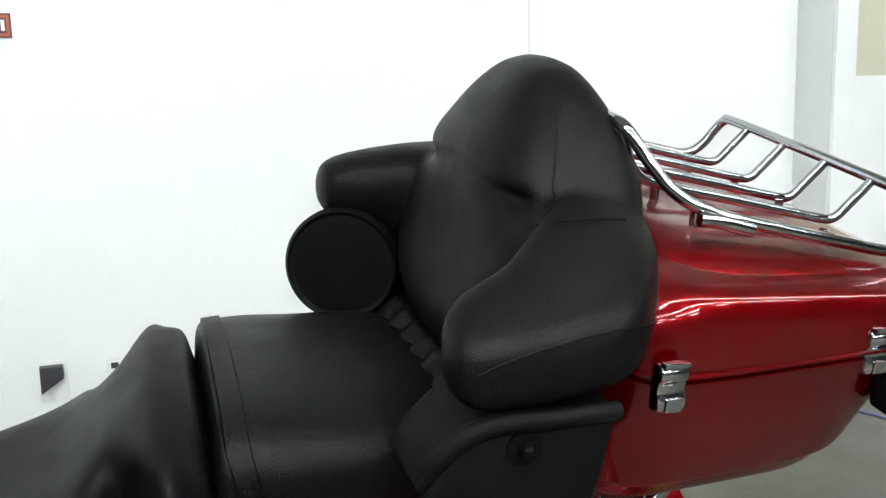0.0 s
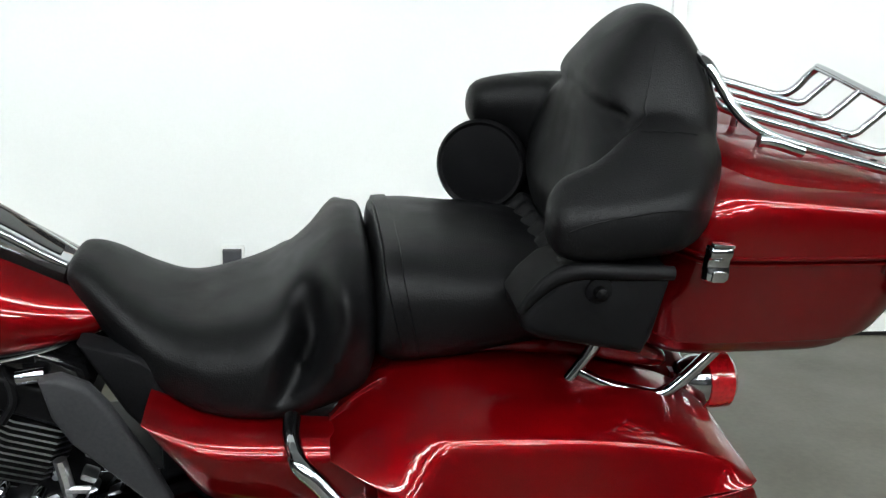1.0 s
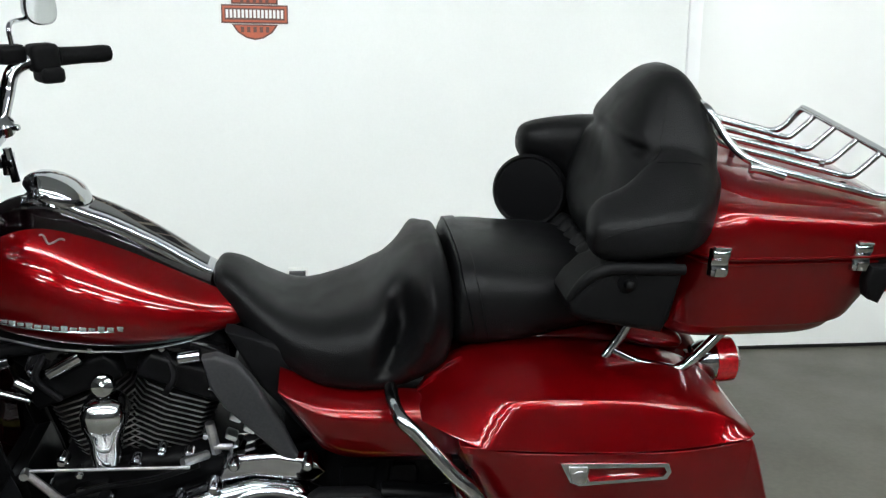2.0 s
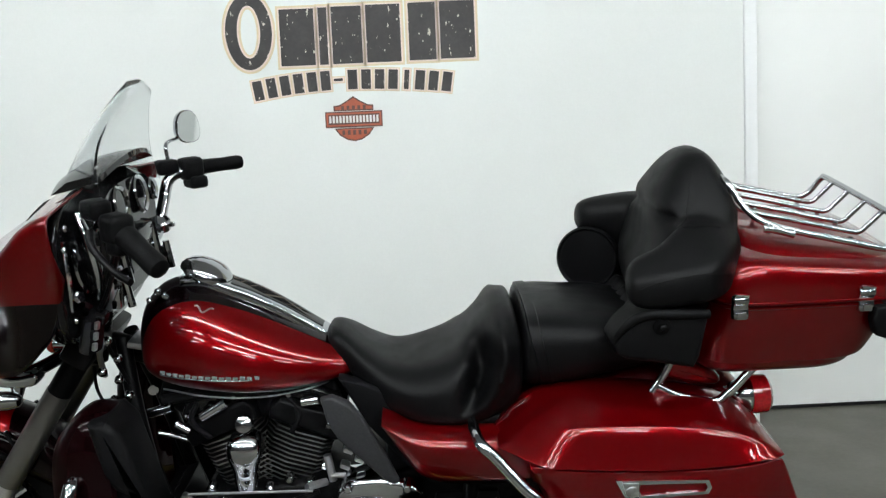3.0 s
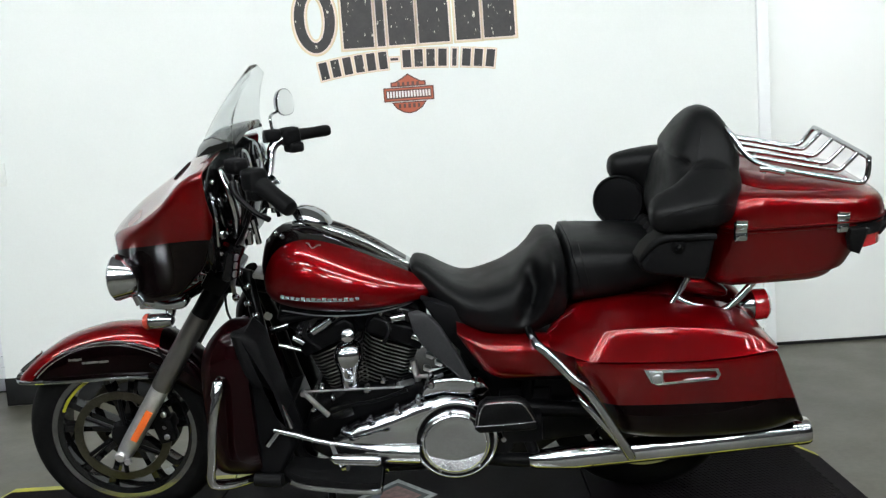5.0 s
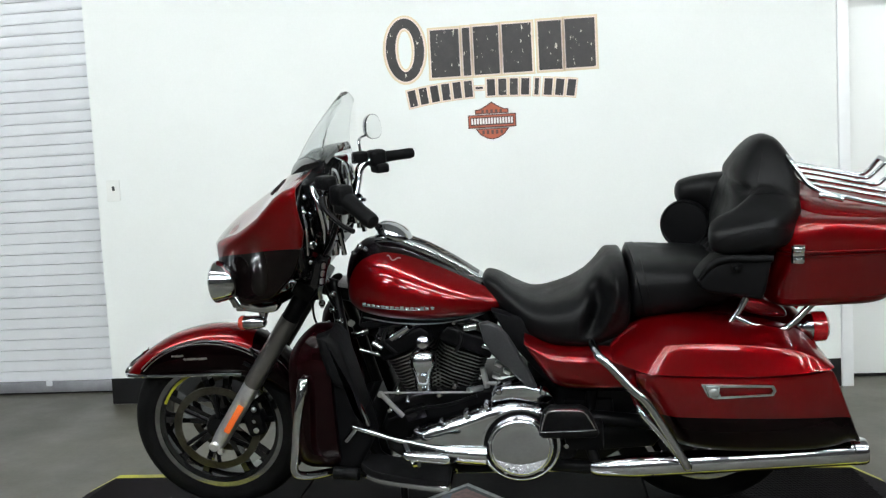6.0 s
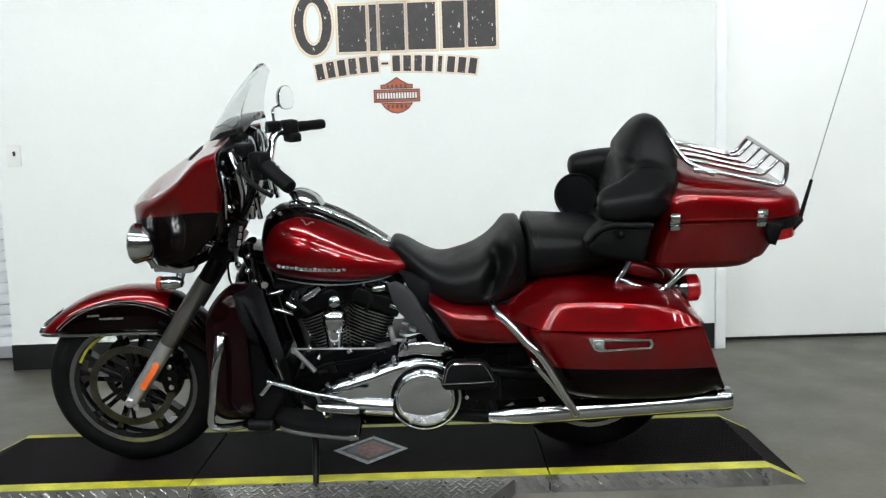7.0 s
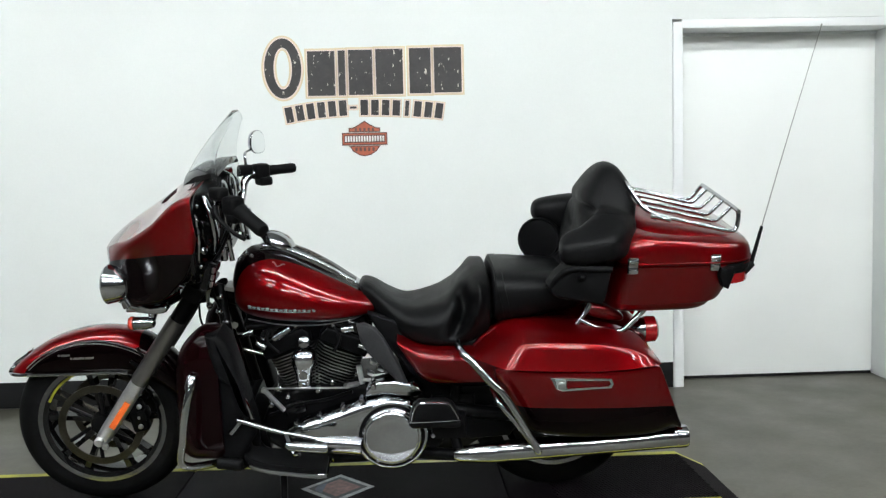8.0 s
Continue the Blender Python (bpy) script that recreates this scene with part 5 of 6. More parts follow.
bm = B()
loft(bm, tilted(plan([(0.900, 0.973, 1.462, 0.297, 0), (0.904, 0.972, 1.466, 0.300, 0), (0.930, 0.976, 1.465, 0.2975, 0), (0.955, 0.988, 1.460, 0.2920, 0), (0.970, 1.004, 1.453, 0.2860, 0), (0.979, 1.018, 1.446, 0.2790, 0), (0.985, 1.030, 1.437, 0.2660, 0), (0.989, 1.042, 1.423, 0.246, 0), (0.993, 1.054, 1.406, 0.220, 0)], n=5.0), 0.910, 0.985, -0.085))
lid = part("top_box_lid", bm, M_RED, box_body, "domed red lid", angle=50)
bm = B()
loft(bm, tilted(plan([(0.978, 1.044, 1.425, 0.250, 0), (0.990, 1.050, 1.418, 0.240, 0), (1.001, 1.058, 1.402, 0.220, 0), (1.010, 1.068, 1.380, 0.188, 0), (1.016, 1.080, 1.345, 0.148, 0), (1.019, 1.100, 1.310, 0.10, 0)], n=4.0), 0.950, 1.020, -0.14))
part("lid_crown", bm, M_RED, box_body, "raised red crown of the lid", angle=50)
bm = B()
for z, g in ((0.9055, 0.302), (0.8930, 0.2965)):
    ring = upright([(z, 0.971, 1.466, g, 0), (z + 0.001, 0.971, 1.466, g, 0)], 56, 5.0, 0.12)[0]
    tube(bm, ring + [ring[0]], 0.0032, 6, 1)
part("seam_bead", bm, M_RED, box_body)
for s in (-1, 1):
    for x, dx, y in ((1.028, 0.0, 0.291), (1.306, 0.0, 0.275)):
        # a hooked top, a waisted body and a curled lever
        bm = B()
        prof = [(0.000, 0.930), (0.010, 0.931), (0.016, 0.926), (0.017, 0.918), (0.013, 0.911), (0.012, 0.902), (0.016, 0.893), (0.017, 0.884), (0.012, 0.878), (0.000, 0.877)]
        prof = [tuple(p) for p in spline(prof, 3)]
        loft(bm, [[(x + dx, s * (y - 0.004 + o * k), 0.904 + (z - 0.904) * q) for o, z in prof] for dx, k, q in ((-0.0175, 0.55, 0.90), (-0.0165, 0.86, 0.97), (-0.013, 1.0, 1.0), (0.013, 1.0, 1.0), (0.0165, 0.86, 0.97), (0.0175, 0.55, 0.90))])
        lat = part("latch", bm, M_CHROME, box_body, "chrome luggage latch", angle=60)
        bm = B()
        box(bm, (0.020, 0.005, 0.016), (x, s * (y + 0.0135), 0.889), (0, 2, 0), bevel=0.0022)
        part("latch_lever", bm, M_CHROME, lat)
        bm = B()
        box(bm, (0.030, 0.012, 0.005), (x, s * (y + 0.008), 0.9335), (0, 2, 0), bevel=0.002)
        part("latch_hook", bm, M_CHROME, lat)
# wrap-round tail lamp and black band of the box
def band(z0, z1, out, x_from):
    lo = [p for p in upright([(z0, 0.970, 1.455 + out, 0.291 + out, 0), (z0 + 0.001, 0.970, 1.455 + out, 0.291 + out, 0)], 96, 5.0, 0.12)[0]]
    lo = [p for p in lo[48:] + lo[:48] if p[0] > x_from]
    return [[(x, y, z0), (x, y, z1), (x - 0.02, y * 0.93, z1), (x - 0.02, y * 0.93, z0)] for x, y, z in lo]
bm = B()
loft(bm, band(0.862, 0.896, 0.010, 1.33))
tb = part("lamp_surround", bm, M_PLASTIC, box_body, "black lamp surround")
bm = B()
loft(bm, band(0.826, 0.861, 0.006, 1.365))
part("tail_lamp", bm, M_LENS, tb, "red wrap-round tail lamp")
for s in (-1, 1):
    bm = B()
    prism(bm, [(1.318, 0.862), (1.330, 0.824), (1.352, 0.816), (1.366, 0.862), (1.370, 0.890), (1.324, 0.890)], s * 0.296, s * 0.262, 0.006)
    part("lamp_corner", bm, M_PLASTIC, tb, "black corner bracket")
# antenna
bm = B()
tube(bm, [(1.424, -0.225, 0.850), (1.440, -0.215, 0.860), (1.456, -0.205, 0.872)], 0.013, 12)
tube(bm, [(1.454, -0.205, 0.865), (1.487, -0.198, 0.998)], [0.0075, 0.0055], 10)
ant = part("antenna_base", bm, M_PLASTIC, bike, "black antenna base")
bm = B()
tube(bm, [(1.487, -0.198, 0.998), (1.550, -0.190, 1.256), (1.654, -0.170, 1.652)], [0.0022, 0.0019, 0.0013], 8)
tube(bm, [(1.6535, -0.170, 1.650), (1.6555, -0.1696, 1.658)], 0.003, 8)
part("antenna_whip", bm, M_WHIP, ant, "thin steel whip antenna")

# the box is turned back from the bike's lean to fit the camera's view
turn = radians(4.0)
box_body.rotation_euler.x = turn
box_body.location = (0, -0.29 + 0.29 * math.cos(turn) + 0.90 * math.sin(turn), 0.90 + 0.29 * math.sin(turn) - 0.90 * math.cos(turn) - 0.010)

# luggage rack
def mirrored(pts):
    return [(x, -y, z) for x, y, z in pts]


bm = B()
tube(bm, [(1.036, 0, 1.150), (1.036, -0.085, 1.150), (1.040, -0.125, 1.146), (1.060, -0.152, 1.112), (1.084, -0.178, 1.082), (1.122, -0.196, 1.064), (1.18, -0.205, 1.049), (1.30, -0.208, 1.020), (1.372, -0.206, 1.003), (1.393, -0.200, 1.010), (1.400, -0.196, 1.036), (1.401, -0.190, 1.060), (1.400, -0.175, 1.068), (1.400, 0, 1.070)], 0.0075, 10, 5)
tube(bm, mirrored([(1.036, 0, 1.150), (1.036, -0.085, 1.150), (1.040, -0.125, 1.146), (1.060, -0.152, 1.112), (1.084, -0.178, 1.082), (1.122, -0.196, 1.064), (1.18, -0.205, 1.049), (1.30, -0.208, 1.020), (1.345, -0.206, 1.012), (1.372, -0.204, 1.024), (1.392, -0.200, 1.052), (1.400, -0.192, 1.065), (1.400, -0.172, 1.070), (1.400, 0, 1.070)]), 0.0075, 10, 5)
rack = part("luggage_rack", bm, M_CHROME, bike, "polished chrome luggage rack over the top box")
for y in (-0.130, -0.044, 0.044, 0.130):
    bm = B()
    tube(bm, [(1.040, y * 0.9, 1.140), (1.052, y, 1.100), (1.085, y, 1.080), (1.20, y, 1.052), (1.315, y, 1.024), (1.348, y, 1.020), (1.368, y, 1.036), (1.399, y, 1.068)], 0.0062, 10, 5)
    part("rack_bar", bm, M_CHROME, rack)
for s in (-1, 1):
    for x, y, z0, z1 in ((1.13, 0.15, 0.988, 1.062), (1.32, 0.15, 0.955, 1.014), (1.13, 0.06, 0.994, 1.066), (1.33, 0.05, 0.960, 1.018)):
        bm = B()
        tube(bm, [(x, s * y, z0), (x, s * y, z0 + 0.006), (x, s * y, z0 + 0.010), (x, s * y, z1)], [0.012, 0.011, 0.006, 0.006], 10, curve=False)
        part("rack_post", bm, M_CHROME, rack)
bm = B()
tube(bm, [(1.10, -0.202, 1.060), (1.122, -0.206, 1.058), (1.165, -0.208, 1.046)], 0.0086, 12)
part("rack_joint", bm, M_CHROME, rack)

# the rack is tilted against the bike's lean to fit the camera's view
turn = radians(4.4)
rack.rotation_euler.x = turn
rack.location = (0.006, -0.205 + 0.205 * math.cos(turn) + 1.05 * math.sin(turn), 1.05 + 0.205 * math.sin(turn) - 1.05 * math.cos(turn) - 0.018)

# support rails of the box
for s in (-1, 1):
    bm = B()
    tube(bm, [(0.905, s * 0.215, 0.750), (0.885, s * 0.218, 0.712), (0.858, s * 0.220, 0.672)], 0.0095, 10)
    tube(bm, [(0.872, s * 0.222, 0.692), (0.92, s * 0.222, 0.668), (0.97, s * 0.222, 0.655), (1.01, s * 0.222, 0.650), (1.05, s * 0.220, 0.682), (1.10, s * 0.215, 0.735)], 0.0105, 10)
    tube(bm, [(0.885, s * 0.225, 0.668), (0.905, s * 0.23, 0.640)], 0.008, 8)
    part("box_support", bm, M_CHROME, bike, "chrome top box support rail")

# rear fender
RF = [(0.50, 0.600, 0.10, 0.56), (0.56, 0.645, 0.105, 0.56), (0.65, 0.690, 0.108, 0.56), (0.78, 0.718, 0.110, 0.55), (0.92, 0.722, 0.110, 0.55), (1.02, 0.700, 0.110, 0.52), (1.09, 0.655, 0.108, 0.48), (1.14, 0.585, 0.106, 0.42), (1.17, 0.490, 0.104, 0.34)]
bm = B()
grid(bm, crown_sheet(RF, 0.1, 0.5))
rf = part("rear_fender", bm, M_RED, bike, "red rear fender")
thicken(rf, 0.004)
for s in (-1, 1):
    bm = B()
    lathe(bm, [(0.016, -0.05), (0.030, -0.042), (0.040, -0.02), (0.042, 0.0), (0.040, 0.006)], (1.096, s * 0.20, 0.638), (1, 0, 0.02), 28)
    rt = part("rear_indicator", bm, M_CHROME, bike, "chrome rear indicator housing")
    rt.location = (0.010, -s * 0.045, -0.004)
    bm = B()
    lathe(bm, [(0.044, 0.0), (0.046, 0.012), (0.045, 0.038), (0.036, 0.046), (0.001, 0.050)], (1.096, s * 0.20, 0.638), (1, 0, 0.02), 28)
    part("lens", bm, M_LENS, rt, "red lens")
    bm = B()
    tube(bm, [(1.085, s * 0.19, 0.625), (1.065, s * 0.15, 0.600), (1.08, s * 0.09, 0.585)], [0.013, 0.012, 0.014], 10)
    prism(bm, [(1.040, 0.655), (1.060, 0.655), (1.085, 0.580), (1.070, 0.570)], s * 0.205, s * 0.185, 0.004)
    part("indicator_bar", bm, M_CHROME, rt, "chrome indicator bracket")
    bm = B()
    prism(bm, [(0.90, 0.725), (0.93, 0.735), (1.00, 0.715), (1.03, 0.690), (1.02, 0.672), (0.96, 0.680), (0.91, 0.695)], s * 0.185, s * 0.10, 0.014, smooth=3)
    part("fender_shoulder", bm, M_RED, rf)


# saddlebags
def bag_section(x, pts, s):
    return [(x, s * y, z) for y, z in pts]


def saddlebag(s):
    rows = [(0.566, 0.607, 0.560, 0.395), (0.590, 0.608, 0.520, 0.405), (0.620, 0.606, 0.465, 0.412), (0.655, 0.603, 0.412, 0.418), (0.690, 0.601, 0.372, 0.421), (0.80, 0.597, 0.352, 0.424), (0.95, 0.594, 0.345, 0.422), (1.05, 0.600, 0.345, 0.416), (1.088, 0.606, 0.347, 0.412), (1.104, 0.592, 0.348, 0.409), (1.140, 0.500, 0.352, 0.400), (1.170, 0.420, 0.358, 0.390), (1.184, 0.388, 0.364, 0.382)]
    bm = B()
    rings = []
    for x, t, b, o in spline(rows, 4):
        h = t - b
        c = min(0.03, h * 0.3)
        rings.append(bag_section(x, [(0.185, b + c), (0.195, b + c * 0.3), (0.22, b), (o - 0.075, b), (o - 0.05, b + c * 0.25), (o - 0.030, b + c), (o - 0.012, b + h * 0.45), (o, t - 0.012 * (h > 0.05)), (o - 0.004, t), (0.185, t)], s))
    loft(bm, rings)
    bag = part("saddlebag", bm, M_BAG, bike, "red saddlebag with a dark lower half", angle=35)
    ease(bag, 0.004)
    # lid: a flat flank panel below a crease, with a slanting front edge
    rows = [(0.505, 0.640, 0.632, 0.618, 0.405), (0.525, 0.664, 0.644, 0.616, 0.408), (0.560, 0.694, 0.662, 0.612, 0.411), (0.600, 0.715, 0.677, 0.610, 0.414), (0.650, 0.726, 0.687, 0.608, 0.417), (0.75, 0.730, 0.690, 0.604, 0.424), (0.87, 0.718, 0.684, 0.600, 0.425), (0.98, 0.698, 0.668, 0.602, 0.421), (1.05, 0.672, 0.645, 0.607, 0.416), (1.085, 0.645, 0.625, 0.610, 0.412), (1.102, 0.622, 0.617, 0.611, 0.400)]
    bm = B()
    rings = []
    for x, t, c, b, o in spline(rows, 8):
        i = 0.182

        def flank(f, inset):
            return max(i + 0.06 + 0.03 * (1 - f), o - inset - 0.85 * max(0.0, 0.603 + 0.056 * f - x))
        pts = [(i, b), (i + 0.002, (t + b) / 2), (i + 0.018, t - 0.006), (i + 0.04, t), (flank(1, 0.150), t - (t - c) * 0.06), (flank(1, 0.100), t - (t - c) * 0.32), (flank(1, 0.056), c + (t - c) * 0.30), (flank(1, 0.031), c + (t - c) * 0.05), (flank(1, 0.028), c)]
        pts += [(flank(f, 0.028 * f - 0.002), b + 0.004 + (c - b - 0.004) * f) for f in (0.96, 0.75, 0.5, 0.25, 0.04)]
        pts += [(flank(0, -0.003), b + 0.002), (flank(0, 0.004), b)]
        rings.append(bag_section(x, pts, s))
    loft(bm, rings)
    bl = part("saddlebag_lid", bm, M_RED, bag, "creased red saddlebag lid", angle=52)
    ease(bl, 0.003, 2)
    bm = B()
    y = s * 0.4265
    o = [(0.738, 0.586), (0.934, 0.578), (0.941, 0.560), (0.934, 0.546), (0.775, 0.540), (0.757, 0.548)]
    inn = [(0.790, 0.575), (0.927, 0.571), (0.932, 0.561), (0.927, 0.552), (0.793, 0.548), (0.788, 0.560)]
    for a, b in zip(range(6), list(range(1, 6)) + [0]):
        loft(bm, [[(q[0], s * d, q[1]) for q, d in ((p, 0.419), (p, 0.431), (r, 0.431), (r, 0.419))] for p, r in ((o[a], inn[a]), (o[b], inn[b]))])
    hd = part("bag_handle", bm, M_CHROME, bag, "chrome bag release handle")
    bm = B()
    lathe(bm, [(0.013, 0.0), (0.013, 0.004), (0.009, 0.007)], (0.772, s * 0.431, 0.560), (0, s, 0), 20)
    prism(bm, [(0.752, 0.581), (0.786, 0.579), (0.786, 0.548), (0.762, 0.548)], s * 0.434, s * 0.428, 0.002)
    part("lock", bm, M_SATCHROME, hd, "round lock")
    seat_at(bag, 1.021, -0.0062, 0.064, -0.051, s)
    return bag


saddlebag(-1)
saddlebag(1)
for s in (-1, 1):
    # chrome guard hoop
    bm = B()
    tube(bm, [(0.452, s * 0.280, 0.664), (0.452, s * 0.340, 0.670), (0.463, s * 0.390, 0.662), (0.490, s * 0.405, 0.640), (0.548, s * 0.428, 0.577), (0.590, s * 0.435, 0.536), (0.645, s * 0.435, 0.442), (0.696, s * 0.430, 0.345), (0.700, s * 0.40, 0.328), (0.690, s * 0.32, 0.320)], 0.0128, 14)
    tube(bm, [(0.690, s * 0.425, 0.350), (0.640, s * 0.425, 0.420), (0.578, s * 0.425, 0.500), (0.562, s * 0.36, 0.515), (0.56, s * 0.28, 0.52)], 0.0095, 10)
    seat_at(part("bag_guard", bm, M_CHROME, bike, "chrome saddlebag guard"), 1.021, -0.0062, 0.064, -0.051, s)
    # muffler
    bm = B()
    tube(bm, [(0.44, s * 0.285, 0.262), (0.455, s * 0.29, 0.263), (0.50, s * 0.298, 0.268), (0.56, s * 0.30, 0.272), (0.90, s * 0.30, 0.289), (1.185, s * 0.30, 0.304), (1.212, s * 0.30, 0.306)], [0.022, 0.027, 0.031, 0.0365, 0.0375, 0.0380, 0.0365], 24, curve=False)
    mf = part("muffler", bm, M_CHROME, bike, "long chrome muffler")
    bm = B()
    lathe(bm, [(0.0355, -0.035), (0.0395, -0.030), (0.0395, 0.0), (0.036, 0.008), (0.026, 0.008), (0.024, -0.02)], (1.222, s * 0.30, 0.3065), (1, 0, 0.05), 24)
    part("muffler_tip", bm, M_CHROME, mf, "chrome muffler tip")
    bm = B()
    tube(bm, [(0.05, s * 0.16, 0.24), (0.28, s * 0.22, 0.245), (0.40, s * 0.27, 0.256), (0.452, s * 0.288, 0.262)], 0.021, 16)
    part("exhaust_pipe", bm, M_SATIN, mf, "dark exhaust pipe")
    seat_at(mf, 1.0167, -0.005, 0.051, -0.038, s)
    # side cover
    bm = B()
    rings = []
    for x, t, b in spline([(0.250, 0.642, 0.628), (0.276, 0.630, 0.581), (0.305, 0.618, 0.535), (0.332, 0.610, 0.497), (0.385, 0.603, 0.474), (0.493, 0.598, 0.463), (0.640, 0.594, 0.460)], 5):
        h = t - b
        rings.append([(x, s * y, z) for y, z in ((0.150, t), (0.205, t), (0.232, t - 0.10 * h), (0.2445, t - 0.20 * h), (0.2455, t - 0.26 * h), (0.243, t - 0.45 * h), (0.238, t - 0.70 * h), (0.226, t - 0.92 * h), (0.205, b), (0.150, b))])
    loft(bm, rings)
    part("side_cover", bm, M_COVER, bike, "red side cover with a dark lower edge", angle=50)
    # grey heat deflector under the seat nose
    bm = B()
    prism(bm, [(0.115, 0.697), (0.142, 0.703), (0.178, 0.686), (0.204, 0.652), (0.258, 0.548), (0.290, 0.469), (0.266, 0.474), (0.212, 0.532), (0.150, 0.597), (0.127, 0.640)], s * 0.226, s * 0.196, 0.009)
    part("heat_deflector", bm, M_GREY, bike, "dark grey mid-frame heat deflector")
    bm = B()
    prism(bm, [(0.150, 0.715), (0.24, 0.690), (0.300, 0.640), (0.345, 0.530), (0.400, 0.470), (0.330, 0.455), (0.290, 0.500), (0.21, 0.60)], s * 0.150, s * 0.10, 0.01)
    part("frame_cover", bm, M_INNER, bike, "black frame cover")

# frame and dark middle
bm = B()
tube(bm, [(-0.41, 0, 0.78), (-0.30, 0, 0.745), (-0.10, 0, 0.70), (0.30, 0, 0.66), (0.60, 0, 0.60)], 0.030, 12)
for s in (-1, 1):
    tube(bm, [(-0.37, s * 0.03, 0.80), (-0.33, s * 0.10, 0.60), (-0.27, s * 0.13, 0.34), (-0.20, s * 0.13, 0.20), (0.25, s * 0.13, 0.19), (0.42, s * 0.14, 0.30), (0.47, s * 0.14, 0.60)], 0.019, 12)
    tube(bm, [(0.46, s * 0.15, 0.60), (0.70, s * 0.17, 0.62), (1.0, s * 0.17, 0.60)], 0.018, 10)
    tube(bm, [(0.44, s * 0.16, 0.36), (0.812, s * 0.15, 0.31)], 0.024, 12)
part("chassis", bm, M_SATIN, bike, "black tubular frame")
bm = B()
box(bm, (0.30, 0.24, 0.24), (0.40, 0, 0.44), bevel=0.02)
box(bm, (0.16, 0.30, 0.10), (0.44, 0, 0.365), bevel=0.02)
# side plates added to block the light that shows through behind the engine
for s in (-1, 1):
    prism(bm, [(0.330, 0.190), (0.325, 0.56), (0.50, 0.60), (0.74, 0.60), (0.735, 0.40), (0.66, 0.330), (0.56, 0.245), (0.45, 0.180)], s * 0.135, s * 0.112, 0.01)
part("battery_box", bm, M_SATIN, bike, "black battery and oil box with filler side plates")
# finned regulator between the down tubes
bm = B()
box(bm, (0.035, 0.21, 0.20), (-0.250, 0, 0.300), (0, -14, 0), bevel=0.006)
reg = part("regulator", bm, M_SATIN, bike, "black finned voltage regulator")
for k in range(9):
    bm = B()
    box(bm, (0.026, 0.20, 0.008), (-0.276 + 0.0056 * (k - 4), 0, 0.306 - 0.021 * (k - 4)), (0, -14, 0))
    part("cooling_fin", bm, M_SATIN, reg)
bm = B()
tube(bm, [(0.42, -0.20, 0.34), (0.455, -0.235, 0.24), (0.47, -0.24, 0.235)], 0.018, 10)
box(bm, (0.12, 0.05, 0.09), (0.42, -0.22, 0.33), bevel=0.012)
part("board_bracket", bm, M_SATIN, bike, "black passenger board bracket")

# dark mass added over the rockers to close the light gap under the tank
bm = B()
prism(bm, [(-0.27, 0.715), (0.13, 0.705), (0.15, 0.655), (0.09, 0.60), (-0.22, 0.60), (-0.29, 0.66)], -0.085, 0.085, 0.02)
tube(bm, [(-0.27, -0.10, 0.665), (-0.10, -0.11, 0.685), (0.08, -0.10, 0.675)], 0.013, 10)
tube(bm, [(-0.19, -0.105, 0.655), (-0.20, -0.13, 0.62), (-0.16, -0.13, 0.575)], 0.007, 8)
tube(bm, [(0.03, -0.105, 0.66), (0.05, -0.13, 0.62), (0.03, -0.13, 0.58)], 0.007, 8)
part("gap_mass", bm, M_INNER, bike, "black filler mass and leads under the tank")

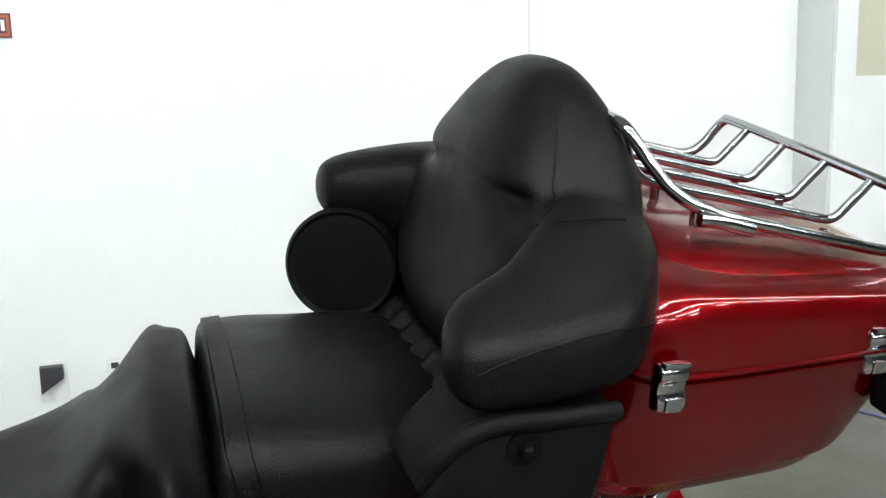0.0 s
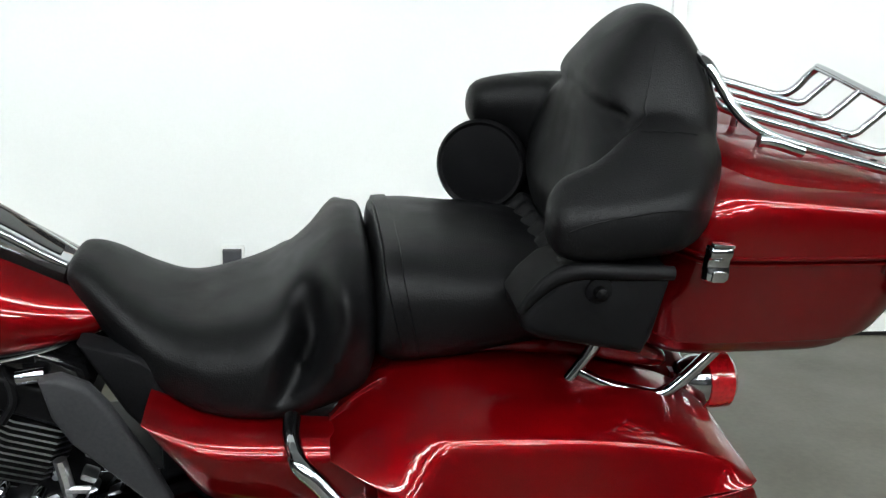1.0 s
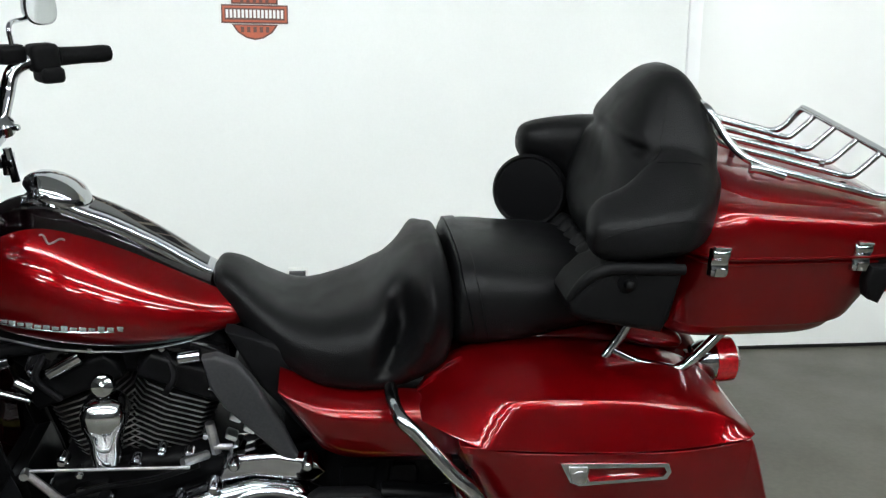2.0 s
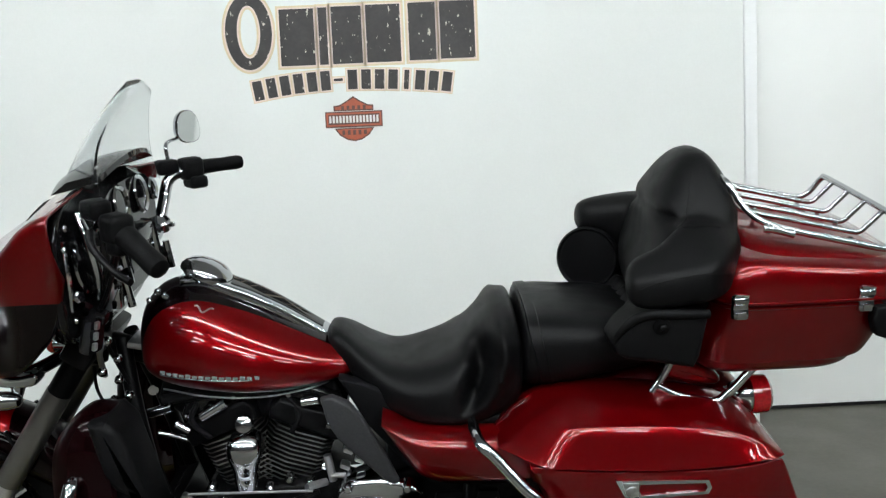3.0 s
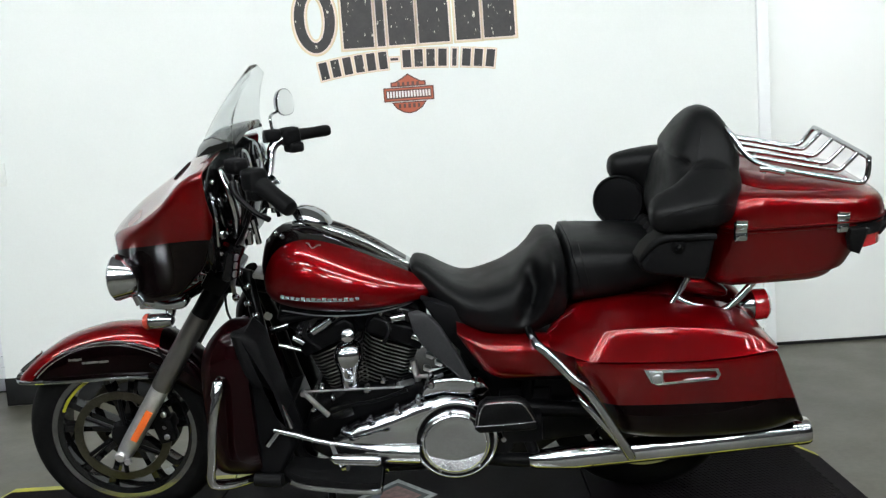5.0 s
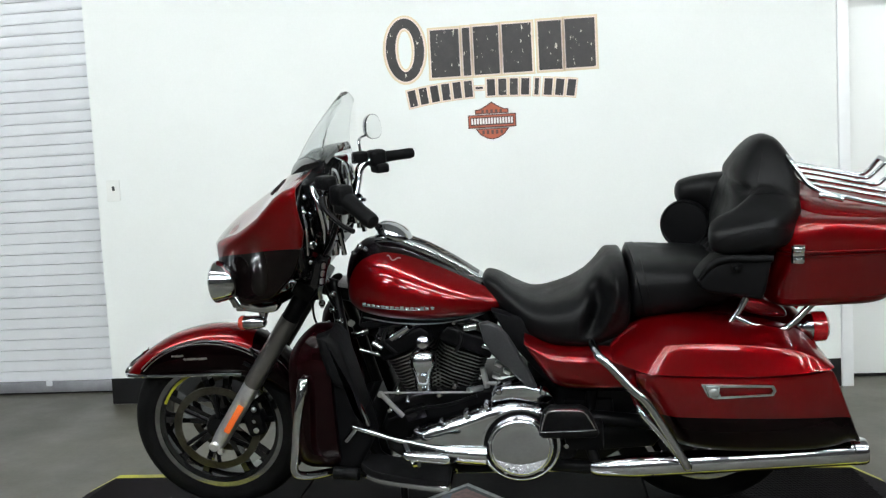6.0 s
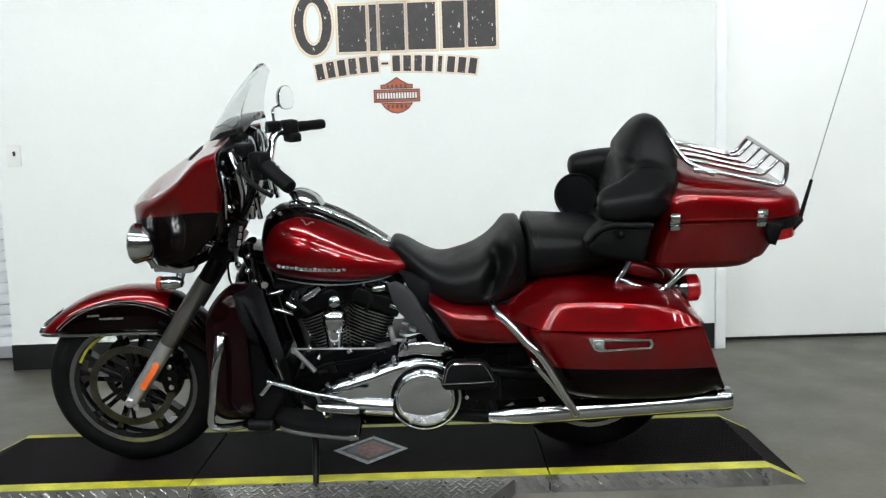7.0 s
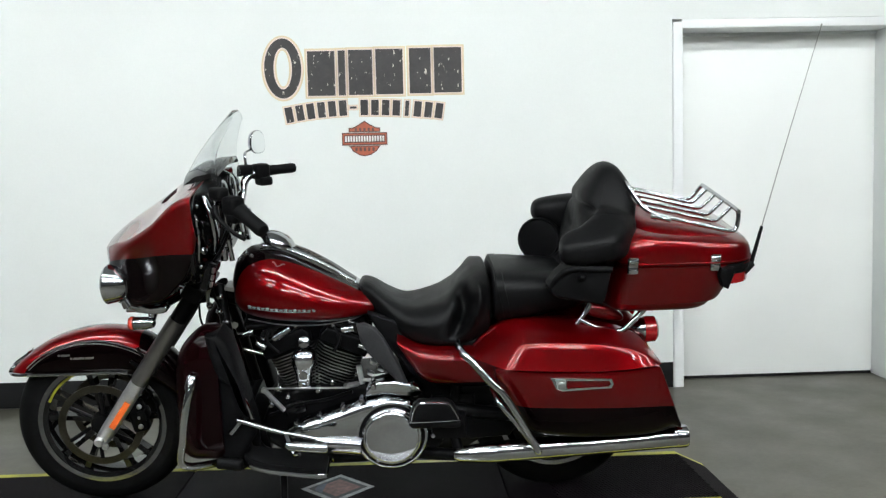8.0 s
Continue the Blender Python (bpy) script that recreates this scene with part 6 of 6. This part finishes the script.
# engine
bm = B()
prism(bm, [(-0.215, 0.250), (-0.230, 0.330), (-0.190, 0.410), (-0.09, 0.455), (0.07, 0.455), (0.16, 0.46), (0.30, 0.47), (0.34, 0.40), (0.34, 0.26), (0.26, 0.20), (-0.14, 0.20)], -0.145, 0.145, 0.02)
eng = part("engine", bm, M_SATIN, bike, "black V-twin engine with chrome covers")
for s, bx in ((-1, -0.055), (1, -0.015)):
    ax = Vector((s * 0.383, 0, 0.924))
    px = Vector((0.924, 0, -s * 0.383))
    base = Vector((bx, -0.01, 0.410))
    bm = B()
    tube(bm, [base, base + ax * 0.19], 0.062, 24)
    cyl = part("cylinder", bm, M_FINS, eng, "black finned cylinder")
    fins = []
    for k in range(13):
        h = 0.035 + 0.0116 * k
        hw = 0.074 + 0.008 * min(1, k / 6)
        c = base + ax * h
        o = [(-hw, -0.072), (-hw + 0.022, -0.100), (-0.01, -0.110), (hw - 0.022, -0.100), (hw, -0.072), (hw, 0.085), (hw - 0.025, 0.105), (-hw + 0.025, 0.105), (-hw, 0.085)]
        bm = B()
        loft(bm, [[c + px * a * g + Vector((0, b * g, 0)) + ax * t for a, b in o] for t, g in ((-0.0024, 0.995), (0.0020, 1.0), (0.0026, 0.985))])
        for f in bm.faces:
            f.material_index = 1 if abs(f.normal.dot(ax)) < 0.8 and f.calc_area() > 0 else 0
        bm.normal_update()
        for f in bm.faces:
            f.material_index = 1 if abs(f.normal.dot(ax)) < 0.3 else 0
        part("fin", bm, [M_FINS, M_FINEDGE], cyl)
    bm = B()
    prism(bm, [(-0.085, 0.185), (-0.092, 0.215), (-0.075, 0.245), (0.075, 0.245), (0.092, 0.215), (0.085, 0.185)], -0.115, 0.110, 0.012)
    bmesh.ops.transform(bm, matrix=Matrix.Translation(base) @ Matrix(((px.x, 0, ax.x, 0), (0, 1, 0, 0), (px.z, 0, ax.z, 0), (0, 0, 0, 1))), verts=bm.verts)
    hd = part("cylinder_head", bm, M_SATIN, eng, "black cylinder head")
    bm = B()
    prism(bm, [(-0.075, 0.246), (-0.078, 0.268), (-0.055, 0.292), (0.055, 0.292), (0.078, 0.268), (0.075, 0.246)], -0.100, 0.100, 0.012)
    bmesh.ops.transform(bm, matrix=Matrix.Translation(base) @ Matrix(((px.x, 0, ax.x, 0), (0, 1, 0, 0), (px.z, 0, ax.z, 0), (0, 0, 0, 1))), verts=bm.verts)
    part("rocker_cover", bm, M_GLOSS, eng, "gloss black rocker cover")
    for a, b in ((-0.060, 0.258), (0.0, 0.262), (0.058, 0.258), (-0.03, 0.20), (0.045, 0.205)):
        q = base + px * a + ax * b
        bm = B()
        lathe(bm, [(0.010, 0), (0.010, 0.012), (0.006, 0.017)], (q.x, -0.105, q.z), (0, -1, 0), 10)
        part("head_bolt", bm, M_CHROME, eng, "chrome bolt")
# chrome horn cover between the cylinders
bm = B()
rings = []
for z, w, d in ((0.466, 0.014, 0.014), (0.474, 0.024, 0.024), (0.500, 0.028, 0.030), (0.525, 0.029, 0.034), (0.545, 0.036, 0.040), (0.565, 0.043, 0.046), (0.585, 0.043, 0.046), (0.603, 0.034, 0.038), (0.612, 0.018, 0.024)):
    rings.append([(-0.070 + (z - 0.54) * 0.05 + w * math.copysign(abs(math.cos(a)) ** 0.7, math.cos(a)), -0.185 + d * math.copysign(abs(math.sin(a)) ** 0.7, math.sin(a)), z) for a in (2 * math.pi * k / 24 for k in range(24))])
loft(bm, rings)
horn = part("horn_cover", bm, M_CHROME, bike, "polished chrome waterfall horn cover")
bm = B()
lathe(bm, [(0.006, -0.01), (0.016, -0.006), (0.022, 0.004), (0.019, 0.016), (0.001, 0.022)], (-0.064, -0.190, 0.634), (0, -1, 0.35), 24)
tube(bm, [(-0.064, -0.175, 0.63), (-0.066, -0.175, 0.60)], 0.010, 10)
part("horn_knob", bm, M_CHROME, horn, "chrome mounting knob")
# intake and rocker clutter at the front head
for a, b, y, r in (((-0.30, 0.640), (-0.245, 0.655), -0.12, 0.012), ((-0.235, 0.62), (-0.205, 0.60), -0.14, 0.012), ((-0.175, 0.630), (-0.115, 0.665), -0.13, 0.014), ((-0.28, 0.595), (-0.215, 0.575), -0.13, 0.008), ((0.06, 0.655), (0.10, 0.660), -0.13, 0.012), ((0.115, 0.60), (0.15, 0.585), -0.14, 0.008)):
    bm = B()
    tube(bm, [(a[0], y, a[1]), (b[0], y, b[1])], r, 12)
    part("head_fitting", bm, M_CHROME, eng, "chrome head fitting")
for x, z in ((0.165, 0.545), (0.190, 0.520), (0.155, 0.505)):
    bm = B()
    box(bm, (0.024, 0.03, 0.012), (x, -0.16, z), (0, 25, 0), bevel=0.005)
    part("starter_terminal", bm, M_SATCHROME, eng, "bright starter terminal")
bm = B()
tube(bm, [(0.12, -0.17, 0.485), (0.22, -0.17, 0.482)], 0.006, 8)
tube(bm, [(0.115, -0.165, 0.535), (0.125, -0.165, 0.47)], 0.010, 8)
part("starter_lead", bm, M_SATCHROME, eng, "bright starter lead")
for x, z, q in ((-0.195, 0.395, 0.010), (-0.165, 0.455, 0.012), (-0.135, 0.425, 0.009), (-0.085, 0.470, 0.010), (-0.030, 0.445, 0.012), (0.020, 0.470, 0.010), (0.070, 0.455, 0.012), (0.105, 0.500, 0.009)):
    bm = B()
    lathe(bm, [(q, -0.02), (q, 0.006), (q * 0.6, 0.010)], (x, -0.150, z), (0, -1, 0), 12)
    part("crankcase_bolt", bm, M_CHROME, eng, "chrome bolt")
bm = B()
tube(bm, [(-0.20, -0.155, 0.36), (-0.10, -0.165, 0.40), (0.0, -0.165, 0.415), (0.09, -0.16, 0.44)], 0.006, 8)
part("oil_line", bm, M_SATIN, eng, "black oil line")
bm = B()
box(bm, (0.07, 0.03, 0.045), (-0.11, -0.150, 0.385), (0, -14, 0), bevel=0.008)
part("crankcase_cover", bm, M_GLOSS, eng)
# primary case
bm = B()
prism(bm, [(-0.135, 0.330), (-0.060, 0.368), (0.040, 0.398), (0.125, 0.428), (0.20, 0.446), (0.285, 0.432), (0.335, 0.375), (0.345, 0.300), (0.310, 0.225), (0.240, 0.190), (0.165, 0.200), (0.115, 0.240), (0.020, 0.250), (-0.085, 0.268), (-0.130, 0.290)], -0.245, -0.140, 0.030)
prim = part("primary_cover", bm, M_CHROME, eng, "chrome primary drive cover")
bm = B()
lathe(bm, [(0.126, -0.05), (0.128, -0.012), (0.124, -0.002), (0.118, 0.002), (0.113, 0.002)], (0.224, -0.244, 0.308), (0, -1, 0), 56)
part("clutch_ring", bm, M_CHROME, prim, "stepped chrome ring")
bm = B()
lathe(bm, [(0.1135, -0.004), (0.1135, 0.004), (0.104, 0.006)], (0.224, -0.244, 0.308), (0, -1, 0), 56)
part("gasket_ring", bm, M_SATIN, prim, "black gasket ring")
bm = B()
lathe(bm, [(0.104, -0.002), (0.105, 0.006), (0.101, 0.015), (0.096, 0.018), (0.092, 0.0175), (0.089, 0.0215), (0.084, 0.023), (0.040, 0.0242), (0.001, 0.0248)], (0.224, -0.246, 0.308), (0, -1, 0), 56)
derby = part("clutch_cover", bm, M_CHROME, prim, "round chrome clutch cover")
for k in range(5):
    a = 2 * math.pi * k / 5 + 0.4
    bm = B()
    lathe(bm, [(0.006, 0), (0.006, 0.003), (0.003, 0.0045)], (0.224 + 0.097 * math.cos(a), -0.262, 0.308 + 0.097 * math.sin(a)), (0, -1, 0), 10)
    part("cover_screw", bm, M_CHROME, derby)
bm = B()
prism(bm, [(0.135, 0.440), (0.140, 0.470), (0.160, 0.494), (0.240, 0.498), (0.310, 0.482), (0.335, 0.455), (0.310, 0.430), (0.20, 0.450)], -0.228, -0.130, 0.012)
part("starter_cover", bm, M_CHROME, prim, "chrome upper gear cover")
for x, z in ((-0.10, 0.352), (-0.02, 0.382), (0.06, 0.410), (0.125, 0.435), (-0.05, 0.268), (0.165, 0.484), (0.30, 0.478), (0.335, 0.34), (0.365, 0.30)):
    bm = B()
    lathe(bm, [(0.011, -0.03), (0.011, 0.004), (0.007, 0.009)], (x, -0.236, z), (0, -1, 0), 12)
    part("case_bolt", bm, M_CHROME, prim, "chrome case bolt")
bm = B()
lathe(bm, [(0.035, -0.04), (0.035, 0.0), (0.028, 0.006)], (0.362, -0.215, 0.275), (0, -1, 0), 20)
part("drain_cap", bm, M_SATIN, prim, "black round cap")
bm = B()
tube(bm, [(-0.04, -0.225, 0.286), (0.03, -0.232, 0.280), (0.118, -0.236, 0.274)], [0.030, 0.034, 0.036], 20)
part("chain_bulge", bm, M_CHROME, prim, "rounded chrome bulge")
# shift linkage and heel-toe shifter
bm = B()
tube(bm, [(-0.205, -0.235, 0.487), (-0.195, -0.235, 0.489), (0.085, -0.235, 0.483)], 0.0030, 8, curve=False)
tube(bm, [(-0.205, -0.235, 0.487), (-0.140, -0.225, 0.405)], 0.008, 8)
lathe(bm, [(0.008, 0), (0.008, 0.02)], (-0.203, -0.23, 0.486), (0, -1, 0), 10)
tube(bm, [(0.07, -0.22, 0.484), (0.11, -0.18, 0.475)], 0.009, 8)
link = part("shift_rod", bm, M_SATCHROME, bike, "bright gear shift rod")
bm = B()
tube(bm, [(-0.285, -0.300, 0.405), (-0.275, -0.300, 0.402), (-0.155, -0.300, 0.360), (-0.105, -0.300, 0.348), (-0.03, -0.300, 0.330)], 0.0075, 10)
tube(bm, [(-0.275, -0.30, 0.402), (-0.31, -0.30, 0.36)], 0.010, 10)
tube(bm, [(-0.120, -0.36, 0.340), (-0.110, -0.365, 0.337), (0.005, -0.365, 0.325), (0.015, -0.365, 0.324)], [0.010, 0.0155, 0.0175, 0.010], 12, curve=False)
tube(bm, [(-0.13, -0.30, 0.35), (-0.10, -0.34, 0.30), (-0.08, -0.36, 0.305)], 0.008, 8)
tube(bm, [(-0.285, -0.30, 0.53), (-0.255, -0.30, 0.47), (-0.235, -0.30, 0.41)], 0.007, 8)
part("shift_lever", bm, M_CHROME, bike, "chrome heel and toe shift lever")


# floorboards
for s in (-1, 1):
    o = [(-0.275, 0.290), (-0.262, 0.345), (-0.205, 0.385), (-0.06, 0.402), (0.000, 0.398), (0.012, 0.385), (0.012, 0.290), (0.0, 0.27), (-0.255, 0.265)]
    def tilt(x):
        return 0.272 - 0.112 * (x + 0.05) + 0.5 * max(0.0, -0.16 - x) ** 2
    bm = B()
    arr = [tuple(p) for p in spline(o, 4, True)]
    for z0, z1, g in ((-0.016, -0.004, 1.012),):
        loft(bm, [[(-0.13 + (x + 0.13) * k, s * (0.335 + (y - 0.335) * k), tilt(x) + z) for x, y in arr] for z, k in ((-0.019, 0.97), (-0.017, g), (-0.006, g), (-0.003, 0.99))])
    fb = part("floorboard", bm, M_CHROME, bike, "rider floorboard with a chrome rim")
    bm = B()
    loft(bm, [[(-0.13 + (x + 0.13) * k, s * (0.335 + (y - 0.335) * k), tilt(x) + z) for x, y in arr] for z, k in ((-0.005, 0.985), (0.012, 0.98), (0.016, 0.95))])
    part("floorboard_pad", bm, M_RUBBER, fb, "black rubber pad")
    bm = B()
    tube(bm, [(-0.10, s * 0.28, 0.26), (-0.10, s * 0.12, 0.24)], 0.014, 10)
    part("floorboard_mount", bm, M_SATIN, fb)
    seat_at(fb, 1.0204, -0.006, 0.0622, -0.047, s)
    # folded passenger board
    o = [(0.282, 0.392), (0.291, 0.440), (0.300, 0.466), (0.320, 0.481), (0.408, 0.479), (0.430, 0.468), (0.442, 0.446), (0.462, 0.394), (0.450, 0.379), (0.295, 0.380)]
    bm = B()
    prism(bm, o, s * 0.335, s * 0.300, 0.010)
    pb = part("passenger_board", bm, M_PLASTIC, bike, "folded black passenger footboard")
    rim = [(0.292, 0.412), (0.300, 0.446), (0.308, 0.463), (0.326, 0.473), (0.404, 0.471), (0.422, 0.462), (0.433, 0.444), (0.447, 0.416), (0.440, 0.409), (0.298, 0.406)]
    bm = B()
    pts = [tuple(p) for p in spline(rim, 3, True)]
    tube(bm, [(x, s * 0.3375, z) for x, z in pts] + [(pts[0][0], s * 0.3375, pts[0][1])], 0.0026, 8, 1)
    part("board_rim", bm, M_CHROME, pb, "thin chrome rim")
    bm = B()
    prism(bm, rim, s * 0.3385, s * 0.3352, 0.0015)
    part("board_pad", bm, M_RUBBER, pb, "black rubber pad")
    seat_at(pb, 1.0136, -0.004, 0.0415, -0.035, s)
    # engine guard
    bm = B()
    tube(bm, [(-0.345, s * 0.09, 0.640), (-0.385, s * 0.22, 0.618), (-0.415, s * 0.330, 0.592), (-0.420, s * 0.372, 0.555), (-0.438, s * 0.390, 0.470), (-0.452, s * 0.392, 0.380), (-0.463, s * 0.388, 0.318), (-0.448, s * 0.375, 0.292), (-0.40, s * 0.33, 0.272), (-0.30, s * 0.22, 0.245), (-0.22, s * 0.14, 0.22)], 0.0132, 14)
    gd = part("engine_guard", bm, M_CHROME, bike, "chrome engine guard hoop")
    bm = B()
    tube(bm, [(-0.414, s * 0.335, 0.590), (-0.416, s * 0.345, 0.586), (-0.420, s * 0.366, 0.560), (-0.421, s * 0.374, 0.545)], [0.012, 0.0185, 0.0185, 0.012], 14, curve=False)
    part("guard_clamp", bm, M_CHROME, gd)
    gd.location = (0, -s * 0.02, -0.018)
    # lower fairing
    L1 = [(-0.490, 0.560, 0.310, 0.024), (-0.474, 0.640, 0.276, 0.060), (-0.440, 0.690, 0.262, 0.084), (-0.400, 0.722, 0.262, 0.096), (-0.365, 0.728, 0.262, 0.100), (-0.335, 0.722, 0.270, 0.096)]
    bm = B()
    loft(bm, [oval(x, t, b, w, 0.5, 3.0, 3.0, s * 0.235, 36) for x, t, b, w in spline(L1, 5)])
    lf = part("lower_fairing", bm, M_BURG, bike, "dark burgundy lower fairing", angle=55)
    bm = B()
    prism(bm, [(-0.372, 0.715), (-0.330, 0.722), (-0.300, 0.690), (-0.268, 0.560), (-0.248, 0.470), (-0.262, 0.420), (-0.290, 0.540), (-0.330, 0.560), (-0.352, 0.600)], s * 0.335, s * 0.18, 0.022)
    part("lower_glove_box", bm, M_PLASTIC, lf, "dark grey moulded glove box")
    bm = B()
    prism(bm, [(-0.352, 0.560), (-0.285, 0.545), (-0.240, 0.420), (-0.228, 0.360), (-0.280, 0.270), (-0.340, 0.262), (-0.372, 0.32)], s * 0.30, s * 0.17, 0.02)
    part("lower_duct", bm, M_INNER, lf, "black lower duct")
    bm = B()
    lathe(bm, [(0.05, -0.05), (0.055, 0.0), (0.045, 0.02), (0.001, 0.025)], (-0.305, s * 0.26, 0.265), (0, s, -0.2), 24)
    tube(bm, [(-0.36, s * 0.30, 0.262), (-0.28, s * 0.31, 0.258)], 0.020, 12)
    part("lower_foot", bm, M_PLASTIC, lf)
    lf.location = (0, -s * 0.01, -0.012)

# side stand
bm = B()
tube(bm, [(-0.165, -0.16, 0.23), (-0.150, -0.26, 0.130), (-0.147, -0.335, 0.046)], [0.014, 0.012, 0.010], 12, curve=False)
stand = part("side_stand", bm, M_SATIN, bike, "black side stand")
bm = B()
lathe(bm, [(0.026, -0.004), (0.026, 0.002), (0.020, 0.006)], (-0.147, -0.340, 0.038), (0, 0.18, 1), 18)
part("stand_foot", bm, M_SATIN, stand)
